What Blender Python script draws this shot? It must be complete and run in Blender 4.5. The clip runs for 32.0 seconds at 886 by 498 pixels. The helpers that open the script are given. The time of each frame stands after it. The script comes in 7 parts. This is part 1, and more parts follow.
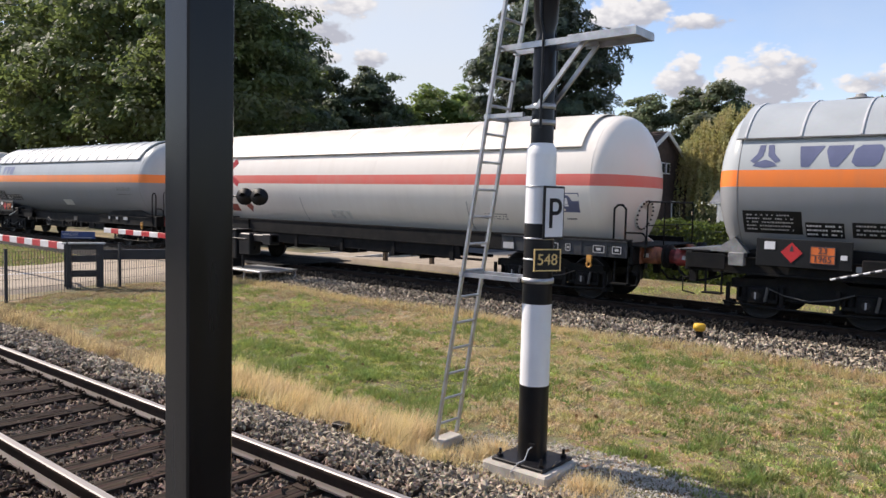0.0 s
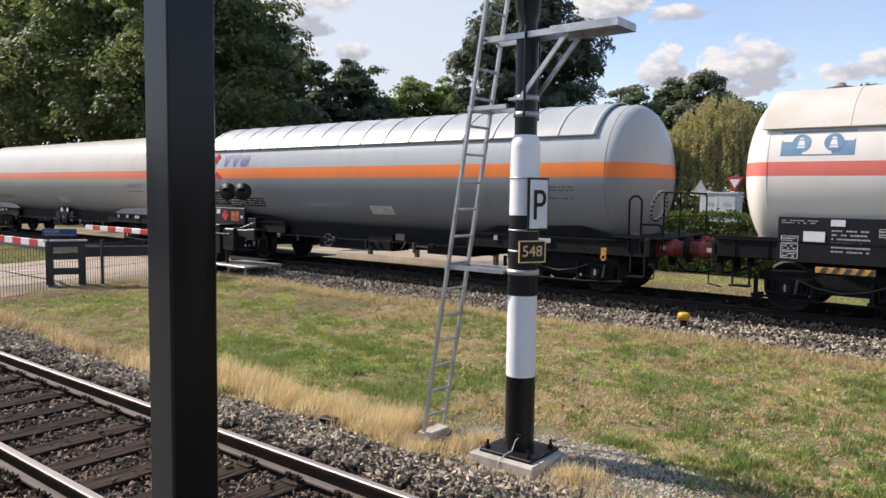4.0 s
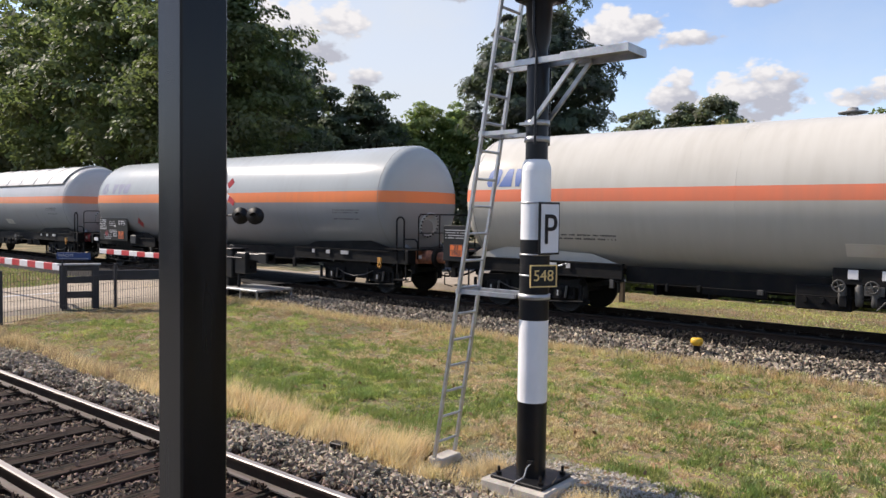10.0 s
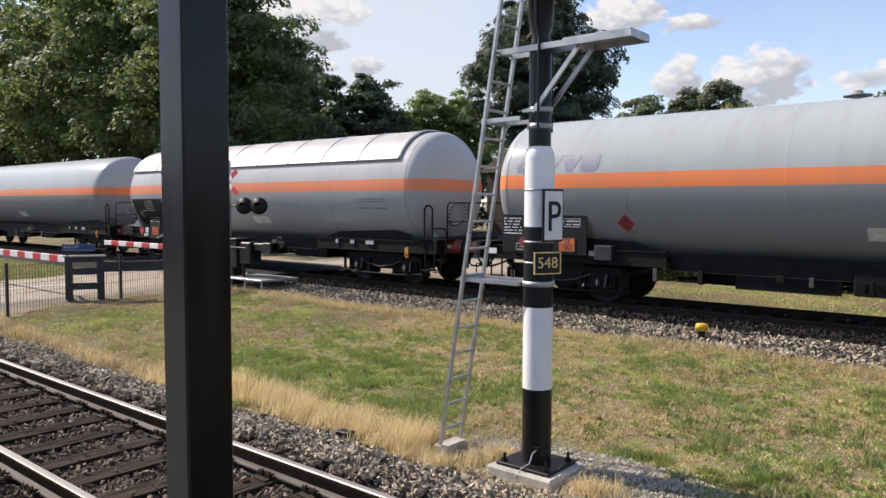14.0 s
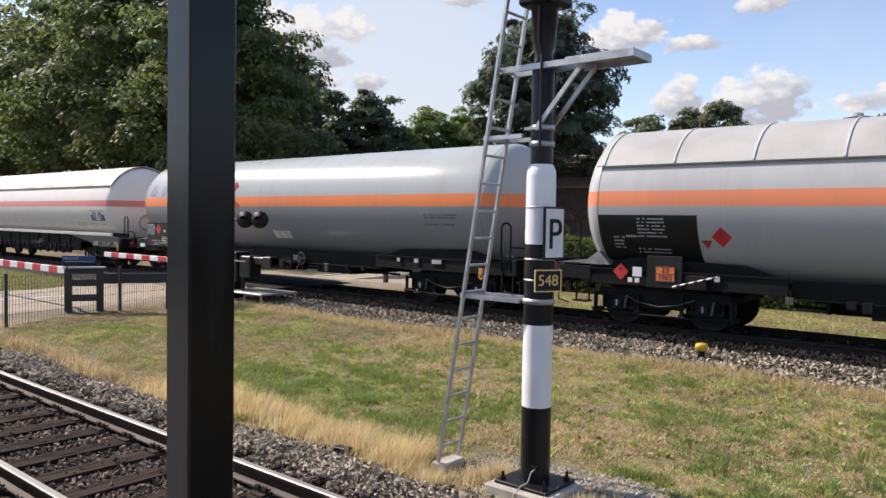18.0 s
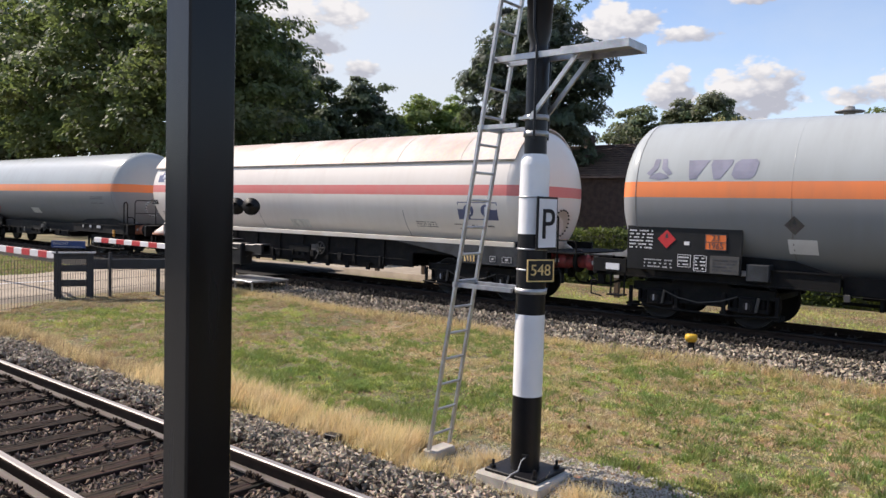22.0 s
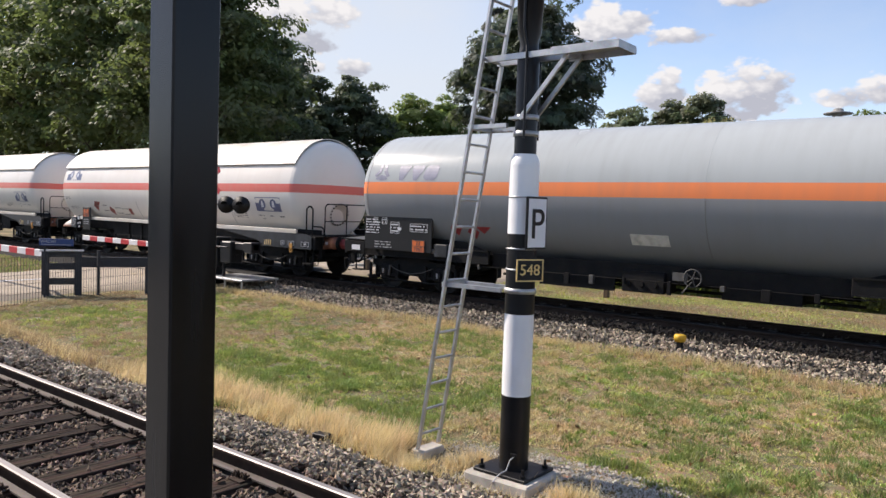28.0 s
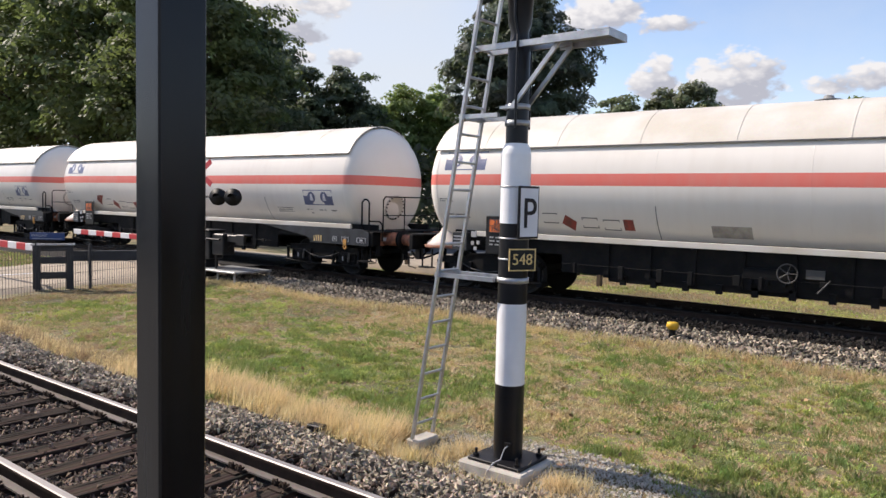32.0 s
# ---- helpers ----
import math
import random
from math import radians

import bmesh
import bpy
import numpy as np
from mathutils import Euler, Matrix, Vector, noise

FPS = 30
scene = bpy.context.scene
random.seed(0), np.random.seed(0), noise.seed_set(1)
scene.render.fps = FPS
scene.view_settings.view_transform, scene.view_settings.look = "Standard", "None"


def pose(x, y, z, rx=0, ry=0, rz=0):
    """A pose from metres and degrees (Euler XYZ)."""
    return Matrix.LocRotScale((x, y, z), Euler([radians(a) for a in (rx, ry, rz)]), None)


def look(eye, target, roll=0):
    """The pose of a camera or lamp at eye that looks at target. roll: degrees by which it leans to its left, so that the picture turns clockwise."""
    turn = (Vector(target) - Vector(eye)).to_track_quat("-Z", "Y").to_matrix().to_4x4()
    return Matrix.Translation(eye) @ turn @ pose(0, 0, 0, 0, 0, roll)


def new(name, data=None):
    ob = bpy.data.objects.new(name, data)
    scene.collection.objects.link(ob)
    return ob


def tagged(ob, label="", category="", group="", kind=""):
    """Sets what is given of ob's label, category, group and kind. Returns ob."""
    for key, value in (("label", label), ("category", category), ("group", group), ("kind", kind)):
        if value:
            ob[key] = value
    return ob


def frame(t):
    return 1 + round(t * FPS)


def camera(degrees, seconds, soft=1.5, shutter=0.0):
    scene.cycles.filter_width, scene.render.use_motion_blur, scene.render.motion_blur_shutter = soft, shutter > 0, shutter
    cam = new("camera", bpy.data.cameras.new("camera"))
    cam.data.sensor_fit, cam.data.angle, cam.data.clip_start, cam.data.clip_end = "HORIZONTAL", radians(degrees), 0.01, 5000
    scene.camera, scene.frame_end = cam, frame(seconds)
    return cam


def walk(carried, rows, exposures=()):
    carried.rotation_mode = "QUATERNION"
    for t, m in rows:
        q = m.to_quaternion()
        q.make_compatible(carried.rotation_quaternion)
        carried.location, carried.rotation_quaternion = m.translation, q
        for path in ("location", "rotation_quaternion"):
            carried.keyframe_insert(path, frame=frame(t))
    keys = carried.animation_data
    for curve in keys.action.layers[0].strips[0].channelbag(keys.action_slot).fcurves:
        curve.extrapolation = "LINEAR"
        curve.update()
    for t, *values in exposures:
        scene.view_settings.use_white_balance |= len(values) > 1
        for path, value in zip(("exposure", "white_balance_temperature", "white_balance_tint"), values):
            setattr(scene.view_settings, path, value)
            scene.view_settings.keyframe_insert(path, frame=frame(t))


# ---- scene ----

# ---- camera and its walk ----
cam = camera(61.48, 32.0, soft=1.5)
EYE = Vector((0.0, 0.0, 2.262))
SIDE = Vector((0.7647, 0.6440, 0.0089))


def cam_pose(yaw, pitch, roll, shift):
    a, p = radians(yaw), radians(pitch)
    eye = EYE + SIDE * shift
    way = Vector((-math.sin(a) * math.cos(p), math.cos(a) * math.cos(p), math.sin(p)))
    return look(eye, eye + way * 10, roll)


# seconds, turn to the left of the track's normal, tilt, roll, sideways shift of the hand-held camera
walk(cam, [(t, cam_pose(yaw, pitch, roll, shift)) for t, yaw, pitch, roll, shift in [
    (0.0, 39.941, -3.753, 1.386, -0.0054),
    (0.5, 39.845, -3.626, 1.305, -0.0078),
    (1.0, 39.793, -3.435, 1.194, -0.0082),
    (1.5, 39.989, -3.054, 1.218, -0.0023),
    (2.0, 39.709, -2.956, 1.407, -0.0074),
    (2.5, 39.190, -3.436, 1.266, -0.0090),
    (3.0, 38.987, -4.003, 1.036, -0.0022),
    (3.5, 38.753, -4.341, 0.752, -0.0058),
    (5.5, 39.149, -3.976, 0.783, 0.0055),
    (6.0, 39.273, -3.975, 0.779, 0.0035),
    (6.5, 39.472, -3.926, 0.562, 0.0050),
    (7.0, 39.642, -3.635, 0.533, 0.0044),
    (7.5, 39.841, -3.388, 0.690, 0.0045),
    (8.0, 39.870, -3.332, 0.748, 0.0013),
    (8.5, 39.818, -3.356, 0.674, -0.0009),
    (9.0, 39.830, -2.966, 0.759, -0.0013),
    (9.5, 39.797, -2.676, 0.691, -0.0004),
    (10.0, 39.693, -2.433, 0.781, -0.0007),
    (10.5, 39.649, -2.304, 0.823, -0.0011),
    (11.0, 39.587, -2.384, 0.881, -0.0012),
    (11.5, 39.930, -2.678, 0.767, 0.0008),
    (12.0, 40.191, -2.874, 0.685, 0.0009),
    (12.5, 40.133, -3.216, 0.701, -0.0004),
    (13.0, 40.101, -3.449, 0.501, -0.0002),
    (13.5, 40.044, -3.510, 0.268, 0.0001),
    (14.0, 39.994, -3.353, 0.201, 0.0008),
    (14.5, 40.077, -3.138, 0.270, 0.0006),
    (16.5, 40.261, -1.989, 0.863, -0.0065),
    (17.0, 40.017, -2.021, 1.005, -0.0108),
    (17.5, 39.823, -2.078, 1.075, -0.0140),
    (18.0, 39.991, -2.102, 0.956, -0.0083),
    (18.5, 40.138, -2.086, 1.100, -0.0093),
    (19.0, 40.060, -2.169, 1.197, -0.0158),
    (19.5, 39.903, -2.316, 1.206, -0.0195),
    (20.0, 39.707, -2.551, 1.453, -0.0251),
    (20.5, 39.423, -2.449, 1.550, -0.0222),
    (21.0, 39.314, -2.550, 1.292, -0.0241),
    (21.5, 39.318, -2.933, 1.321, -0.0228),
    (22.0, 39.300, -2.947, 1.563, -0.0236),
    (22.5, 39.313, -2.877, 1.552, -0.0204),
    (23.0, 39.386, -2.837, 1.633, -0.0165),
    (23.5, 39.351, -2.835, 1.555, -0.0123),
    (24.0, 39.265, -3.099, 1.575, -0.0106),
    (24.5, 39.205, -3.374, 1.563, -0.0100),
    (25.0, 39.147, -3.499, 1.502, -0.0097),
    (25.5, 39.003, -3.447, 1.517, -0.0114),
    (27.5, 38.399, -3.327, 1.736, -0.0068),
    (28.0, 38.597, -2.962, 1.842, -0.0110),
    (28.5, 38.801, -2.860, 1.820, -0.0110),
    (29.0, 38.820, -3.330, 1.750, -0.0063),
    (29.5, 38.835, -3.415, 1.704, -0.0025),
    (30.0, 38.518, -3.377, 1.725, 0.0016),
    (30.5, 38.181, -3.565, 1.650, 0.0009),
    (31.0, 38.098, -3.737, 1.660, -0.0020),
    (31.5, 38.020, -3.804, 1.585, -0.0042),
    (32.0, 38.050, -3.697, 1.323, -0.0045),
]])

# ---- light ----
TO_SUN = Vector((-0.74, -0.17, 0.65)).normalized()
sun_data = bpy.data.lights.new("sun", "SUN")
sun_data.energy, sun_data.angle, sun_data.color = 4.1, radians(0.6), (1.0, 0.94, 0.84)
sun_lamp = new("sun", sun_data)
sun_lamp.matrix_world = look(TO_SUN * 100, (0, 0, 0))

world = bpy.data.worlds.new("world")
scene.world = world
world.use_nodes = True
wn, wl = world.node_tree.nodes, world.node_tree.links
wn.clear()
sky = wn.new("ShaderNodeTexSky")
sky.sky_type, sky.sun_disc = "NISHITA", False
sky.sun_elevation = math.asin(TO_SUN.z)
sky.sun_rotation = math.atan2(TO_SUN.x, TO_SUN.y)
sky.dust_density, sky.air_density = 0.45, 0.8
w_co = wn.new("ShaderNodeTexCoord")
w_map = wn.new("ShaderNodeMapping")
w_map.inputs["Scale"].default_value = (1.0, 1.0, 1.7)
w_map.inputs["Location"].default_value = (3.1, 1.7, 0.35)
wl.new(w_co.outputs["Generated"], w_map.inputs["Vector"])

def w_math(op, a, b=None):
    """A number from one or two others."""
    m = wn.new("ShaderNodeMath")
    m.operation = op
    for k, q in enumerate((a, b)):
        if q is not None:
            if isinstance(q, (int, float)):
                m.inputs[k].default_value = q
            else:
                wl.new(q, m.inputs[k])
    return m.outputs[0]


def w_noise(scale, detail, rough):
    t = wn.new("ShaderNodeTexNoise")
    t.inputs["Scale"].default_value, t.inputs["Detail"].default_value, t.inputs["Roughness"].default_value = scale, detail, rough
    wl.new(w_map.outputs["Vector"], t.inputs["Vector"])
    return t.outputs["Fac"]


def w_span(v, a, b, c=0.0, d=1.0):
    r = wn.new("ShaderNodeMapRange")
    r.interpolation_type = "SMOOTHSTEP"
    for k, q in zip(("From Min", "From Max", "To Min", "To Max"), (a, b, c, d)):
        r.inputs[k].default_value = q
    wl.new(v, r.inputs["Value"])
    return r.outputs["Result"]


def w_along(vec):
    d = wn.new("ShaderNodeVectorMath")
    d.operation = "DOT_PRODUCT"
    wl.new(w_co.outputs["Generated"], d.inputs[0])
    d.inputs[1].default_value = vec
    return d.outputs["Value"]


def w_blob(cu, cv, su, sv_):
    """How far inside an ellipse on the sky: bearing and height of its middle, half width and half height, in radians."""
    a_, b_ = w_math("DIVIDE", w_math("SUBTRACT", side, cu), su), w_math("DIVIDE", w_math("SUBTRACT", rise, cv), sv_)
    return a_, b_, w_math("SUBTRACT", 1.0, w_math("ADD", w_math("POWER", a_, 2.0), w_math("POWER", b_, 2.0)))


# cumulus clouds over the trees, each with its billows
side, rise = w_along((0.765, 0.644, 0)), w_along((0, 0, 1))
puff = w_math("SUBTRACT", w_noise(26.0, 8.0, 0.6), 0.5)
billow = wn.new("ShaderNodeTexVoronoi")
billow.feature, billow.inputs["Scale"].default_value, billow.inputs["Detail"].default_value = "SMOOTH_F1", 52.0, 2.0
wl.new(w_map.outputs["Vector"], billow.inputs["Vector"])
curl = w_math("SUBTRACT", 0.62, billow.outputs["Distance"])
field = w_span(w_noise(4.2, 6.0, 0.5), 0.5, 0.78, -1.6, -0.3)
weight, tilt_sum = 0.02, 0.0
for whole, billows in (((0.385, 0.163, 0.050, 0.034), ((0.386, 0.175, 0.028, 0.022), (0.360, 0.160, 0.027, 0.024), (0.408, 0.160, 0.030, 0.024), (0.385, 0.142, 0.052, 0.020))),
                       ((0.292, 0.164, 0.026, 0.026), ((0.299, 0.173, 0.017, 0.018), (0.285, 0.157, 0.024, 0.021), (0.302, 0.150, 0.026, 0.018))),
                       ((0.224, 0.240, 0.048, 0.030), ((0.216, 0.248, 0.028, 0.023), (0.198, 0.234, 0.026, 0.021), (0.242, 0.236, 0.040, 0.022))),
                       ((0.305, 0.225, 0.050, 0.016), ((0.300, 0.225, 0.045, 0.012),)),
                       ((0.375, 0.264, 0.040, 0.012), ((0.375, 0.264, 0.032, 0.010),)),
                       ((0.50, 0.150, 0.055, 0.020), ((0.485, 0.148, 0.030, 0.012), (0.52, 0.155, 0.035, 0.018))),
                       ((-0.165, 0.232, 0.10, 0.040), ((-0.19, 0.240, 0.06, 0.034), (-0.13, 0.248, 0.04, 0.022), (-0.155, 0.210, 0.04, 0.018))),
                       ((-0.125, 0.180, 0.06, 0.016), ((-0.150, 0.180, 0.020, 0.011), (-0.10, 0.181, 0.026, 0.012))),
                       ((0.02, 0.285, 0.06, 0.014), ((0.02, 0.285, 0.030, 0.012), (0.075, 0.290, 0.018, 0.009)))):
    a_, b_, here = w_blob(*whole)
    for q in billows:
        field = w_math("MAXIMUM", field, w_blob(*q)[2])
    here = w_math("MAXIMUM", w_math("ADD", here, 0.5), 0.0)
    weight = w_math("ADD", here, weight)
    tilt_sum = w_math("ADD", w_math("MULTIPLY", here, w_math("SUBTRACT", w_math("MULTIPLY", b_, 0.8), w_math("MULTIPLY", a_, 0.45))), tilt_sum)
dense = w_math("ADD", field, w_math("ADD", w_math("MULTIPLY", puff, 2.2), w_math("MULTIPLY", curl, 1.3)))
cover = w_span(dense, -0.25, 0.45)
veil = w_span(w_noise(3.0, 7.0, 0.6), 0.40, 0.70, 0.0, 0.24)
low = w_span(rise, 0.06, 0.22, 0.34, 0.0)
h_ = w_math("ADD", w_math("POWER", w_math("DIVIDE", w_math("SUBTRACT", side, -0.05), 0.22), 2.0), w_math("POWER", w_math("DIVIDE", w_math("SUBTRACT", rise, 0.18), 0.15), 2.0))
veil = w_math("MINIMUM", w_math("ADD", w_math("ADD", veil, low), w_span(h_, 0.0, 1.7, 0.8, 0.0)), 0.88)
# sunlit crests, grey-blue undersides
crest = w_math("ADD", w_math("DIVIDE", tilt_sum, weight), w_math("ADD", w_math("MULTIPLY", curl, 0.9), w_math("MULTIPLY", puff, 1.2)))
c_col = wn.new("ShaderNodeValToRGB")
c_col.color_ramp.elements[0].position, c_col.color_ramp.elements[1].position = 0.22, 0.62
c_col.color_ramp.elements[0].color, c_col.color_ramp.elements[1].color = (2.25, 2.45, 2.85, 1), (4.0, 4.15, 4.25, 1)
wl.new(w_span(crest, -1.4, 1.4), c_col.inputs["Fac"])
v_mix = wn.new("ShaderNodeMix")
v_mix.data_type = "RGBA"
wl.new(veil, v_mix.inputs["Factor"])
wl.new(sky.outputs["Color"], v_mix.inputs["A"])
v_mix.inputs["B"].default_value = (3.3, 3.72, 4.1, 1)
w_mix = wn.new("ShaderNodeMix")
w_mix.data_type = "RGBA"
wl.new(cover, w_mix.inputs["Factor"])
wl.new(v_mix.outputs["Result"], w_mix.inputs["A"])
wl.new(c_col.outputs["Color"], w_mix.inputs["B"])
w_bg = wn.new("ShaderNodeBackground")
w_bg.inputs["Strength"].default_value = 0.135
wl.new(w_mix.outputs["Result"], w_bg.inputs["Color"])
w_out = wn.new("ShaderNodeOutputWorld")
wl.new(w_bg.outputs["Background"], w_out.inputs["Surface"])
scene.view_settings.exposure = 0.69
scene.view_settings.use_white_balance = True
scene.view_settings.white_balance_temperature, scene.view_settings.white_balance_tint = 6850, 16


# ---- materials ----
def mat(name, base, rough=0.6, metal=0.0, vary=0.25, scale=6.0, fine=60.0, bump=0.15, tint=None, spot=0.0, per=0.0, stretch=(1, 1, 1), coat=0.0, spec=0.5):
    """A surface with variation at two scales; tint: a second colour in the stains; per: variation from piece to piece."""
    m = bpy.data.materials.new(name)
    m.use_nodes = True
    n, l = m.node_tree.nodes, m.node_tree.links
    b = n["Principled BSDF"]
    co = n.new("ShaderNodeTexCoord")
    mp = n.new("ShaderNodeMapping")
    mp.inputs["Scale"].default_value = stretch
    l.new(co.outputs["Object"], mp.inputs["Vector"])
    big = n.new("ShaderNodeTexNoise")
    big.inputs["Scale"].default_value, big.inputs["Detail"].default_value = scale, 5
    small = n.new("ShaderNodeTexNoise")
    small.inputs["Scale"].default_value, small.inputs["Detail"].default_value = fine, 3
    l.new(mp.outputs["Vector"], big.inputs["Vector"])
    l.new(mp.outputs["Vector"], small.inputs["Vector"])
    ramp = n.new("ShaderNodeValToRGB")
    t = tint or tuple(c * (1 - vary) for c in base)
    ramp.color_ramp.elements[0].position, ramp.color_ramp.elements[1].position = 0.36 + spot, 0.62
    ramp.color_ramp.elements[0].color, ramp.color_ramp.elements[1].color = (*t, 1), (*base, 1)
    l.new(big.outputs["Fac"], ramp.inputs["Fac"])
    mul = n.new("ShaderNodeMix")
    mul.data_type, mul.blend_type = "RGBA", "OVERLAY"
    mul.inputs["Factor"].default_value = min(1.0, vary * 1.2)
    l.new(ramp.outputs["Color"], mul.inputs["A"])
    l.new(small.outputs["Color"], mul.inputs["B"])
    hue = n.new("ShaderNodeHueSaturation")
    l.new(mul.outputs["Result"], hue.inputs["Color"])
    sat = n.new("ShaderNodeMix")
    sat.data_type, sat.blend_type = "RGBA", "MIX"
    sat.inputs["Factor"].default_value = min(0.75, 0.3 + vary)
    l.new(ramp.outputs["Color"], sat.inputs["A"])
    l.new(hue.outputs["Color"], sat.inputs["B"])
    if per:
        info = n.new("ShaderNodeObjectInfo")
        isl = n.new("ShaderNodeNewGeometry")
        add = n.new("ShaderNodeMath")
        l.new(info.outputs["Random"], add.inputs[0])
        l.new(isl.outputs["Random Per Island"], add.inputs[1])
        fr = n.new("ShaderNodeMath")
        fr.operation = "FRACT"
        l.new(add.outputs["Value"], fr.inputs[0])
        rng = n.new("ShaderNodeMapRange")
        rng.inputs["To Min"].default_value, rng.inputs["To Max"].default_value = 1 - per, 1 + per
        l.new(fr.outputs["Value"], rng.inputs["Value"])
        l.new(rng.outputs["Result"], hue.inputs["Value"])
        sat.inputs["Factor"].default_value = 1.0
    l.new(sat.outputs["Result"], b.inputs["Base Color"])
    rr = n.new("ShaderNodeMapRange")
    rr.inputs["To Min"].default_value, rr.inputs["To Max"].default_value = max(0.05, rough - 0.12), min(1.0, rough + 0.12)
    l.new(big.outputs["Fac"], rr.inputs["Value"])
    l.new(rr.outputs["Result"], b.inputs["Roughness"])
    b.inputs["Metallic"].default_value = metal
    b.inputs["Coat Weight"].default_value = coat
    b.inputs["Specular IOR Level"].default_value = spec
    if bump:
        bp = n.new("ShaderNodeBump")
        bp.inputs["Strength"].default_value, bp.inputs["Distance"].default_value = bump, 0.01
        l.new(small.outputs["Fac"], bp.inputs["Height"])
        l.new(bp.outputs["Normal"], b.inputs["Normal"])
    return m


def tank_paint(name, base, stripe, dirt, soot=0.35, rough=0.24, low=None, band_z=(2.445, 2.745)):
    """Tank paint with the horizontal warning band, grime that runs down and dust along the flanks."""
    m = bpy.data.materials.new(name)
    m.use_nodes = True
    n, l = m.node_tree.nodes, m.node_tree.links
    b = n["Principled BSDF"]
    co = n.new("ShaderNodeTexCoord")
    sep = n.new("ShaderNodeSeparateXYZ")
    l.new(co.outputs["Object"], sep.inputs["Vector"])
    mp = n.new("ShaderNodeMapping")
    mp.inputs["Scale"].default_value = (2.2, 0.35, 0.35)
    l.new(co.outputs["Object"], mp.inputs["Vector"])
    runs = n.new("ShaderNodeTexNoise")
    runs.inputs["Scale"].default_value, runs.inputs["Detail"].default_value = 2.4, 7
    l.new(mp.outputs["Vector"], runs.inputs["Vector"])
    patch = n.new("ShaderNodeTexNoise")
    patch.inputs["Scale"].default_value, patch.inputs["Detail"].default_value = 0.8, 6
    l.new(co.outputs["Object"], patch.inputs["Vector"])
    fine = n.new("ShaderNodeTexNoise")
    fine.inputs["Scale"].default_value, fine.inputs["Detail"].default_value = 38, 4
    l.new(co.outputs["Object"], fine.inputs["Vector"])
    # the band
    lo = n.new("ShaderNodeMath"); lo.operation = "GREATER_THAN"; lo.inputs[1].default_value = band_z[0]
    hi = n.new("ShaderNodeMath"); hi.operation = "LESS_THAN"; hi.inputs[1].default_value = band_z[1]
    both = n.new("ShaderNodeMath"); both.operation = "MULTIPLY"
    l.new(sep.outputs["Z"], lo.inputs[0]); l.new(sep.outputs["Z"], hi.inputs[0])
    l.new(lo.outputs[0], both.inputs[0]); l.new(hi.outputs[0], both.inputs[1])
    band = n.new("ShaderNodeMix"); band.data_type = "RGBA"
    band.inputs["B"].default_value = (*stripe, 1)
    # low: a second colour below the band's lower edge
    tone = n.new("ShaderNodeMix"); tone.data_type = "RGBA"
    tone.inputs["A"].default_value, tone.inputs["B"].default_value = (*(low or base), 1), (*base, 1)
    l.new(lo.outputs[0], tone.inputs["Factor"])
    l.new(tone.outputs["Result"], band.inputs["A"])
    l.new(both.outputs[0], band.inputs["Factor"])
    s = n.new("ShaderNodeMath"); s.operation = "MULTIPLY"
    l.new(runs.outputs["Fac"], s.inputs[0]); l.new(patch.outputs["Fac"], s.inputs[1])
    rg = n.new("ShaderNodeMapRange")
    rg.inputs["From Min"].default_value, rg.inputs["From Max"].default_value = 0.16, 0.42
    rg.inputs["To Min"].default_value, rg.inputs["To Max"].default_value = 0.04, soot
    l.new(s.outputs[0], rg.inputs["Value"])
    grime = n.new("ShaderNodeMix"); grime.data_type = "RGBA"
    grime.inputs["B"].default_value = (*dirt, 1)
    l.new(rg.outputs["Result"], grime.inputs["Factor"])
    l.new(band.outputs["Result"], grime.inputs["A"])
    l.new(grime.outputs["Result"], b.inputs["Base Color"])
    rr = n.new("ShaderNodeMapRange")
    rr.inputs["To Min"].default_value, rr.inputs["To Max"].default_value = rough - 0.03, rough + 0.06
    l.new(patch.outputs["Fac"], rr.inputs["Value"])
    l.new(rr.outputs["Result"], b.inputs["Roughness"])
    b.inputs["Specular IOR Level"].default_value = 0.1
    bp = n.new("ShaderNodeBump")
    bp.inputs["Strength"].default_value, bp.inputs["Distance"].default_value = 0.05, 0.01
    l.new(fine.outputs["Fac"], bp.inputs["Height"])
    bp2 = n.new("ShaderNodeBump")
    bp2.inputs["Strength"].default_value, bp2.inputs["Distance"].default_value = 0.05, 0.05
    l.new(patch.outputs["Fac"], bp2.inputs["Height"])
    l.new(bp.outputs["Normal"], bp2.inputs["Normal"])
    l.new(bp2.outputs["Normal"], b.inputs["Normal"])
    return m


def leaf_mat(name, base, dark, through_col, patch=0.7, mix=0.35):
    m = bpy.data.materials.new(name)
    m.use_nodes = True
    n, l = m.node_tree.nodes, m.node_tree.links
    b, out = n["Principled BSDF"], n["Material Output"]
    g = n.new("ShaderNodeNewGeometry")
    ramp = n.new("ShaderNodeValToRGB")
    ramp.color_ramp.elements[0].color, ramp.color_ramp.elements[1].color = (*dark, 1), (*base, 1)
    l.new(g.outputs["Random Per Island"], ramp.inputs["Fac"])
    co = n.new("ShaderNodeTexCoord")
    no = n.new("ShaderNodeTexNoise")
    no.inputs["Scale"].default_value, no.inputs["Detail"].default_value = patch, 4
    l.new(co.outputs["Object"], no.inputs["Vector"])
    mx = n.new("ShaderNodeMix"); mx.data_type, mx.blend_type = "RGBA", "OVERLAY"
    mx.inputs["Factor"].default_value = mix
    l.new(ramp.outputs["Color"], mx.inputs["A"]); l.new(no.outputs["Color"], mx.inputs["B"])
    l.new(mx.outputs["Result"], b.inputs["Base Color"])
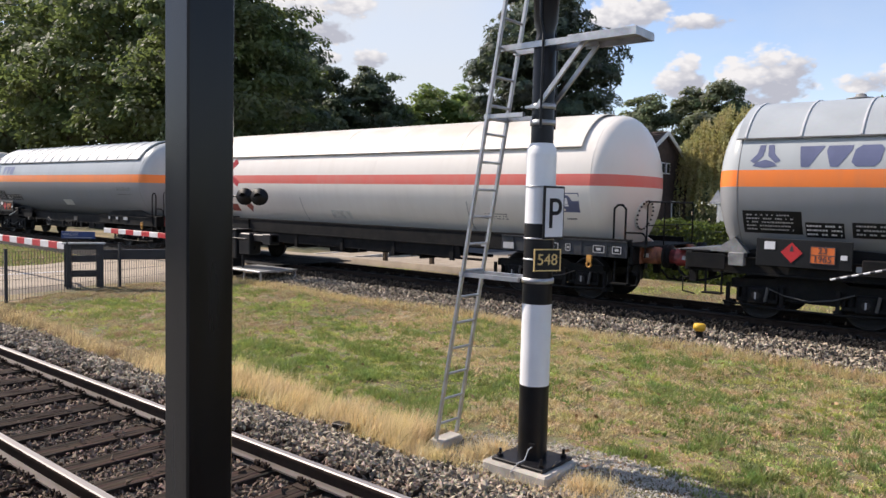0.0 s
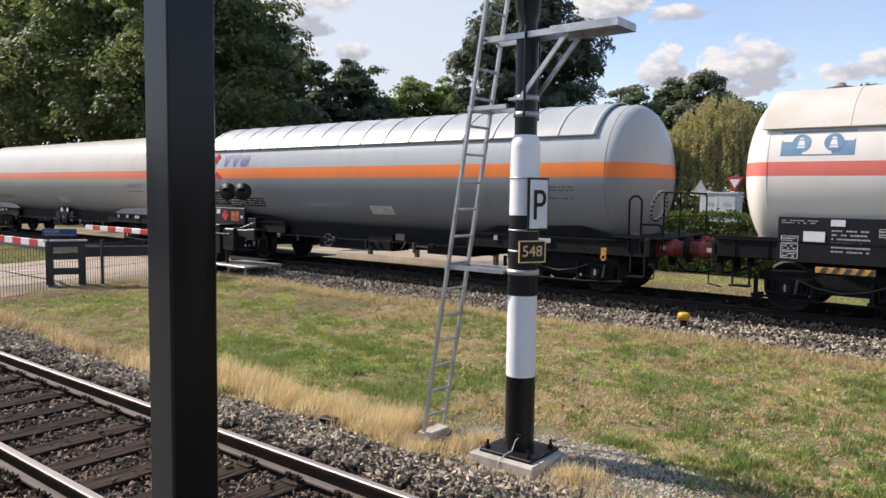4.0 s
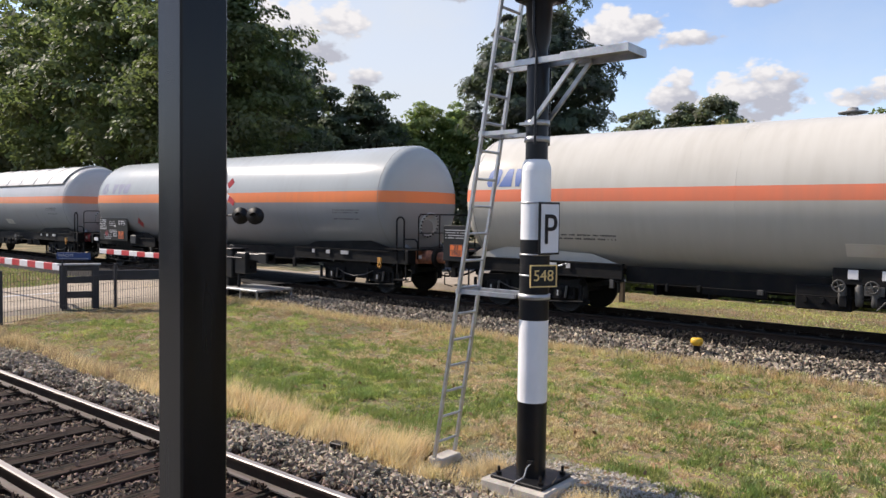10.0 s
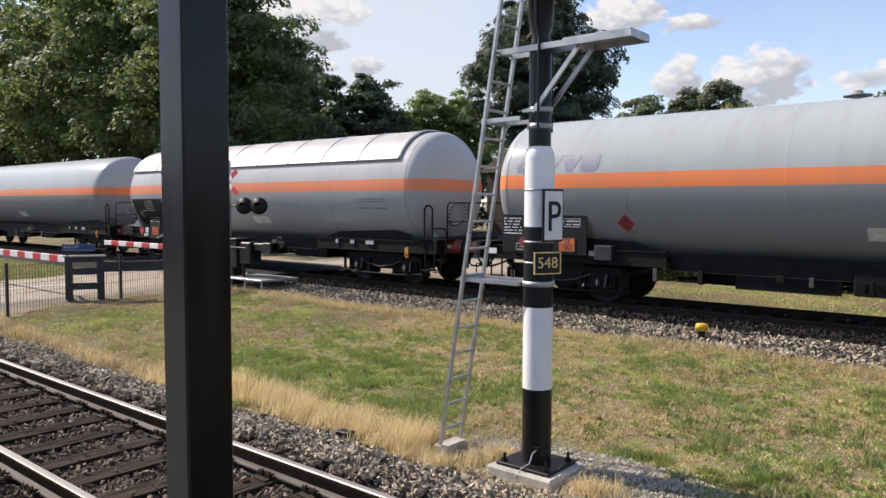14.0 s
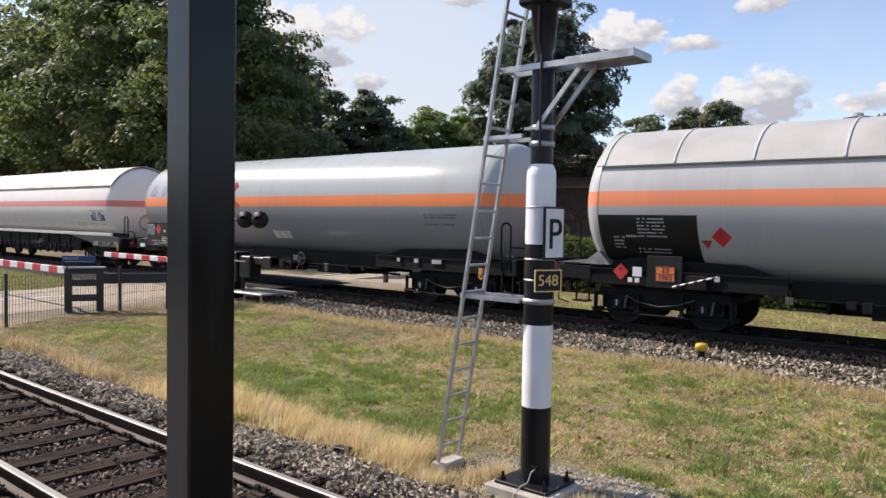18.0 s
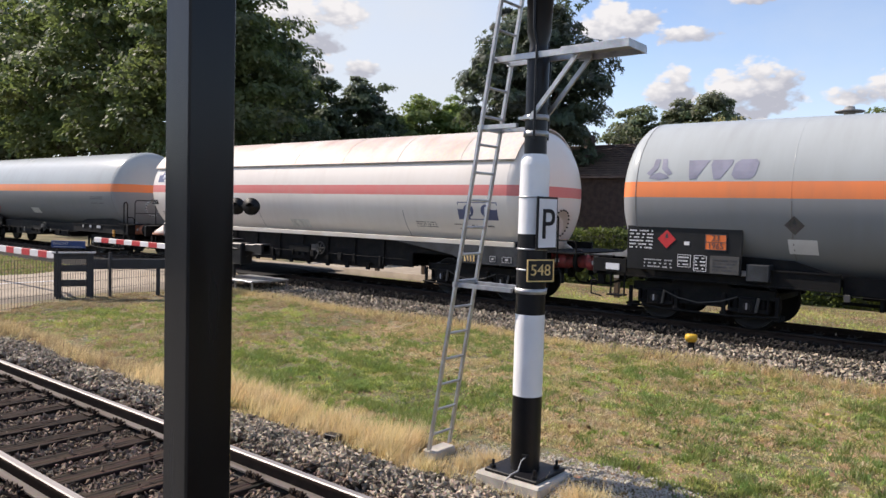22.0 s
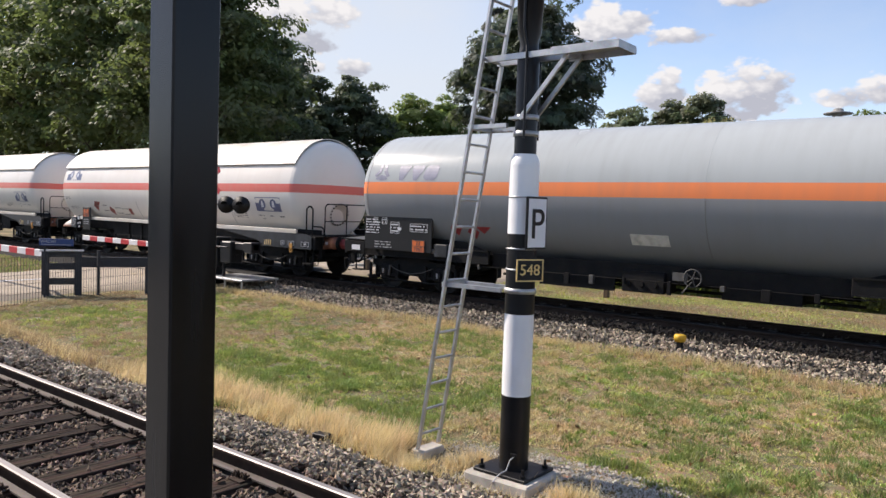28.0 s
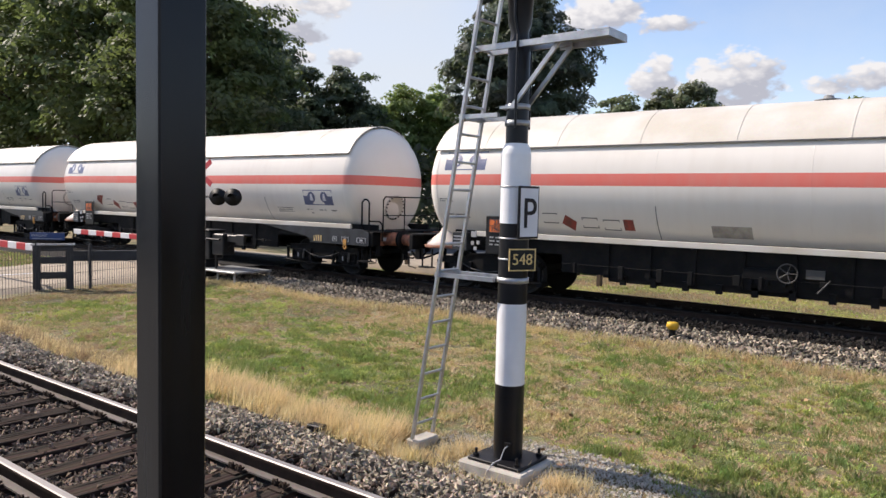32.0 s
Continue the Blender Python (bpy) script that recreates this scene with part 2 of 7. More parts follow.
    b.inputs["Roughness"].default_value = 0.6
    b.inputs["Specular IOR Level"].default_value = 0.25
    tr = n.new("ShaderNodeBsdfTranslucent")
    tr.inputs["Color"].default_value = (*through_col, 1)
    ms = n.new("ShaderNodeMixShader")
    ms.inputs["Fac"].default_value = 0.36
    l.new(b.outputs["BSDF"], ms.inputs[1]); l.new(tr.outputs["BSDF"], ms.inputs[2])
    l.new(ms.outputs["Shader"], out.inputs["Surface"])
    return m


def grass_ground():
    """Mown summer grass: green patches, straw and bare earth."""
    m = bpy.data.materials.new("grass_ground")
    m.use_nodes = True
    n, l = m.node_tree.nodes, m.node_tree.links
    b = n["Principled BSDF"]
    co = n.new("ShaderNodeTexCoord")
    a = n.new("ShaderNodeTexNoise"); a.inputs["Scale"].default_value, a.inputs["Detail"].default_value = 0.55, 6
    f = n.new("ShaderNodeTexNoise"); f.inputs["Scale"].default_value, f.inputs["Detail"].default_value = 9, 6
    l.new(co.outputs["Object"], a.inputs["Vector"]); l.new(co.outputs["Object"], f.inputs["Vector"])
    r = n.new("ShaderNodeValToRGB")
    e = r.color_ramp.elements
    e[0].position, e[0].color = 0.38, (0.085, 0.085, 0.035, 1)
    e[1].position, e[1].color = 0.64, (0.25, 0.185, 0.10, 1)
    mid = e.new(0.52); mid.color = (0.155, 0.125, 0.062, 1)
    l.new(a.outputs["Fac"], r.inputs["Fac"])
    mx = n.new("ShaderNodeMix"); mx.data_type, mx.blend_type = "RGBA", "OVERLAY"
    mx.inputs["Factor"].default_value = 0.6
    l.new(r.outputs["Color"], mx.inputs["A"]); l.new(f.outputs["Color"], mx.inputs["B"])
    l.new(mx.outputs["Result"], b.inputs["Base Color"])
    b.inputs["Roughness"].default_value = 0.95
    bp = n.new("ShaderNodeBump"); bp.inputs["Strength"].default_value, bp.inputs["Distance"].default_value = 0.7, 0.03
    l.new(f.outputs["Fac"], bp.inputs["Height"]); l.new(bp.outputs["Normal"], b.inputs["Normal"])
    return m


M_GRASS = grass_ground()
M_BALLAST = mat("ballast_bed", (0.05, 0.044, 0.038), 0.9, vary=0.5, scale=3, fine=22, bump=0.9)
M_STONE = mat("crushed_stone", (0.345, 0.29, 0.22), 0.85, vary=0.35, scale=2, fine=40, bump=0.3, per=0.75, spec=0.3)
# black holds both oily grime and the shade below the train
M_STONE_DARK = mat("oily_shade_black_stone", (0.032, 0.029, 0.027), 0.9, vary=0.35, scale=2, fine=40, bump=0.3, per=0.6, spec=0.1)
M_CAP = mat("dull_axle_cap", (0.075, 0.073, 0.07), 0.6, vary=0.3, bump=0.1)
M_STONE_RUST = mat("rusty_crushed_stone", (0.19, 0.14, 0.105), 0.88, vary=0.35, scale=2, fine=40, bump=0.3, per=0.75, spec=0.25)
M_TIE = mat("creosoted_wood", (0.050, 0.033, 0.025), 0.9, vary=0.5, scale=2.2, fine=9, bump=0.6, tint=(0.017, 0.013, 0.011), stretch=(9, 0.5, 9), per=0.3, spec=0.12)
M_RAIL = mat("rusty_rail", (0.050, 0.033, 0.024), 0.8, 0.0, vary=0.4, scale=5, fine=50, bump=0.3, spec=0.2)
M_RAILFOOT = mat("dusty_rail_foot", (0.15, 0.13, 0.12), 0.85, vary=0.5, scale=3, fine=40, bump=0.3, tint=(0.08, 0.06, 0.05), stretch=(0.4, 4, 4))
M_RAILTOP = mat("polished_rail_head", (0.36, 0.33, 0.31), 0.58, 0.7, vary=0.3, scale=3, fine=90, bump=0.02, stretch=(0.2, 20, 8))
M_CONC = mat("concrete", (0.50, 0.46, 0.40), 0.9, vary=0.3, scale=4, fine=50, bump=0.35)
M_BRICKROAD = mat("brick_paving", (0.35, 0.29, 0.22), 0.9, vary=0.25, scale=2, fine=25, bump=0.3)
M_PLATFORM = mat("platform_paving", (0.27, 0.26, 0.245), 0.9, vary=0.2, scale=2, fine=40, bump=0.25)
M_BLACKPAINT = mat("black_gloss_paint", (0.007, 0.007, 0.008), 0.5, vary=0.2, scale=5, fine=40, bump=0.04, spec=0.35)
M_MASTBLACK = mat("black_mast_paint", (0.012, 0.012, 0.0135), 0.35, vary=0.3, scale=4, fine=40, bump=0.05, spec=0.25)
M_MASTWHITE = mat("white_mast_paint", (0.82, 0.82, 0.82), 0.4, vary=0.08, scale=3, fine=30, bump=0.04)
M_COLUMN = mat("dark_column_paint", (0.006, 0.0065, 0.007), 0.24, vary=0.45, scale=4, fine=30, bump=0.03, stretch=(7, 7, 0.5), spec=0.27)
M_GALV = mat("galvanised_steel", (0.46, 0.47, 0.48), 0.45, 0.65, vary=0.25, scale=9, fine=40, bump=0.1)
M_YELLOW = mat("yellow_plastic", (0.70, 0.43, 0.04), 0.45, vary=0.2, scale=8, fine=40, bump=0.05)
M_SIGNWHITE = mat("white_sign_sheet", (0.74, 0.74, 0.76), 0.4, vary=0.08, scale=4, fine=30, bump=0.02)
M_SIGNYELLOW = mat("yellow_lettering", (0.80, 0.56, 0.22), 0.5, vary=0.08, bump=0.0)
M_UNDER = mat("grimy_black_underframe", (0.0075, 0.008, 0.009), 0.75, vary=0.5, scale=4, fine=25, bump=0.3, tint=(0.013, 0.012, 0.0115), spec=0.16)
M_SLATE = mat("slate_grey_frame_paint", (0.034, 0.038, 0.045), 0.55, vary=0.4, scale=4, fine=25, bump=0.2, tint=(0.018, 0.02, 0.023), spec=0.35)
# head coloured dark in place of the train's shade and reflection
M_FARHEAD = mat("shade_dark_rail_head", (0.03, 0.028, 0.027), 0.7, vary=0.3, scale=3, fine=40, bump=0.1, spec=0.15)
M_WHEEL = mat("brake_dust_steel", (0.018, 0.016, 0.015), 0.65, 0.2, vary=0.4, scale=6, fine=30, bump=0.25)
M_BUFRUST = mat("rust_red_buffer", (0.40, 0.16, 0.085), 0.7, vary=0.4, scale=7, fine=30, bump=0.2, tint=(0.16, 0.06, 0.04))
M_BUFRED = mat("red_buffer", (0.32, 0.045, 0.045), 0.6, vary=0.4, scale=7, fine=30, bump=0.15, tint=(0.11, 0.03, 0.03))
M_TOW = mat("orange_tow_paint", (0.62, 0.30, 0.06), 0.6, vary=0.3, scale=9, bump=0.1)
M_PANELBLACK = mat("black_data_panel", (0.011, 0.0115, 0.013), 0.5, vary=0.3, scale=4, fine=30, bump=0.05, spec=0.28)
M_FADEDMARK = mat("faded_label", (0.10, 0.09, 0.09), 0.6, vary=0.4, scale=6, fine=30, bump=0.03)
M_PLACARD = mat("orange_placard", (0.78, 0.17, 0.035), 0.5, vary=0.12, scale=6, bump=0.02)
M_REDDULL = mat("dull_red_label", (0.32, 0.03, 0.035), 0.55, vary=0.3, scale=9, bump=0.02, tint=(0.20, 0.03, 0.035))
M_REDDIA = mat("red_diamond_label", (0.55, 0.025, 0.03), 0.5, vary=0.15, scale=6, bump=0.02)
M_LOGO = mat("slate_blue_lettering", (0.11, 0.125, 0.22), 0.4, vary=0.15, scale=3, bump=0.02)
M_LOGOFADED = mat("faded_slate_lettering", (0.24, 0.24, 0.31), 0.4, vary=0.25, scale=3, bump=0.02)
M_LEAFLITTER = mat("dry_leaf", (0.36, 0.22, 0.11), 0.8, vary=0.4, scale=9, bump=0.1, per=0.4)
M_LOGOBLUE = mat("blue_lettering", (0.06, 0.13, 0.36), 0.5, vary=0.15, scale=3, bump=0.02)
M_LOGOPALE = mat("pale_blue_lettering", (0.16, 0.29, 0.42), 0.5, vary=0.2, scale=3, bump=0.02)
M_TEXTGREY = mat("pale_stencil_paint", (0.45, 0.45, 0.46), 0.6, vary=0.2, bump=0.0)
M_TEXTDARK = mat("dark_stencil_paint", (0.05, 0.05, 0.06), 0.6, vary=0.2, bump=0.0)
M_SEAM = mat("grimy_seam_line", (0.17, 0.165, 0.16), 0.6, vary=0.2, bump=0.1)
M_PLATE = mat("bare_plate", (0.66, 0.65, 0.61), 0.5, vary=0.3, scale=7, fine=40, bump=0.1)
M_FADEDPLATE = mat("stained_plate", (0.40, 0.37, 0.33), 0.6, vary=0.35, scale=6, fine=30, bump=0.05)
M_BARK = mat("bark", (0.10, 0.075, 0.055), 0.95, vary=0.4, scale=3, fine=18, bump=0.9, stretch=(3, 3, 0.6))
M_BARRED = mat("red_barrier_sheet", (0.50, 0.022, 0.03), 0.5, vary=0.12, bump=0.03)
M_BLUE = mat("blue_sign_sheet", (0.022, 0.055, 0.18), 0.5, vary=0.15, bump=0.02)
M_BROWNWOOD = mat("dark_plastic_timber", (0.035, 0.036, 0.042), 0.7, vary=0.3, scale=5, fine=30, bump=0.2)
M_BRICKWALL = mat("dark_red_brick", (0.075, 0.05, 0.042), 0.9, vary=0.4, scale=3, fine=18, bump=0.4)
M_ROOFTILE = mat("weathered_brown_tile", (0.19, 0.14, 0.12), 0.85, vary=0.35, scale=2, fine=14, bump=0.4)
M_WHITEWALL = mat("white_render", (0.72, 0.72, 0.70), 0.8, vary=0.1, scale=2, fine=30, bump=0.1)
M_GLASS = mat("dark_window_glass", (0.03, 0.035, 0.04), 0.08, vary=0.1, bump=0.0)
M_CABINET = mat("pale_grey_cabinet", (0.55, 0.57, 0.55), 0.55, vary=0.15, scale=3, fine=30, bump=0.05)
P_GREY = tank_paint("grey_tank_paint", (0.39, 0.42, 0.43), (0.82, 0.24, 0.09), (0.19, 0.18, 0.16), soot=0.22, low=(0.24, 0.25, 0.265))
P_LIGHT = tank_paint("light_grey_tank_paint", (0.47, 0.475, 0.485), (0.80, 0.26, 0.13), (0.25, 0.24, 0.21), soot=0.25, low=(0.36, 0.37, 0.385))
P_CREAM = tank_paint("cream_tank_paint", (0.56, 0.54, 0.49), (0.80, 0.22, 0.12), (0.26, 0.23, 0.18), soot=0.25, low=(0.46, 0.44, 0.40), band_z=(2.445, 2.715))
P_WHITE = tank_paint("white_tank_paint", (0.78, 0.74, 0.685), (0.74, 0.17, 0.14), (0.52, 0.45, 0.37), soot=0.2, band_z=(2.445, 2.69))
P_WHITEPINK = tank_paint("faded_white_tank_paint", (0.77, 0.725, 0.675), (0.70, 0.21, 0.20), (0.52, 0.44, 0.37), soot=0.2, band_z=(2.445, 2.69))
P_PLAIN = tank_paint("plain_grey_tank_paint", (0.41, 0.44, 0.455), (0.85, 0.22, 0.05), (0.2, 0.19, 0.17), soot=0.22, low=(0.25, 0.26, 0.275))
M_REDFADED = mat("faded_red_label", (0.30, 0.055, 0.04), 0.55, vary=0.3, scale=9, bump=0.02, tint=(0.16, 0.05, 0.04))
M_ASPHALT = mat("parking_asphalt", (0.06, 0.06, 0.062), 0.9, vary=0.3, scale=1, fine=20, bump=0.3)
M_FRAMEGREY = mat("pale_grey_frame_paint", (0.27, 0.27, 0.265), 0.55, vary=0.4, scale=5, fine=30, bump=0.15)
M_SHIELDWHITE = mat("white_sunshield_sheet", (0.62, 0.585, 0.53), 0.5, vary=0.15, scale=1.2, fine=20, bump=0.06, tint=(0.55, 0.50, 0.42))
M_SHIELDRUST = mat("rust_stained_sunshield", (0.56, 0.50, 0.45), 0.6, vary=0.3, scale=0.9, fine=14, bump=0.08, tint=(0.42, 0.29, 0.24), stretch=(1, 0.5, 1))
M_SHIELDGREY = mat("grey_sunshield_sheet", (0.385, 0.415, 0.43), 0.42, 0.0, vary=0.12, scale=1.2, fine=20, bump=0.05)
M_RIB = mat("pale_rib_strip", (0.56, 0.57, 0.58), 0.4, vary=0.15, scale=3, fine=20, bump=0.05)
M_SHIELDPALE = mat("pale_sunshield_sheet", (0.45, 0.44, 0.42), 0.45, vary=0.15, scale=1.2, fine=20, bump=0.05)
L_OAK = leaf_mat("broad_leaves", (0.14, 0.17, 0.08), (0.065, 0.088, 0.045), (0.20, 0.26, 0.08), 0.35, 0.5)
# dark leaf colour lifted and blued; distance haze is put into it
L_DARK = leaf_mat("hazed_dark_leaves", (0.135, 0.165, 0.11), (0.075, 0.10, 0.07), (0.16, 0.21, 0.09), 0.35, 0.4)
L_CHESTNUT = leaf_mat("chestnut_leaves", (0.105, 0.13, 0.10), (0.052, 0.07, 0.056), (0.11, 0.145, 0.065), 0.35, 0.4)
# leaf colour greyed and lightened, painted as haze over the far trees
L_FAR = leaf_mat("haze_grey_leaves", (0.21, 0.245, 0.15), (0.12, 0.145, 0.09), (0.22, 0.27, 0.12), 0.35, 0.45)
L_LIGHT = leaf_mat("light_green_leaves", (0.24, 0.31, 0.11), (0.12, 0.17, 0.06), (0.32, 0.42, 0.12), 0.5, 0.4)
L_WILLOW = leaf_mat("yellow_willow_leaves", (0.46, 0.41, 0.20), (0.24, 0.23, 0.11), (0.50, 0.46, 0.18))
L_STRAW = leaf_mat("bleached_straw", (0.95, 0.80, 0.51), (0.56, 0.44, 0.26), (0.75, 0.62, 0.34), 3.0, 0.35)
L_WEED = leaf_mat("weed_leaves", (0.28, 0.36, 0.10), (0.10, 0.15, 0.04), (0.26, 0.36, 0.07), 3.0, 0.5)
L_HEDGE = leaf_mat("hedge_leaves", (0.10, 0.135, 0.04), (0.022, 0.034, 0.014), (0.15, 0.20, 0.04))
L_GRASS = leaf_mat("grass_blades", (0.70, 0.72, 0.27), (0.18, 0.21, 0.065), (0.46, 0.52, 0.14), 4.0, 0.7)
# deep green darkened further, so the lawn's clumps carry painted shade
L_GRASSDARK = leaf_mat("deep_green_grass", (0.33, 0.40, 0.15), (0.055, 0.08, 0.03), (0.30, 0.38, 0.10), 4.0, 0.6)
L_THATCH = leaf_mat("brown_mown_thatch", (0.60, 0.47, 0.30), (0.20, 0.15, 0.085), (0.40, 0.31, 0.18), 4.0, 0.6)
M_RUBBER = mat("black_crossing_rubber", (0.022, 0.021, 0.021), 0.85, vary=0.3, scale=3, fine=40, bump=0.2, spec=0.15)
L_DRY = leaf_mat("dry_grass_blades", (0.86, 0.69, 0.44), (0.25, 0.19, 0.10), (0.66, 0.56, 0.28), 5.0, 0.6)


# ---- mesh building ----
class Shape:
    """Collects quads, tubes and turned forms into one mesh."""

    def __init__(self):
        self.v, self.f, self.m, self.smooth = [], [], [], []

    def add(self, verts, faces, mi=0, smooth=False):
        k = len(self.v)
        self.v += [tuple(p) for p in verts]
        self.f += [tuple(i + k for i in f) for f in faces]
        self.m += [mi] * len(faces)
        self.smooth += [smooth] * len(faces)
        return self

    def box(self, x0, x1, y0, y1, z0, z1, mi=0, m=None, c=0.0):
        """A box, its upright and level edges chamfered by c."""
        if c:
            bm = bmesh.new()
            bmesh.ops.create_cube(bm, size=1)
            bmesh.ops.scale(bm, vec=(x1 - x0, y1 - y0, z1 - z0), verts=bm.verts)
            bmesh.ops.translate(bm, vec=((x0 + x1) / 2, (y0 + y1) / 2, (z0 + z1) / 2), verts=bm.verts)
            bmesh.ops.bevel(bm, geom=bm.edges[:], offset=c, segments=1, affect="EDGES")
            bm.verts.index_update()
            vs, fs = [v.co.copy() for v in bm.verts], [[v.index for v in f.verts] for f in bm.faces]
            bm.free()
        else:
            vs = [Vector((x, y, z)) for x in (x0, x1) for y in (y0, y1) for z in (z0, z1)]
            fs = [(0, 1, 3, 2), (4, 6, 7, 5), (0, 4, 5, 1), (2, 3, 7, 6), (0, 2, 6, 4), (1, 5, 7, 3)]
        if m is not None:
            vs = [m @ v for v in vs]
        return self.add(vs, fs, mi)

    def rod(self, p0, p1, r, n=10, mi=0, r1=None, caps=True, smooth=True):
        p0, p1 = Vector(p0), Vector(p1)
        d = (p1 - p0).normalized()
        a = d.orthogonal().normalized()
        b = d.cross(a)
        r1 = r if r1 is None else r1
        vs = []
        for p, q in ((p0, r), (p1, r1)):
            vs += [p + (a * math.cos(2 * math.pi * i / n) + b * math.sin(2 * math.pi * i / n)) * q for i in range(n)]
        self.add(vs, [(i, (i + 1) % n, n + (i + 1) % n, n + i) for i in range(n)], mi, smooth)
        if caps:
            self.add(vs[:n], [tuple(reversed(range(n)))], mi)
            self.add(vs[n:], [tuple(range(n))], mi)
        return self

    def pipe(self, pts, r, n=8, mi=0):
        for p, q in zip(pts, pts[1:]):
            self.rod(p, q, r, n, mi)
        return self

    def turn(self, prof, axis="x", n=32, at=(0, 0, 0), mi=0, smooth=True):
        """prof: (along, radius) pairs, turned about an axis through at."""
        vs, o = [], Vector(at)
        for s, r in prof:
            for i in range(n):
                c, d = r * math.cos(2 * math.pi * i / n), r * math.sin(2 * math.pi * i / n)
                p = {"x": (s, c, d), "y": (d, s, c), "z": (c, d, s)}[axis]
                vs.append(o + Vector(p))
        fs = [(k * n + i, k * n + (i + 1) % n, (k + 1) * n + (i + 1) % n, (k + 1) * n + i) for k in range(len(prof) - 1) for i in range(n)]
        return self.add(vs, fs, mi, smooth)

    def plate(self, outline, y0, y1, mi=0, axis="y"):
        """A flat outline of (a, b) pairs given depth along an axis."""
        put = {"y": lambda a, b, d: (a, d, b), "x": lambda a, b, d: (d, a, b), "z": lambda a, b, d: (a, b, d)}[axis]
        n = len(outline)
        vs = [put(a, b, y0) for a, b in outline] + [put(a, b, y1) for a, b in outline]
        fs = [tuple(range(n)), tuple(reversed(range(n, 2 * n)))] + [(i, i + n, (i + 1) % n + n, (i + 1) % n) for i in range(n)]
        return self.add(vs, fs, mi)

    def mesh(self, name, *mats):
        me = bpy.data.meshes.new(name)
        me.from_pydata(self.v, [], self.f)
        for m in mats:
            me.materials.append(m)
        me.polygons.foreach_set("material_index", self.m)
        me.polygons.foreach_set("use_smooth", self.smooth)
        bm = bmesh.new()
        bm.from_mesh(me)
        bmesh.ops.recalc_face_normals(bm, faces=bm.faces)
        bm.to_mesh(me)
        bm.free()
        return me


def part(name, shape, mats, parent, label="", kind=""):
    """Links a shape as ONE mesh object under a thing or a part."""
    mats = mats if isinstance(mats, (list, tuple)) else [mats]
    me = shape if isinstance(shape, bpy.types.Mesh) else shape.mesh(name, *mats)
    ob = new(name, me)
    ob.parent = parent
    return tagged(ob, label, "", "", kind)


def thing(name, m, label, category, group="", kind=""):
    ob = new(name)
    ob.matrix_world = m
    return tagged(ob, label, category, group, kind)


def solid(name, shape, mats, m, label, category, group="", kind=""):
    """A thing that is one single mesh."""
    mats = mats if isinstance(mats, (list, tuple)) else [mats]
    ob = new(name, shape if isinstance(shape, bpy.types.Mesh) else shape.mesh(name, *mats))
    ob.matrix_world = m
    return tagged(ob, label, category, group, kind)


def raw_mesh(name, verts, faces, mat_, smooth=False):
    """verts (n, 3) and faces (k, 3 or 4) as arrays."""
    me = bpy.data.meshes.new(name)
    nv, (nf, k) = len(verts), faces.shape
    me.vertices.add(nv)
    me.vertices.foreach_set("co", np.asarray(verts, np.float32).ravel())
    me.loops.add(nf * k)
    me.loops.foreach_set("vertex_index", faces.astype(np.int32).ravel())
    me.polygons.add(nf)
    me.polygons.foreach_set("loop_start", np.arange(0, nf * k, k, dtype=np.int32))
    me.polygons.foreach_set("use_smooth", np.full(nf, smooth))
    me.materials.append(mat_)
    me.update(calc_edges=True)
    return me


def lettering(body, size, mat_, depth=0.004):
    """Built-in font, in the x-z plane, facing -y, centred."""
    cu = bpy.data.curves.new("lettering", "FONT")
    cu.body, cu.size, cu.extrude = body, size, depth
    cu.align_x, cu.align_y = "CENTER", "CENTER"
    tmp = bpy.data.objects.new("lettering", cu)
    scene.collection.objects.link(tmp)
    me = bpy.data.meshes.new_from_object(tmp.evaluated_get(bpy.context.evaluated_depsgraph_get()))
    bpy.data.objects.remove(tmp)
    me.transform(Matrix.Rotation(radians(90), 4, "X"))
    me.materials.clear()
    me.materials.append(mat_)
    return me


# ---- ground, tracks, road ----
FAR_Y, FAR_Z = 15.3, 0.19          # centre line and rail top of the far track
NEAR_Y, NEAR_Z = 3.327, 0.0        # centre line and rail top of the near track
PROFILE_Y = [-1500, 1.2, 1.5, 2.0, 4.9, 5.5, 6.2, 8.5, 10.5, 11.9, 13.3, 13.9, 16.7, 17.2, 18.0, 1500]
PROFILE_Z = [-0.5, -0.5, -0.36, -0.22, -0.22, -0.34, -0.26, -0.22, -0.2, -0.12, 0.0, 0.02, 0.02, -0.08, -0.1, -0.1]


def ground_z(x, y):
    z = np.interp(y, PROFILE_Y, PROFILE_Z)
    soft = np.clip((y - 5.6) / 0.6, 0, 1) * np.clip((12.0 - y) / 0.6, 0, 1)
    return z + soft * (0.035 * np.sin(0.9 * x + 0.7 * y) + 0.02 * np.sin(2.3 * x - 1.9 * y + 1.0))


def sheet(name, xs, ys, lift, mat_, label, category, zfun=ground_z):
    X, Y = np.meshgrid(xs, ys)
    Z = zfun(X, Y) + lift
    v = np.stack([X.ravel(), Y.ravel(), Z.ravel()], 1)
    nx, ny = len(xs), len(ys)
    i, j = np.meshgrid(np.arange(nx - 1), np.arange(ny - 1))
    a = (j * nx + i).ravel()
    f = np.stack([a, a + 1, a + nx + 1, a + nx], 1)
    return solid(name, raw_mesh(name, v, f, mat_, True), mat_, Matrix(), label, category, kind="structure")


gx = np.concatenate([[-1500, -400, -150, -80], np.arange(-50, 8, 0.4), [20, 60, 200, 1500]])
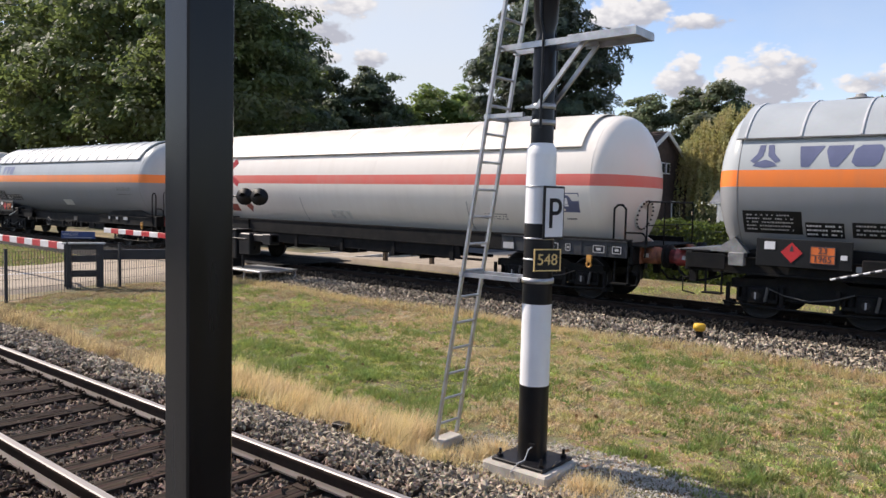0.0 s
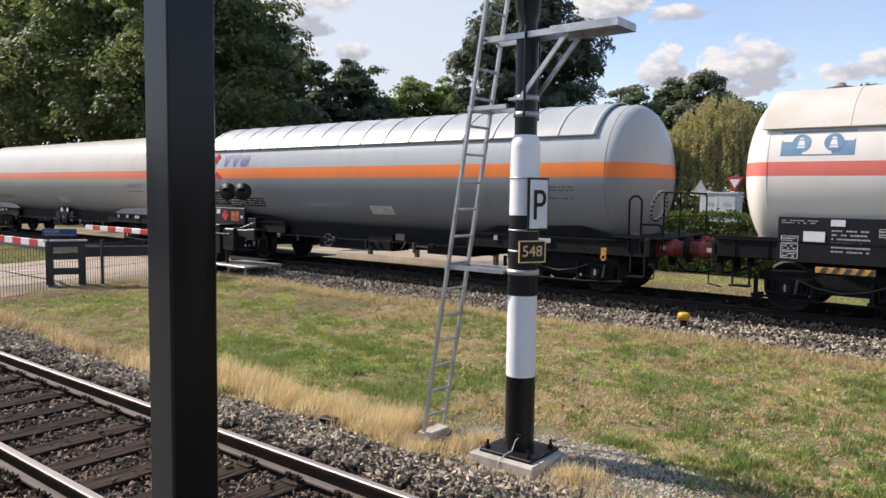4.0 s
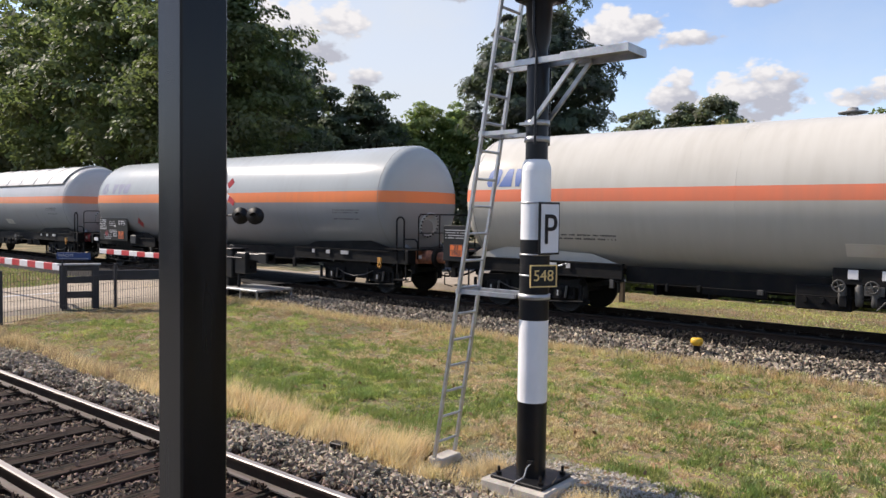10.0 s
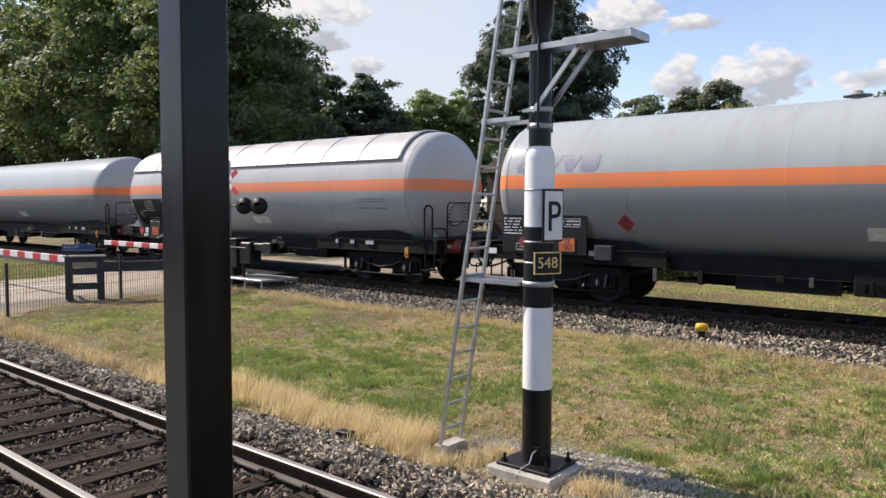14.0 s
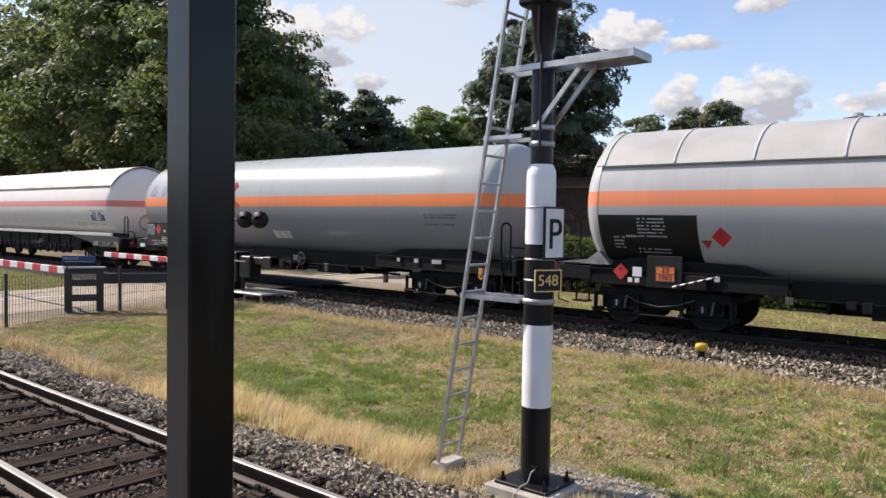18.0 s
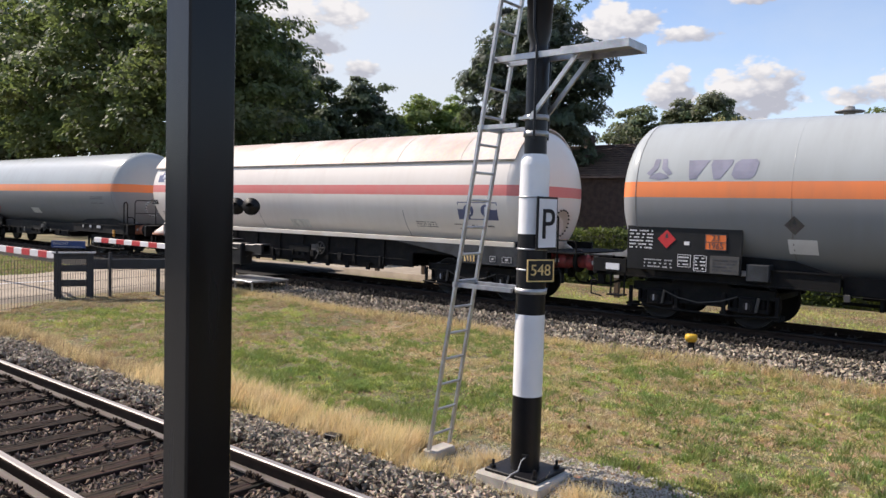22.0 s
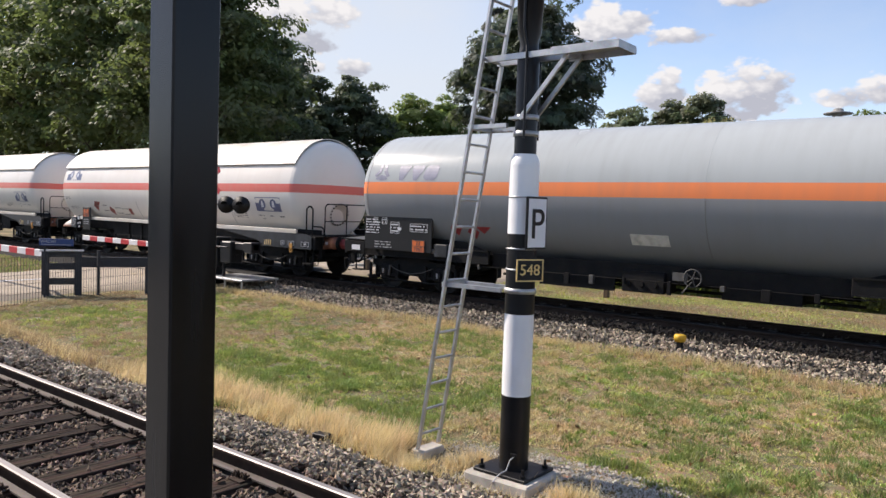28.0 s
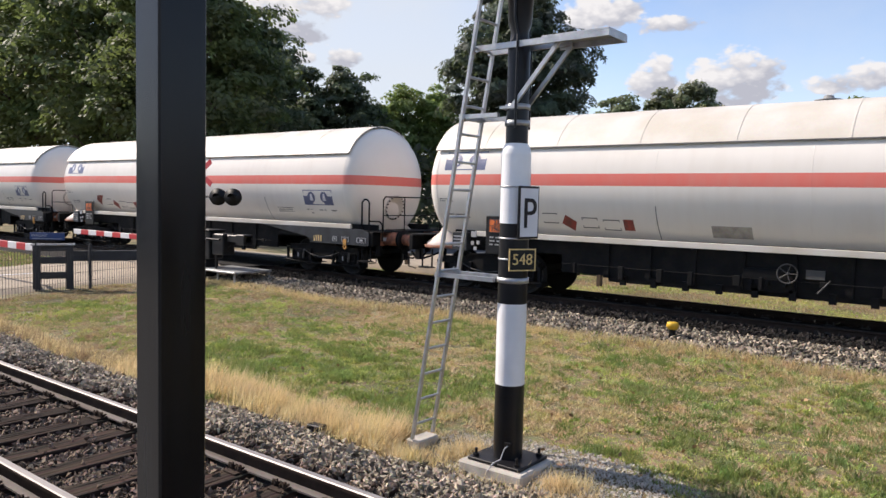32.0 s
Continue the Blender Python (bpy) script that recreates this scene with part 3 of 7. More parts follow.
gy = np.concatenate([[-1500, -200, -40, -5, 1.2, 1.5, 2.0, 4.9, 5.2], np.arange(5.5, 12.2, 0.3), [12.6, 13.3, 13.9, 16.7, 17.2, 18.0, 22, 30, 50, 100, 300, 1500]])
sheet("ground", gx, gy, 0.0, M_GRASS, "patchy green and straw-coloured mown grass ground", "ground")
bx = np.concatenate([[-300, -100], np.arange(-50, 10, 1.0), [60, 200]])
sheet("ballast_near_track", bx, np.array([1.3, 1.5, 2.0, 3.4, 4.9, 5.35]), 0.008, M_BALLAST, "dark stone ballast bed under the near track", "ballast")
# bed blackened for oil and for the train's shadow on it
sheet("ballast_far_track", bx, np.array([12.15, 12.7, 13.3, 13.9, 15.3, 16.7, 17.1]), 0.008, M_STONE_DARK, "far track ballast bed painted black for oil and the shade of the train", "ballast")


def road_z(x, y):
    z = np.interp(y, [-40, 0, 1.6, 5.3, 7.0, 10.0, 12.0, 13.6, 17.2, 21, 60], [-0.1, -0.05, -0.012, -0.012, -0.12, -0.12, 0.0, 0.178, 0.178, 0.0, -0.08])
    return np.where((x > -19.35) | (x < -25.25), z - 0.35, z)


def bend_road(ob):
    """Beyond the far track the road swings towards the station."""
    co = np.empty(len(ob.data.vertices) * 3)
    ob.data.vertices.foreach_get("co", co)
    co = co.reshape(-1, 3)
    co[:, 0] += np.interp(co[:, 1], [18.1, 18.7, 60], [0, 5.2, 7.5])
    ob.data.vertices.foreach_set("co", co.ravel())


bend_road(sheet("road", np.concatenate([[-26.2], np.linspace(-25.2, -19.4, 12), [-18.9]]), np.array([1.5, 1.9, 2.5, 2.64, 4.02, 4.2, 5.3, 6.2, 7, 8.5, 10, 12, 13.6, 14.48, 14.62, 15.98, 16.1, 17.2, 18.1, 18.4, 18.7, 19.4, 21, 30, 60]),
      0.0, M_BRICKROAD, "pale brown brick-paved road over the level crossing", "road", road_z))
deck = thing("crossing_deck", pose(-25.6, FAR_Y, 0.17), "black rubber crossing panels between the far rails", "crossing deck")
for k in range(5):
    for y0, y1 in ((-0.66, 0.66), (-1.62, -0.85), (0.85, 1.62)):
        part("deck_panel", Shape().box(1.5 * k + 0.006, 1.5 * (k + 1) - 0.006, y0, y1, 0.0, 0.022, c=0.005), M_RUBBER, deck)
# dark sheet of the parking also stands in for shade, cars and shrubs
sheet("parking", np.linspace(-23, 30, 24), np.array([25.5, 30, 40, 50, 60, 76]), 0.03, M_ASPHALT, "dark asphalt parking beyond the hedge, also standing in for shade", "parking")
sheet("pavement", np.linspace(-42, -24, 10), np.array([31.0, 33, 36, 40]), 0.03, M_PLATFORM, "pale paving beyond the picket fence", "pavement")
solid("road_marking", Shape().box(-22.76, -22.64, 6.6, 11.6, -0.13, -0.112), M_SIGNWHITE, Matrix(), "worn white line painted along the crossing road", "road marking", kind="structure")
# station side, closed behind the camera by an unseen wall added for bounced light
solid("wall_south", Shape().box(-70, 50, -8.6, -8.0, -0.6, 3.2), M_WHITEWALL, Matrix(), "unseen plain pale wall added behind the platform for bounced light", "wall", kind="structure")
solid("platform", Shape().box(-80, 60, -8, 1.32, -0.6, 0.76, c=0.03), M_PLATFORM, Matrix(), "grey paved station platform with a straight edge", "platform", kind="structure")

RAIL_PROF = [(-0.026, 0), (-0.036, -0.009), (-0.036, -0.035), (-0.009, -0.05), (-0.009, -0.13), (-0.07, -0.145), (-0.07, -0.16), (0.07, -0.16), (0.07, -0.145), (0.009, -0.13), (0.009, -0.05), (0.036, -0.035), (0.036, -0.009), (0.026, 0)]


def rail(name, y, z, label, foot, head):
    s = Shape()
    n = len(RAIL_PROF)
    xs = (-300, 200)
    vs = [(x, a, b) for x in xs for a, b in RAIL_PROF]
    fs = [(i, (i + 1) % n, n + (i + 1) % n, n + i) for i in range(n)]
    s.add(vs, fs)
    for k, mi in ((n - 1, 1), (0, 1), (n - 2, 1), (4, 2), (5, 2), (7, 2), (8, 2)):
        s.m[k] = mi
    return solid(name, s, [M_RAIL, head, foot], pose(0, y, z), label, "rail", "rails", "structure")


def sleeper_mesh(seed):
    """A weathered timber with split, uneven long edges."""
    rnd = random.Random(seed)
    s = Shape()
    across = [-0.125, -0.117, -0.07, -0.062, -0.02, -0.012, 0.04, 0.05, 0.09, 0.118, 0.125]
    deep = [0.016, 0, 0, 0.007, 0, 0.006, 0, 0.008, 0, 0.0, 0.016]
    rows = 17
    vs = []
    for j in range(rows):
        y = -1.3 + 2.6 * j / (rows - 1)
        vs.append((-0.125, y, -0.14))
        for k, (a, d) in enumerate(zip(across, deep)):
            vs.append((a + rnd.uniform(-0.005, 0.005), y, -d * rnd.uniform(0.05, 0.9) - rnd.uniform(0, 0.003)))
        vs.append((0.125, y, -0.14))
    w = len(across) + 2
    fs = [(j * w + k, j * w + k + 1, (j + 1) * w + k + 1, (j + 1) * w + k) for j in range(rows - 1) for k in range(w - 1)]
    fs += [tuple(range(w)), tuple(reversed(range((rows - 1) * w, rows * w)))]
    return s.add(vs, fs).mesh("sleeper", M_TIE)


def track(name, yc, z0, x0, x1, phase, group):
    # far rails get dark foot and head colours, as shade under the train
    for k, dy in enumerate((-0.7535, 0.7535)):
        rail("rail", yc + dy, z0, "rusty steel rail with a bright worn head" if yc < 8 else "steel rail painted dark for the shade under the train", *((M_RAILFOOT, M_RAILTOP) if yc < 8 else (M_RAIL, M_FARHEAD)))
    ties = [sleeper_mesh(k) for k in range(5)]
    clip = Shape().box(-0.085, 0.085, -0.19, 0.19, 0.0, 0.014, c=0.003)
    for sx in (-0.052, 0.052):
        for sy in (-0.12, 0.12):
            clip.rod((sx, sy, 0.012), (sx, sy, 0.06), 0.014, 6)
            if yc < 8:
                ring = [(sx + 0.03 * math.cos(a * 0.9), sy + 0.004 * (a - 7), 0.045 + 0.03 * math.sin(a * 0.9)) for a in range(0, 15, 2)]
                clip.pipe(ring, 0.009, 4)
                clip.pipe([(sx, sy * 1.05, 0.03), (sx, sy * 0.55, 0.034)], 0.011, 5)
    clip_me = clip.mesh("rail_fastening", M_RAIL if yc < 8 else M_CAP)
    x = x0 + phase
    while x < x1:
        t = solid("sleeper", ties[int(x * 7.3) % 5], M_TIE, pose(x, yc, z0 - 0.162), "dark weathered timber sleeper bedded in ballast", "sleeper", group)
        for yy in (-0.7535, 0.7535):
            part("rail_fastening", clip_me, M_RAIL, t).location.y = yy
        x += 0.6


track("near_track", NEAR_Y, NEAR_Z, -36.0, 9.0, (-6.573 + 36.0) % 0.6, "sleepers of the near track")
track("far_track", FAR_Y, FAR_Z, -48.0, 9.0, 0.1, "sleepers of the far track")

# ---- the freight train ----
TANK_R, TANK_Z, DOME = 1.52, 2.50, 0.65
SPEED = 4.8
WAGONS = []


def on_tank(u, z, off):
    """A point on the near flank of the tank, u metres from the middle, at height z."""
    s = max(-0.999, min(0.999, (z - TANK_Z) / TANK_R))
    c = math.sqrt(1 - s * s)
    return (u, -(TANK_R + off) * c, TANK_Z + (TANK_R + off) * s)


def patch(s, u0, u1, z0, z1, off=0.012, nu=1, nz=4, mi=0):
    """A thin curved plate that lies on the tank's flank."""
    off *= 0.16
    for a in range(nu):
        for b in range(nz):
            ua, ub = u0 + (u1 - u0) * a / nu, u0 + (u1 - u0) * (a + 1) / nu
            za, zb = z0 + (z1 - z0) * b / nz, z0 + (z1 - z0) * (b + 1) / nz
            s.add([on_tank(ua, za, off), on_tank(ub, za, off), on_tank(ub, zb, off), on_tank(ua, zb, off)], [(0, 1, 2, 3)], mi)
    rim = [(u0, z0), (u1, z0), (u1, z1), (u0, z1)]
    for (ua, za), (ub, zb) in zip(rim, rim[1:] + rim[:1]):
        s.add([on_tank(ua, za, off), on_tank(ub, zb, off), on_tank(ub, zb, -0.01), on_tank(ua, za, -0.01)], [(0, 1, 2, 3)], mi)
    return s


def slanted(s, pts, off=0.022, mi=0):
    """A convex outline painted on the flank, cut into level strips that follow its curve."""
    off *= 0.16
    lo, hi = min(z for u, z in pts), max(z for u, z in pts)
    n = max(1, int((hi - lo) / 0.07))

    def clip(poly, lim, sign):
        out = []
        for (ua, za), (ub, zb) in zip(poly, poly[1:] + poly[:1]):
            ia, ib = sign * (za - lim) >= 0, sign * (zb - lim) >= 0
            if ia:
                out.append((ua, za))
            if ia != ib:
                k = (lim - za) / (zb - za)
                out.append((ua + (ub - ua) * k, lim))
        return out

    for k in range(n):
        q = clip(clip(list(pts), lo + (hi - lo) * k / n, 1), lo + (hi - lo) * (k + 1) / n, -1) if n > 1 else list(pts)
        if len(q) > 2:
            s.add([on_tank(u, z, off) for u, z in q], [tuple(range(len(q)))], mi)
    return s


def bars(s, u0, u1, z0, z1, rows, seed, off=0.018, flat=None):
    """Lines of unreadable small writing as plain bars."""
    rnd = random.Random(seed)
    rows = max(rows, int((z1 - z0) / 0.062))
    h = (z1 - z0) / rows
    for r in range(rows):
        u = u0
        while u < u1 - 0.03:
            w = min(rnd.uniform(0.018, 0.05), u1 - u)
            za, zb = z0 + h * (r + 0.28), z0 + h * (r + 0.68)
            if flat is None:
                slanted(s, [(u, za), (u + w, za), (u + w, zb), (u, zb)], off)
            else:
                s.box(u, u + w, flat - 0.004, flat, za, zb)
            u += w + rnd.choice((0.009, 0.009, 0.012, 0.012, 0.06))
    return s


def tank_profile(L):
    h = L / 2
    left = [(-h + DOME * (1 - math.cos(a)), TANK_R * math.sin(a)) for a in [math.pi / 2 * i / 12 for i in range(13)]]
    right = [(-s, r) for s, r in reversed(left)]
    mid = [(-h + DOME + (L - 2 * DOME) * i / 8, TANK_R) for i in range(1, 8)]
    return left + mid + right


def shield_shape(L, inset_l, inset_r, edge, gap=0.06, n=26):
    """The sheet that shades the tank's top, from edge height on one flank over to the other."""
    s = Shape()
    a0 = math.asin((edge - TANK_Z) / (TANK_R + gap))
    x0, x1 = -L / 2 + inset_l, L / 2 - inset_r
    for r, flip in ((TANK_R + gap, False), (TANK_R + gap - 0.02, True)):
        vs = []
        for x in (x0, x1):
            for i in range(n + 1):
                a = a0 + (math.pi - 2 * a0) * i / n
                vs.append((x, -r * math.cos(a), TANK_Z + r * math.sin(a)))
        s.add(vs, [(i, i + 1, n + 2 + i, n + 1 + i) for i in range(n)], 0, True)
    m = len(s.v) // 2
    for x_off in (0, n + 1):
        s.add([s.v[x_off + i] for i in range(n + 1)] + [s.v[m + x_off + i] for i in range(n + 1)], [(i, i + 1, n + 2 + i, n + 1 + i) for i in range(n)])
    for i in (0, n):
        s.add([s.v[i], s.v[n + 1 + i], s.v[m + n + 1 + i], s.v[m + i]], [(0, 1, 2, 3)])
    return s


def shield_rib(x, edge, gap=0.06, n=20, half=0.016, proud=0.02):
    s = Shape()
    a0 = math.asin((edge - TANK_Z) / (TANK_R + gap))
    for i in range(n):
        a, b = (a0 + (math.pi - 2 * a0) * k / n for k in (i, i + 1))
        q = []
        for ang in (a, b):
            for r in (TANK_R + gap - 0.005, TANK_R + gap + proud):
                for dx in (-half, half):
                    q.append((x + dx, -r * math.cos(ang), TANK_Z + r * math.sin(ang)))
        s.add(q, [(2, 3, 7, 6), (0, 2, 6, 4), (1, 5, 7, 3)])
    return s


def wheelset_mesh():
    s = Shape()
    s.rod((0, -1.05, 0), (0, 1.05, 0), 0.075, 12)
    for sy in (-1, 1):
        prof = [(0.685, 0.12), (0.69, 0.40), (0.68, 0.49), (0.712, 0.487), (0.722, 0.462), (0.815, 0.452), (0.82, 0.40), (0.775, 0.36), (0.76, 0.2), (0.80, 0.12), (0.80, 0.08)]
        s.turn([(sy * a, r) for a, r in prof], "y", 28, mi=0)
        for k in range(6):
            a = k * math.pi / 3
            s.rod((0.25 * math.cos(a), sy * 0.768, 0.25 * math.sin(a)), (0.25 * math.cos(a), sy * 0.785, 0.25 * math.sin(a)), 0.035, 6)
        # paler ring painted in for the light caught on the rim's edge
        s.turn([(sy * 0.8165, 0.447), (sy * 0.8225, 0.446), (sy * 0.8225, 0.436), (sy * 0.819, 0.435)], "y", 28, mi=1)
    return s.mesh("wheelset", M_WHEEL, M_CAP)


WHEELSET = wheelset_mesh()


def tube(name, wagon, pts, r=0.018, mat_=None, label=""):
    return part(name, Shape().pipe(pts, r, 8), mat_ or M_UNDER, wagon, label)


def bogie_shapes(paint):
    bol = Shape().box(-0.3, 0.3, -1.05, 1.05, 0.62, 0.86, c=0.03)
    bol.rod((0, 0, 0.84), (0, 0, 0.98), 0.24, 16)
    for sx in (-1, 1):
        bol.box(sx * 1.28 - 0.05, sx * 1.28 + 0.05, -1.02, 1.02, 0.56, 0.68, c=0.015)
    side = Shape()
    out = [(-1.36, 0.60), (-1.36, 0.74), (-0.62, 0.76), (-0.45, 0.84), (0.45, 0.84), (0.62, 0.76), (1.36, 0.74), (1.36, 0.60), (0.66, 0.60), (0.42, 0.40), (-0.42, 0.40), (-0.66, 0.60)]
    for y0, y1, g in ((-0.055, -0.035, 0.0), (0.035, 0.055, 0.0)):
        side.plate(out, y0, y1)
    for a, b in zip(out, out[1:] + out[:1]):
        d = Vector((b[0] - a[0], 0, b[1] - a[1]))
        n = Vector((-d.z, 0, d.x)).normalized() * 0.012
        p, q = Vector((a[0], 0, a[1])), Vector((b[0], 0, b[1]))
        side.add([p - n + Vector((0, -0.08, 0)), q - n + Vector((0, -0.08, 0)), q - n + Vector((0, 0.08, 0)), p - n + Vector((0, 0.08, 0)),
                  p + n + Vector((0, -0.08, 0)), q + n + Vector((0, -0.08, 0)), q + n + Vector((0, 0.08, 0)), p + n + Vector((0, 0.08, 0))],
                 [(0, 1, 2, 3), (4, 7, 6, 5), (0, 4, 5, 1), (3, 2, 6, 7)])
    box_ = Shape().box(-0.17, 0.17, -0.13, 0.10, 0.30, 0.62, c=0.03)
    box_.rod((0, -0.17, 0.46), (0, -0.12, 0.46), 0.105, 14)
    box_.box(-0.36, 0.36, -0.10, 0.07, 0.33, 0.40, c=0.01).box(-0.37, -0.33, -0.09, 0.06, 0.36, 0.62, c=0.006).box(0.33, 0.37, -0.09, 0.06, 0.36, 0.62, c=0.006)
    coil = []
    for k in range(6):
        coil += [(0.40 + 0.033 * k, 0.062), (0.4165 + 0.033 * k, 0.085)]
    spring = Shape().turn(coil + [(0.60, 0.06)], "z", 12)
    shoe = Shape().box(0.50, 0.56, -0.72, -0.62, 0.36, 0.66, c=0.01).box(0.50, 0.56, 0.62, 0.72, 0.36, 0.66, c=0.01).rod((0.53, -0.8, 0.45), (0.53, 0.8, 0.45), 0.035, 8)
    return [x.mesh(n, paint) for x, n in ((bol, "bolster"), (side, "side_frame"), (box_, "axle_box"), (spring, "spring"), (shoe, "brake_shoe"))]


BOGIE = {M_UNDER: bogie_shapes(M_UNDER)}
CAP = Shape().rod((0, -0.178, 0.46), (0, -0.172, 0.46), 0.07, 12).box(-0.014, 0.014, -0.186, -0.17, 0.40, 0.52, 1).mesh("axle_cap", M_WHEEL, M_TEXTGREY)


def bogie(wagon, x, paint):
    bol, side, abox, spring, shoe = BOGIE[paint]
    b = part("bogie", bol, paint, wagon)
    b.location.x = x
    for sy in (-1, 1):
        o = part("side_frame", side, paint, b)
        o.location.y = sy * 1.0
        for sx in (-0.9, 0.9):
            o = part("axle_box", abox, paint, b)
            o.location = (sx, sy * 1.0, 0)
            if sy > 0:
                o.rotation_euler.z = math.pi
            for dx in (-0.24, 0.24):
                part("spring", spring, paint, b).location = (sx + dx, sy * 1.0, 0)
            if sy < 0:
                o = part("axle_cap", CAP, M_WHEEL, b, "dark axle cap with a white mark")
                o.location = (sx, -1.0, 0)
    for sx in (-1, 1):
        o = part("brake_shoe", shoe, paint, b)
        o.rotation_euler.z = 0 if sx > 0 else math.pi
    tube("brake_pull_rod", b, [(-1.5, -1.12, 0.30), (-0.6, -1.13, 0.25), (0.6, -1.13, 0.25), (1.5, -1.12, 0.30)], 0.022)
    for sx in (-1.42, -0.46, 0.46, 1.42):
        part("brake_hanger", Shape().box(sx - 0.035, sx + 0.035, -1.13, -1.07, 0.22, 0.66, c=0.008).box(sx - 0.07, sx + 0.07, -1.12, -0.8, 0.22, 0.32, c=0.01), paint, b)
    tube("sagging_cable", b, [(-0.72, -1.14, 0.62), (-0.4, -1.15, 0.5), (0.0, -1.16, 0.44), (0.4, -1.15, 0.5), (0.72, -1.14, 0.62)], 0.012, M_CAP)
    for sx in (-0.9, 0.9):
        tube("damper", b, [(sx + 0.16, -1.13, 0.36), (sx + 0.2, -1.13, 0.62)], 0.03, M_CAP)
    sets = []
    for sx in (-0.9, 0.9):
        w = part("wheelset", WHEELSET, M_WHEEL, wagon)
        w.location = (x + sx, 0, 0.46)
        sets.append(w)
    return sets


def buffer_part(wagon, x, y, way, mat_):
    s = Shape()
    s.box(x - 0.02, x + 0.02, y - 0.19, y + 0.19, 0.87, 1.23)
    s.turn([(0, 0.0), (0, 0.175), (way * 0.34, 0.175), (way * 0.36, 0.165), (way * 0.36, 0.14), (way * 0.56, 0.14)], "x", 20, (x, y, 1.05))
    b = part("buffer", s, mat_, wagon, "worn red painted crash buffer")
    h = Shape().turn([(way * 0.555, 0.0), (way * 0.555, 0.235), (way * 0.575, 0.245), (way * 0.60, 0.24), (way * 0.62, 0.0)], "x", 20, (x, y, 1.05))
    part("buffer_head", h, M_UNDER, b)
    lab = Shape().box(x + way * 0.14 - 0.05, x + way * 0.14 + 0.05, y - 0.182, y - 0.172, 1.01, 1.09)
    if y < 0:
        part("label", lab, M_TEXTGREY, b, "small white label")
    return b


def logo_emblem(wagon, u, mat_):
    """The maker's three-bladed mark and its row of plain slanted shapes."""
    s = Shape()
    for blade in ([(0, 0.30), (0.16, 0.20), (0.42, 0.52), (0.46, 1), (0.27, 1), (0.22, 0.62)], [(0.54, 1), (0.58, 0.52), (0.84, 0.20), (1, 0.30), (0.78, 0.62), (0.73, 1)], [(0.10, 0.08), (0.5, 0), (0.90, 0.08), (0.78, 0.24), (0.5, 0.36), (0.22, 0.24)]):
        slanted(s, [(u + 0.06 + 0.52 * a, 2.78 + 0.41 * b) for a, b in blade])
    part("emblem", s, mat_, wagon, "slate blue three-bladed emblem")
    x, z0, z1 = u + 0.80, 2.79, 3.15
    for w, outline in ((0.40, [(0.3, 0), (0.62, 0), (1, 1), (0, 1)]), (0.38, [(0.34, 0), (0.66, 0), (1, 0.74), (1, 1), (0, 1), (0, 0.74)]), (0.42, [(0.2, 0), (0.85, 0), (1, 0.2), (1, 0.82), (0.85, 1), (0.2, 1), (0, 0.8), (0, 0.2)])):
        b = Shape()
        slanted(b, [(x + w * p + 0.2 * (z1 - z0) * q, z0 + (z1 - z0) * q) for p, q in outline])
        part("logo_shape", b, mat_, wagon, "slate blue slanted mark")
        x += w + 0.05


def logo_blocks(wagon, u, z0, z1, mat_):
    x = u
    for w, outline in ((0.34, [(0.18, 0), (0.88, 0), (1, 0.2), (1, 0.8), (0.85, 1), (0.18, 1), (0, 0.8), (0, 0.2)]), (0.34, [(0, 0), (1, 0), (0.8, 1), (0.4, 1)]),
                       (0.27, [(0.34, 0), (0.72, 0), (1, 0.76), (1, 1), (0, 1), (0, 0.76)]), (0.36, [(0, 0), (1, 0), (0.82, 0.5), (1, 1), (0.12, 1), (0.2, 0.5)])):
        s = Shape()
        slanted(s, [(x + w * p + 0.16 * (z1 - z0) * q, z0 + (z1 - z0) * q) for p, q in outline])
        part("logo_shape", s, mat_, wagon, "blue slanted mark")
        x += w + 0.015


def two_disc_emblem(wagon, u, z0, w, h, mat_, faint=False):
    """A framed dark band with two discs."""
    s = Shape()
    t = 0.022
    for a, b, c, d in ((u, u + w, z0, z0 + t), (u, u + w, z0 + h - t, z0 + h), (u, u + t, z0, z0 + h), (u + w - t, u + w, z0, z0 + h)):
        patch(s, a, b, c, d, 0.008, 1, 2)
    for a, b in ((0, 0.3), (0.7, 1)):
        patch(s, u + w * a, u + w * b, z0 + t, z0 + h * 0.58, 0.008, 1, 3)
    e = part("emblem_frame", s, mat_, wagon, "dark framed emblem with two discs")
    for k in (0.28, 0.72):
        d = Shape()
        cx, cz, r = u + w * k, z0 + h * 0.52, h * 0.36
        slanted(d, [(cx + r * math.cos(a), cz + r * math.sin(a)) for a in [2 * math.pi * i / 18 for i in range(18)]], 0.024)
        disc = part("disc", d, mat_, e)
        q = Shape()
        slanted(q, [(cx - r * 0.45, cz - r * 0.6), (cx + r * 0.45, cz - r * 0.6), (cx + r * 0.2, cz + r * 0.6), (cx - r * 0.2, cz + r * 0.6)], 0.028)
        part("disc_mark", q, M_SIGNWHITE, e)


NUM23, NUM1965 = lettering("23", 0.15, M_TEXTDARK, 0.003), lettering("1965", 0.15, M_TEXTDARK, 0.003)


def placard(wagon, u, z, y):
    """The orange hazard plate with its two numbers."""
    s = Shape().box(u - 0.2, u + 0.2, y - 0.012, y, z - 0.15, z + 0.15, c=0.004)
    p = part("hazard_plate", s, M_PLACARD, wagon, "orange hazard plate numbered 23 over 1965")
    f = Shape()
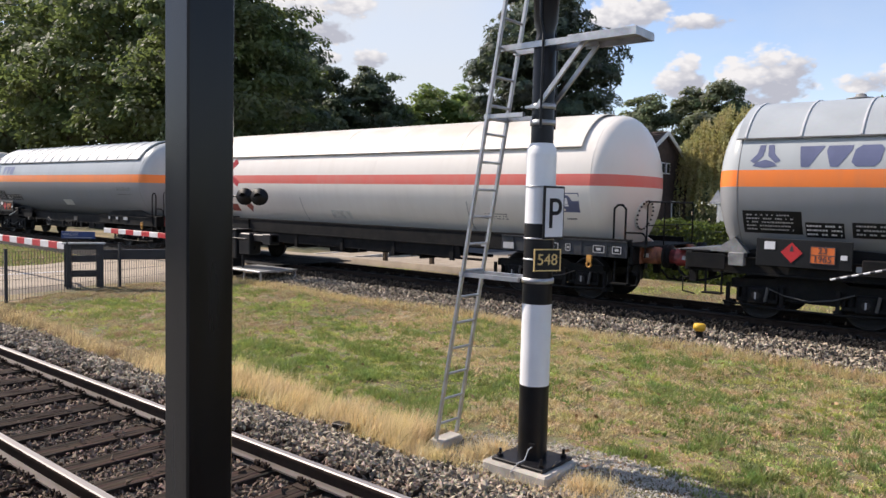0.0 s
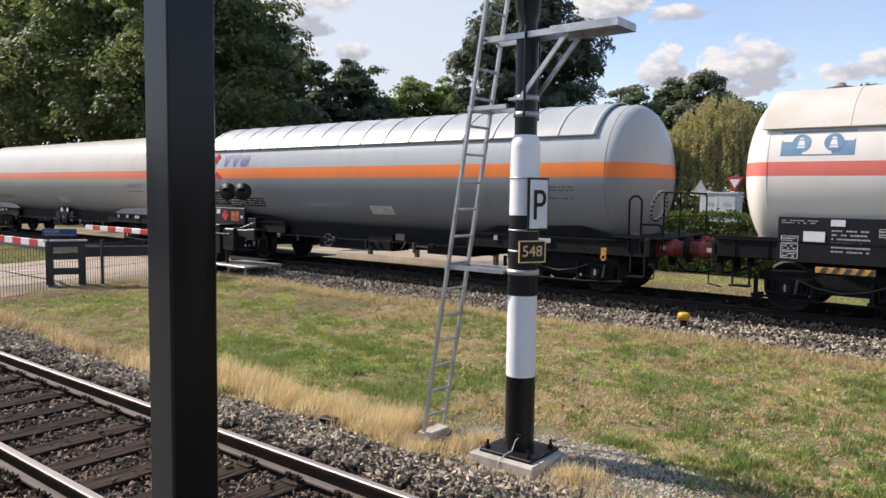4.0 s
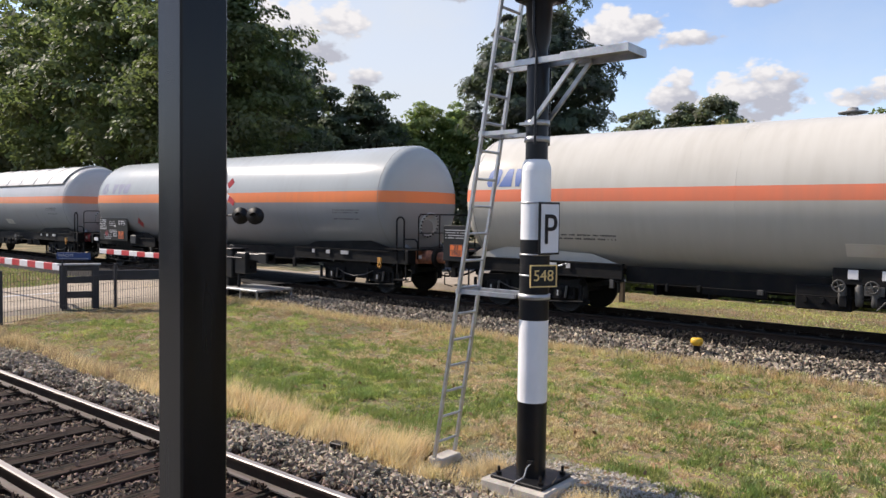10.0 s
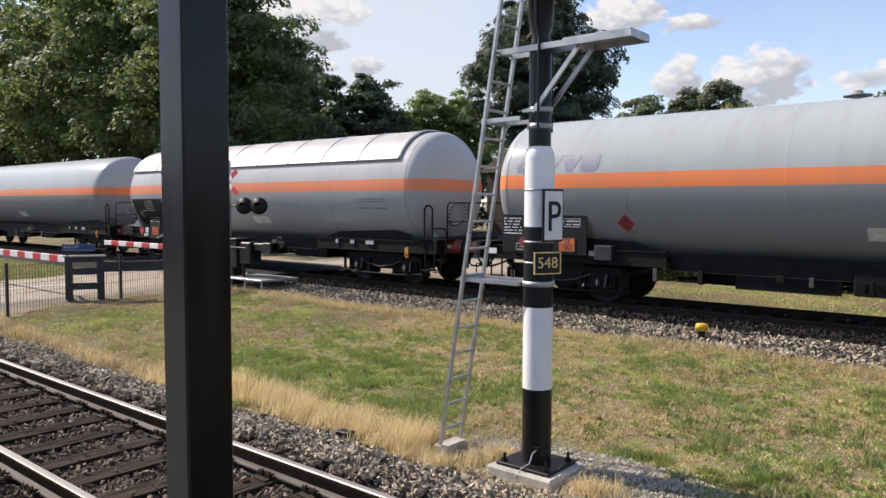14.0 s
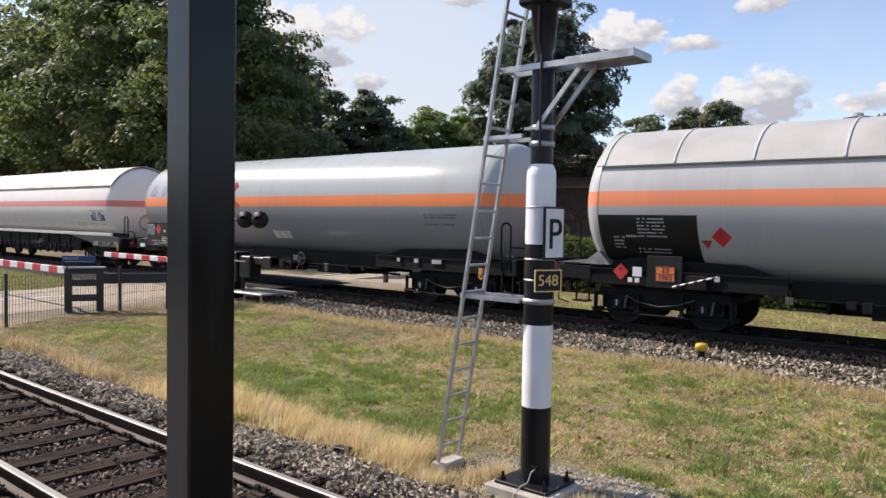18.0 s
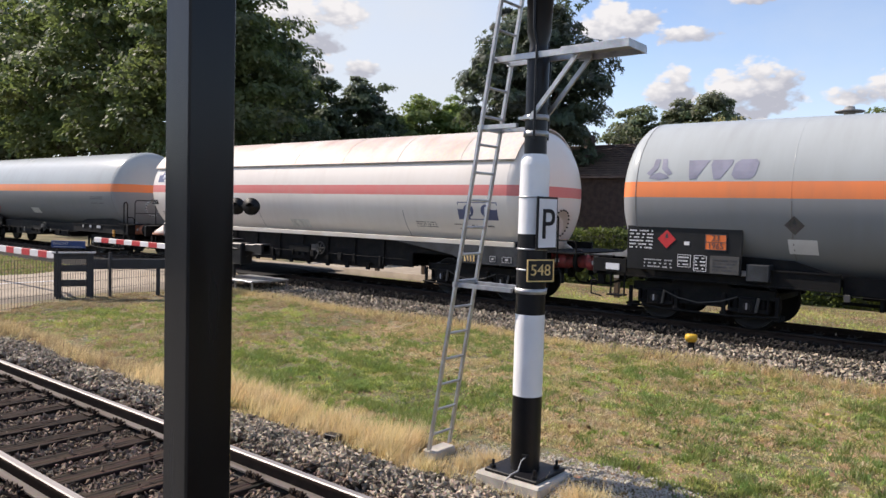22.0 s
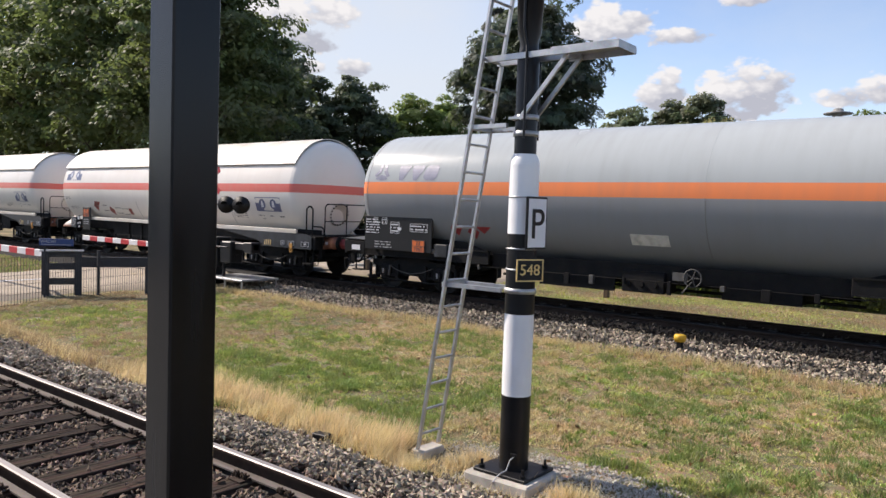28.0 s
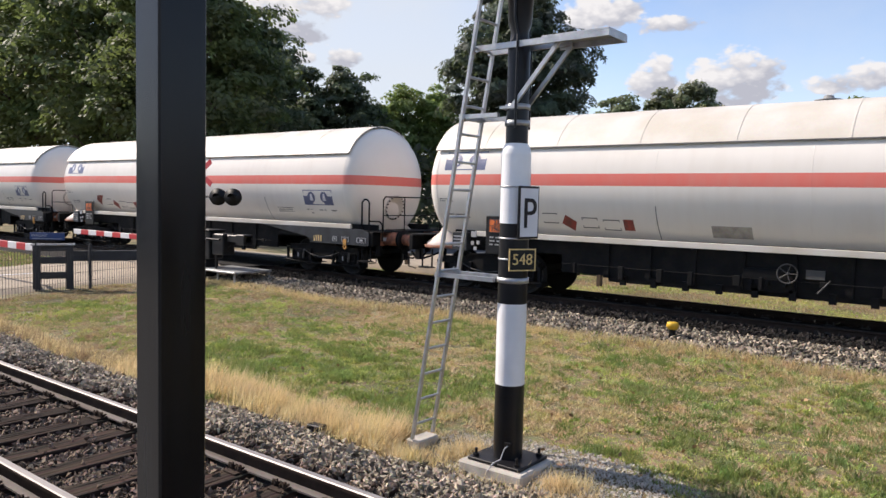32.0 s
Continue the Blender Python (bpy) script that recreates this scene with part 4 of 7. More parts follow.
    for a, b, c, d in ((-0.2, 0.2, -0.15, -0.138), (-0.2, 0.2, 0.138, 0.15), (-0.2, -0.188, -0.15, 0.15), (0.188, 0.2, -0.15, 0.15), (-0.2, 0.2, -0.006, 0.006)):
        f.box(u + a, u + b, y - 0.016, y - 0.010, z + c, z + d)
    part("plate_border", f, M_TEXTDARK, p)
    for me, dz in ((NUM23, 0.075), (NUM1965, -0.072)):
        o = part("number", me, M_TEXTDARK, p)
        o.location = (u, y - 0.015, z + dz)


def boxed(board, u0, u1, z0, z1, y, seed):
    """A framed block of small writing on a data board."""
    u0, u1 = sorted((u0, u1))
    f, t = Shape(), 0.009
    for a, b, c, d in ((u0, u1, z0, z0 + t), (u0, u1, z1 - t, z1), (u0, u0 + t, z0 + t, z1 - t), (u1 - t, u1, z0 + t, z1 - t)):
        f.box(a, b, y - 0.005, y, c, d)
    part("writing_frame", f, M_SIGNWHITE, board)
    part("panel_writing", bars(Shape(), u0 + 0.025, u1 - 0.02, z0 + 0.02, z1 - 0.02, 2, seed, flat=y), M_SIGNWHITE, board, kind="stuff")


def diamond(wagon, u, z, y=None, r=0.2, mat_=None, label="red diamond hazard label"):
    s = Shape()
    pts = [(u, z - r), (u + r, z), (u, z + r), (u - r, z)]
    if y is None:
        slanted(s, pts, 0.026)
    else:
        s.plate(pts, y - 0.01, y)
    d = part("hazard_label", s, mat_ or M_REDDIA, wagon, label)
    f = Shape()
    q = [(u - 0.03, z + 0.02), (u + 0.03, z + 0.02), (u + 0.02, z + 0.10), (u, z + 0.13), (u - 0.02, z + 0.08)]
    (slanted(f, q, 0.031) if y is None else f.plate(q, y - 0.013, y - 0.009))
    part("flame_mark", f, M_TEXTDARK, d)


def wagon(name, L, u_left, paint, label, style, shield=None, ribs=0, logo="", spec=0, bufs=(None, None), logo_mat=None):
    """One tank wagon. L: tank length; u_left: where the tank's rear end stands along the train at 0 s."""
    w = thing(name, Matrix.Translation((u_left + L / 2, FAR_Y, FAR_Z)), label, "tank wagon", "tank wagons of the train")
    half, lob = L / 2, L / 2 + 0.89
    U = lambda u: -half + u
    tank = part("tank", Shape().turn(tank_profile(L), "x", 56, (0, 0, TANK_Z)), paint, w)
    # weld seams
    for k in range(4):
        x = U((3.53 + 3.02 * k) * L / 16.5)
        part("weld_seam", Shape().turn([(x - 0.009, TANK_R - 0.004), (x - 0.006, TANK_R + 0.0015), (x + 0.006, TANK_R + 0.0015), (x + 0.009, TANK_R - 0.004)], "x", 56, (0, 0, TANK_Z)), paint, tank)
    for x in (-half + DOME, half - DOME):
        part("end_seam", Shape().turn([(x - 0.009, TANK_R - 0.004), (x - 0.005, TANK_R + 0.004), (x + 0.005, TANK_R + 0.004), (x + 0.009, TANK_R - 0.004)], "x", 56, (0, 0, TANK_Z)), paint if logo == "discs" else M_SEAM, tank)
    for k in () if spec == 3 else (1, 3) if shield else (0, 2, 3):
        x = U((3.53 + 3.02 * k) * L / 16.5) + 0.012
        part("seam_stain", patch(Shape(), x, x + 0.016, 1.32, 2.06 if shield else 2.40, 0.016, 1, 10), M_SEAM, tank)
    tail = {7: 0.52, 9: 0.6, 10: 0.6, 11: 0.6}.get(spec, 0.95)
    rim = 3.32 if spec == 1 else 3.27
    if shield:
        sh = part("sunshield", shield_shape(L, 0.55 if ribs else 0.5, tail, rim), shield, w, "curved sheet-metal sunshield over the tank")
        part("sunshield_edge", Shape().box(U(0.55), half - tail, -math.sqrt((TANK_R + 0.07) ** 2 - (rim - TANK_Z) ** 2), -math.sqrt((TANK_R + 0.04) ** 2 - (rim - TANK_Z) ** 2), rim - 0.02, rim + 0.004), M_SEAM, sh)
        for k in range(0 if ribs else 7):
            part("sheet_joint", shield_rib(U(1.9) + (L - 4.0) * k / 6, rim + 0.01, half=0.01, proud=0.006), shield, sh)
        for k in range(ribs):
            part("rib", shield_rib(U(0.7) + (L - 1.7) * k / (ribs - 1), rim + 0.01), M_RIB, sh)
    # manway on the front end
    my, mz = -0.12, 2.12 if spec == 3 else 1.86
    mx = half - DOME + DOME * math.sqrt(1 - (my * my + (mz - TANK_Z) ** 2) / TANK_R ** 2)
    tilt = pose(mx - 0.02, my, mz, 0, 8 if spec == 3 else 14, -4)
    s = Shape().turn([(-0.08, 0.345), (0.03, 0.345), (0.03, 0.28), (0.01, 0.26), (0.01, 0.0)], "x", 28)
    for k in range(20):
        a = 2 * math.pi * k / 20
        s.rod((0.01, 0.315 * math.cos(a), 0.315 * math.sin(a)), (0.06, 0.315 * math.cos(a), 0.315 * math.sin(a)), 0.02, 6, 1)
    man = part("manway", s, [M_SHIELDWHITE if logo == "discs" else M_SHIELDPALE if spec == 3 else M_SHIELDGREY, M_UNDER], w, "bolted manway cover")
    man.matrix_basis = tilt
    # underframe
    if style == "sill" and spec >= 7:
        for sy in (-1, 1):
            part("skirt_strip", Shape().box(U(1.7), half - 0.5, sy * 1.33 - 0.03, sy * 1.33 + 0.03, 1.285, 1.40, c=0.006), M_SHIELDWHITE, w, "pale strip along the foot of the tank")
            s = Shape().box(U(0.9), lob - 0.7, sy * 1.03 - 0.03, sy * 1.03 + 0.03, 0.98, 1.40).box(U(3.8), half - 3.8, sy * 1.03 - 0.03, sy * 1.03 + 0.03, 0.60, 0.98)
            for k in range(7):
                s.box(U(4.8) + (L - 9.7) * k / 6, U(4.92) + (L - 9.7) * k / 6, sy * 1.03 - 0.07, sy * 1.03 + 0.07, 0.56, 1.3)
            part("side_sill", s, M_UNDER, w)
            h_rail = Shape().box(U(4.9), half - 4.9, sy * 1.0 - 0.05, sy * 1.0 + 0.05, 0.48, 0.60)
            for k in range(8):
                h_rail.box(U(5.2) + (L - 10.6) * k / 7, U(5.32) + (L - 10.6) * k / 7, sy * 1.12 - 0.03, sy * 1.12 + 0.03, 0.44, 0.62)
            part("brake_beam", h_rail, M_UNDER, w)
    elif style == "sill":
        for sy in (-1, 1):
            s = Shape().box(-lob + 0.64, lob - 0.64, sy * 1.33 - 0.03, sy * 1.33 + 0.03, 1.0, 1.36, c=0.01)
            s.box(-lob + 0.64, lob - 0.64, sy * 1.33 - 0.05, sy * 1.33 + 0.05, 1.335, 1.365).box(-lob + 0.64, lob - 0.64, sy * 1.33 - 0.05, sy * 1.33 + 0.05, 0.985, 1.01)
            part("side_sill", s, M_UNDER, w)
            if sy < 0:
                g = Shape().box(U(4.2), half - 4.2, -1.31, -1.27, 0.70, 1.0)
                for k in range(5):
                    g.box(U(4.3) + (L - 8.8) * k / 4, U(4.42) + (L - 8.8) * k / 4, -1.34, -1.26, 0.62, 1.0)
                part("truss_plate", g, M_UNDER, w)
    else:
        for sy in (-1, 1):
            for e in (-1, 1):
                a, b = sorted((e * (lob - 0.64), e * (lob - 5.2)))
                s = Shape().box(a, b, sy * 1.2 - 0.03, sy * 1.2 + 0.03, 0.86, 1.16, c=0.01)
                s.box(a, b, sy * 1.2 - 0.06, sy * 1.2 + 0.06, 1.14, 1.165).box(a, b, sy * 1.2 - 0.06, sy * 1.2 + 0.06, 0.85, 0.875)
                out = [(e * (lob - 1.2), 1.16), (e * (lob - 5.0), 1.16), (e * (lob - 4.4), 1.34), (e * (lob - 2.2), 1.42)]
                part("end_sill", s, M_UNDER, w)
                part("end_gusset", Shape().plate(out, sy * 1.06 - 0.015, sy * 1.06 + 0.015), paint if spec == 3 else M_UNDER, w)
            part("side_beam", Shape().box(-lob + 5.2, lob - 5.2, sy * 1.02 - 0.04, sy * 1.02 + 0.04, 0.80, 1.12, c=0.01), M_UNDER, w)
            for ua, ub, zz in ((5.9, 7.1, 0.66), (9.9, 10.8, 0.68)) if spec == 3 else ((5.6, 7.4, 0.52), (9.6, 11.0, 0.56)):
                part("hanger_plate", Shape().box(U(ua), U(ub), sy * 1.04 - 0.02, sy * 1.04 + 0.02, zz, 0.81), M_UNDER, w)
        part("belly_pipe", Shape().rod((U(4.4), -0.75, 0.93), (half - 4.4, -0.75, 0.93), 0.035, 8).rod((U(4.4), -1.0, 1.0), (half - 4.4, -1.0, 1.0), 0.022, 8), M_UNDER, w)
    part("centre_sill", Shape().box(-lob + 0.6, lob - 0.6, -0.32, 0.32, 0.88, 1.06), M_UNDER, w)
    for e in (-1, 1):
        x = e * (lob - 0.64)
        s = Shape().box(x - 0.06, x + 0.06, -1.36, 1.36, 0.86, 1.22, c=0.015)
        for k in range(3):
            s.box(x - 0.07, x + 0.07, -1.1 + 1.0 * k, -1.0 + 1.0 * k, 0.62, 0.88)
        part("headstock", s, M_UNDER, w)
        # saddle under the tank's end
        for sy in (-0.7, 0.7):
            part("saddle", Shape().plate([(x - e * 0.2, 1.1), (x - e * 1.9, 1.1), (x - e * 1.9, 1.5), (x - e * 0.9, 1.55)], sy - 0.02, sy + 0.02), paint, w)
        for y in (-0.875, 0.875):
            buffer_part(w, x + e * 0.06, y, e, bufs[0 if e < 0 else 1] or M_BUFRED)
        hook = Shape().rod((x, 0, 1.04), (x + e * 0.3, 0, 1.04), 0.05, 8).box(x + e * 0.3 - 0.04, x + e * 0.3 + 0.04, -0.05, 0.05, 0.95, 1.1)
        for sy in (-0.09, 0.09):
            hook.pipe([(x + e * 0.3, sy, 1.02), (x + e * 0.62, sy, 0.9)], 0.022, 6)
        part("screw_coupling", hook, M_UNDER, w)
        hose = [(x + e * 0.05, -0.45, 0.95), (x + e * 0.25, -0.45, 0.75), (x + e * 0.42, -0.42, 0.56), (x + e * 0.62, -0.4, 0.55), (x + e * 0.7, -0.38, 0.62)]
        tube("brake_hose", w, hose, 0.022)
        tube("shunter_handrail", w, [(x, -1.28, 0.72), (x + e * 0.12, -1.28, 0.70), (x + e * 0.12, -1.28, 0.44), (x - e * 0.12, -1.28, 0.40)], 0.014)
        step = Shape().box(x - 0.05 - e * 0.35, x + 0.30 - e * 0.35, -1.42, -1.2, 0.44, 0.47)
        for k in (0, 0.30):
            step.box(x - 0.04 + k - e * 0.35, x - 0.01 + k - e * 0.35, -1.30, -1.27, 0.45, 0.9)
        part("foot_step", step, M_UNDER, w)
    eye = Shape()
    ex = lob - (0.8 if spec in (3, 7) else 1.55)
    for k in range(12):
        a, b = 2 * math.pi * k / 12, 2 * math.pi * (k + 1) / 12
        eye.rod((ex + 0.05 * math.cos(a), -1.40, 0.80 + 0.055 * math.sin(a)), (ex + 0.05 * math.cos(b), -1.40, 0.80 + 0.055 * math.sin(b)), 0.022, 6)
    eye.box(ex - 0.05, ex + 0.06, -1.425, -1.375, 0.86, 1.0)
    part("towing_eye", eye, M_TOW, w, "orange painted towing eye")
    # hooped rails on the front platform
    xr = lob - (0.45 if spec == 7 else 0.95)
    for y in (-1.24,):
        tube("hoop_rail", w, [(xr - 0.14, y, 0.95), (xr - 0.14, y, 1.98), (xr - 0.06, y, 2.06), (xr + 0.04, y, 2.06), (xr + 0.12, y, 1.98), (xr + 0.12, y, 0.95)], 0.022)
    tube("platform_rail", w, [(xr + 0.12, -1.24, 1.5), (xr + 0.5, -1.24, 1.5), (xr + 0.55, -1.2, 1.42), (xr + 0.55, -1.2, 1.0)], 0.018)
    if spec not in (3, 7):
        xe = xr + 0.56
        tube("end_railing", w, [(xe, -1.18, 1.24), (xe, -1.18, 2.06), (xe, -1.1, 2.14), (xe, 1.1, 2.14), (xe, 1.18, 2.06), (xe, 1.18, 1.24)], 0.017)
        tube("end_railing", w, [(xe, -1.18, 1.66), (xe, 1.18, 1.66)], 0.013)
        tube("railing_post", w, [(xe, -0.35, 1.24), (xe, -0.35, 2.14)], 0.015)
    part("end_platform", Shape().box(xr - 0.5, xr + 0.62, -1.3, 1.3, 1.22, 1.25), M_UNDER, w)
    part("rear_platform", Shape().box(-lob + 0.45, -lob + 1.0, -1.3, 1.3, 1.22, 1.25), M_UNDER, w)
    tube("brake_hose", w, [(U(0.45), -0.95, 0.86), (U(0.2), -1.0, 0.74), (U(-0.1), -1.02, 0.64), (U(-0.4), -1.0, 0.66), (U(-0.6), -0.9, 0.78)], 0.024)
    # brake gear below the middle
    part("air_reservoir", Shape().turn([(-0.55, 0.0), (-0.52, 0.12), (-0.45, 0.2), (0.45, 0.2), (0.52, 0.12), (0.55, 0.0)], "x", 18, (U(5.4), -0.55, 0.72)), M_UNDER, w)
    vb = Shape().box(U(7.6), U(8.5), -1.15, -0.5, 0.55, 0.98, c=0.02)
    for k in range(3):
        vb.rod((U(7.75 + 0.28 * k), -1.15, 0.72), (U(7.75 + 0.28 * k), -1.2, 0.72), 0.055, 10)
    part("valve_cabinet", vb, M_UNDER, w)
    hw = Shape()
    hx, hz, hy = U(6.2 if spec == 1 else 9.5 if spec == 3 else 8.4 if spec >= 9 else 9.1), 0.74 if spec == 1 else 0.93, -1.27
    for k in range(20):
        a, b = 2 * math.pi * k / 20, 2 * math.pi * (k + 1) / 20
        hw.rod((hx + 0.17 * math.cos(a), hy, hz + 0.17 * math.sin(a)), (hx + 0.17 * math.cos(b), hy, hz + 0.17 * math.sin(b)), 0.013, 6)
    for k in range(5):
        a = 2 * math.pi * k / 5
        hw.rod((hx, hy, hz), (hx + 0.17 * math.cos(a), hy, hz + 0.17 * math.sin(a)), 0.009, 6)
    hw.rod((hx, hy - 0.02, hz), (hx, -1.0, hz), 0.02, 8)
    part("handwheel", hw, M_CAP, w, "dull grey five-spoked handwheel")
    rig = Shape()
    for u in (4.9, 6.0, 9.8, 10.9):
        rig.box(U(u) - 0.03, U(u) + 0.03, -0.95, 0.95, 0.55, 0.9)
    rig.rod((U(4.2), -0.4, 0.6), (half - 4.2, -0.4, 0.6), 0.03, 8).rod((U(4.4), 0.3, 0.66), (half - 4.4, 0.3, 0.66), 0.04, 8)
    rig.turn([(-0.3, 0), (-0.3, 0.17), (0.3, 0.17), (0.3, 0)], "x", 16, (U(10.4), 0.3, 0.66))
    part("brake_rigging", rig, M_UNDER, w)
    lv = Shape().rod((U(8.9), -1.26, 0.62), (U(9.1), -1.3, 0.86), 0.014, 6).box(U(8.7), U(9.0), -1.26, -1.24, 0.86, 1.02)
    part("changeover_lever", lv, M_CAP, w, "dull changeover lever and plate")
    rnd = random.Random(spec)
    dark = style == "sill" and spec >= 7
    part("brake_pipe", Shape().rod((U(3.9), -1.24, 0.80), (half - 3.9, -1.24, 0.80), 0.007 if dark else 0.009, 6), M_UNDER, w, "thin steel brake pipe")
    # extra brackets; paler ones among them are put in as glints
    for k in range(9):
        a, c = U(4.2 + (L - 8.8) * k / 8 + rnd.uniform(-0.3, 0.3)), rnd.uniform(0.56, 0.74)
        part("added_bracket", Shape().box(a, a + rnd.uniform(0.04, 0.16), -1.27, -1.20, c, 0.83, c=0.006), M_CAP if k % 3 == 0 and not dark else M_UNDER, w)
    # maker's plate on the flank
    up = 0.6 if spec == 3 else -0.75 if spec >= 9 else 0.0
    part("side_plate", patch(Shape(), U(7.8 + up), U(8.6 + up * 1.1), 1.5, 1.72, 0.03), M_FADEDPLATE if spec >= 9 else M_SHIELDWHITE if spec == 3 else M_PLATE, w, "bare rectangular metal plate")
    for u, ww in () if style == "sill" and spec >= 7 else ((2.6, 0.16), (3.0, 0.1), (L - 3.5, 0.1), (L - 2.9, 0.14), (L - 2.3, 0.3)):
        yy = -1.395 if style == "sill" else -1.265
        part("sill_label", Shape().box(U(u), U(u) + ww, yy, yy + 0.02, 1.02, 1.12), M_TEXTGREY, w, "small pale label on the frame")
    # stencilled data near the front end
    if logo != "discs":
        part("stencil", bars(Shape(), U(L - 2.4), U(L - 1.35), 2.13, 2.27, 1, 7 + spec), M_TEXTDARK, w, kind="stuff")
        part("stencil", bars(Shape(), U(L - 2.4), U(L - 1.35), 1.96, 2.03, 1, 9 + spec), M_TEXTDARK, w, kind="stuff")
    # marks, logos and panels near the rear end
    if logo == "emblem":
        logo_emblem(w, U(0.78), logo_mat or M_LOGO)
    elif logo == "blocks":
        logo_blocks(w, U(1.0), 2.78, 3.18, M_LOGOBLUE)
    elif logo == "discs":
        two_disc_emblem(w, U(0.86), 2.79, 1.15, 0.42, M_LOGOPALE if spec < 7 else M_LOGO)
        two_disc_emblem(w, U(L - (2.05 if spec < 9 else 2.24)), 1.88, 1.14, 0.41, M_LOGO)
        for a, b, c, d in ((2.24, 1.98, 1.73, 1.79), (1.72, 1.46, 1.72, 1.78), (1.26, 1.0, 1.70, 1.78), (2.1, 1.92, 1.63, 1.69)):
            part("stencil", bars(Shape(), U(L - a), U(L - b), c, d, 1, int(13 * a) + spec), M_TEXTDARK, w, kind="stuff")
        part("stencil", bars(Shape(), U(L - 3.46), U(L - 2.78), 1.65, 1.81, 3, 5 + spec), M_TEXTDARK, w, kind="stuff")
    if style == "sill":
        yb = -1.40

        def label_frame(u, z=1.6):
            f = Shape()
            for a, b, c, d in ((0, 0.36, 0, 0.016), (0, 0.36, 0.2, 0.216), (0, 0.016, 0, 0.216), (0.344, 0.36, 0, 0.216)):
                patch(f, U(u + a), U(u + b), z + c, z + d, 0.012, 1, 1)
            part("empty_label_frame", f, M_TEXTDARK, w)

        if spec == 2:
            diamond(w, U(4.08), 1.74, None, 0.17, M_REDFADED, "faded brown-red diamond label")
            part("red_label", patch(Shape(), U(3.02), U(3.46), 1.58, 1.80, 0.014), M_REDFADED, w, "faded red rectangular label")
            part("triangle_label", slanted(Shape(), [(U(3.62), 1.88), (U(3.98), 1.90), (U(3.86), 1.74)], 0.024), M_FADEDMARK, w, "dark faded triangular label")
            ua, ub, za, zb = 0.86, 2.82, 0.96, 1.74
        else:
            diamond(w, U(3.02), 1.82, None, 0.19, M_REDFADED, "faded brown-red diamond label")
            if spec == 7:
                pl = part("black_label", patch(Shape(), U(0.40), U(0.82), 2.02, 2.18, 0.014), M_PANELBLACK, w, "small black label with pale writing")
                part("panel_writing", bars(Shape(), U(0.43), U(0.79), 2.04, 2.16, 2, 93, 0.018), M_TEXTGREY, pl, kind="stuff")
                label_frame(3.38, 1.70)
            else:
                part("triangle_label", slanted(Shape(), [(U(3.04), 2.0), (U(3.40), 1.98), (U(3.22), 1.83)], 0.024), M_REDFADED, w, "faded brown-red triangular label")
                part("red_label", slanted(Shape(), [(U(4.02), 1.84), (U(4.26), 1.70), (U(4.16), 1.50), (U(3.90), 1.66)], 0.024), M_REDFADED, w, "faded brown-red label")
                label_frame(3.46, 1.65)
                label_frame(4.38, 1.58)
                label_frame(4.86, 1.55)
                part("red_label", patch(Shape(), U(5.3), U(5.52), 1.56, 1.78, 0.014), M_REDFADED, w, "faded brown-red label")
                part("stencil", bars(Shape(), U(0.72), U(1.12), 2.05, 2.15, 2, 61 + spec), M_TEXTDARK, w, kind="stuff")
            part("stencil", bars(Shape(), U(0.92), U(1.5), 1.68, 1.80, 2, 71 + spec), M_TEXTDARK, w, kind="stuff")
            part("end_cone", Shape().turn([(1.0, 0.56), (1.06, 0.55), (1.14, 0.44), (1.3, 0.24), (1.5, 0.13), (1.56, 0.0)], "z", 28, (U(0.52), -0.80, 0)), M_SHIELDRUST, w, "cream sheet-metal cone on the rear platform")
            part("cone_tray", Shape().turn([(0.94, 0.60), (1.0, 0.62), (1.01, 0.58)], "z", 24, (U(0.52), -0.80, 0)), M_BUFRUST, w, "rusty round tray below the cone")
            for a, c in ((1.62, 1.26), (1.62, 1.08), (1.78, 1.10), (1.70, 0.96)):
                part("white_label", Shape().box(U(a), U(a + (0.15 if c > 1.2 else 0.08)), yb - 0.02, yb - 0.005, c, c + (0.13 if c > 1.2 else 0.08)), M_TEXTGREY, w)
            ob = part("valve_box", Shape().box(U(1.08), U(1.5), yb - 0.02, yb + 0.2, 0.94, 1.36, c=0.01), M_SLATE, w)
            part("panel_writing", bars(Shape(), U(1.12), U(1.46), 1.0, 1.3, 3, 77 + spec, flat=yb - 0.021), M_TEXTGREY, ob, kind="stuff")
            ua, ub, za, zb = 2.03, 2.64, 0.90, 1.76
        fr = part("panel_board", Shape().box(U(ua), U(ub), yb - 0.02, yb + 0.01, za, zb, c=0.008), M_PANELBLACK, w, "dark data board beside the rear platform")
        for u in (ua + 0.1, ub - 0.1):
            part("board_bracket", Shape().box(U(u) - 0.03, U(u) + 0.03, yb + 0.01, -1.3, 1.05, 1.12), M_UNDER, fr)
        if spec == 2:
            part("panel_writing", bars(Shape(), U(1.72), U(2.3), 1.14, 1.56, 5, 21 + spec, flat=yb - 0.021), M_TEXTGREY, fr, kind="stuff")
            part("panel_writing", bars(Shape(), U(0.92), U(1.5), 1.62, 1.70, 2, 23 + spec, flat=yb - 0.021), M_TEXTGREY, fr, kind="stuff")
            part("white_label", Shape().box(U(1.28), U(1.62), yb - 0.03, yb - 0.02, 1.30, 1.50), M_SIGNWHITE, fr)
            part("white_label", Shape().box(U(1.70), U(1.92), yb - 0.03, yb - 0.02, 1.60, 1.71), M_SIGNWHITE, fr)
            for q in range(3):
                boxed(fr, U(0.92), U(1.2), 1.02 + 0.135 * q, 1.14 + 0.135 * q, yb - 0.021, 101 + q)
            boxed(fr, U(2.42), U(2.78), 1.44, 1.58, yb - 0.021, 106)
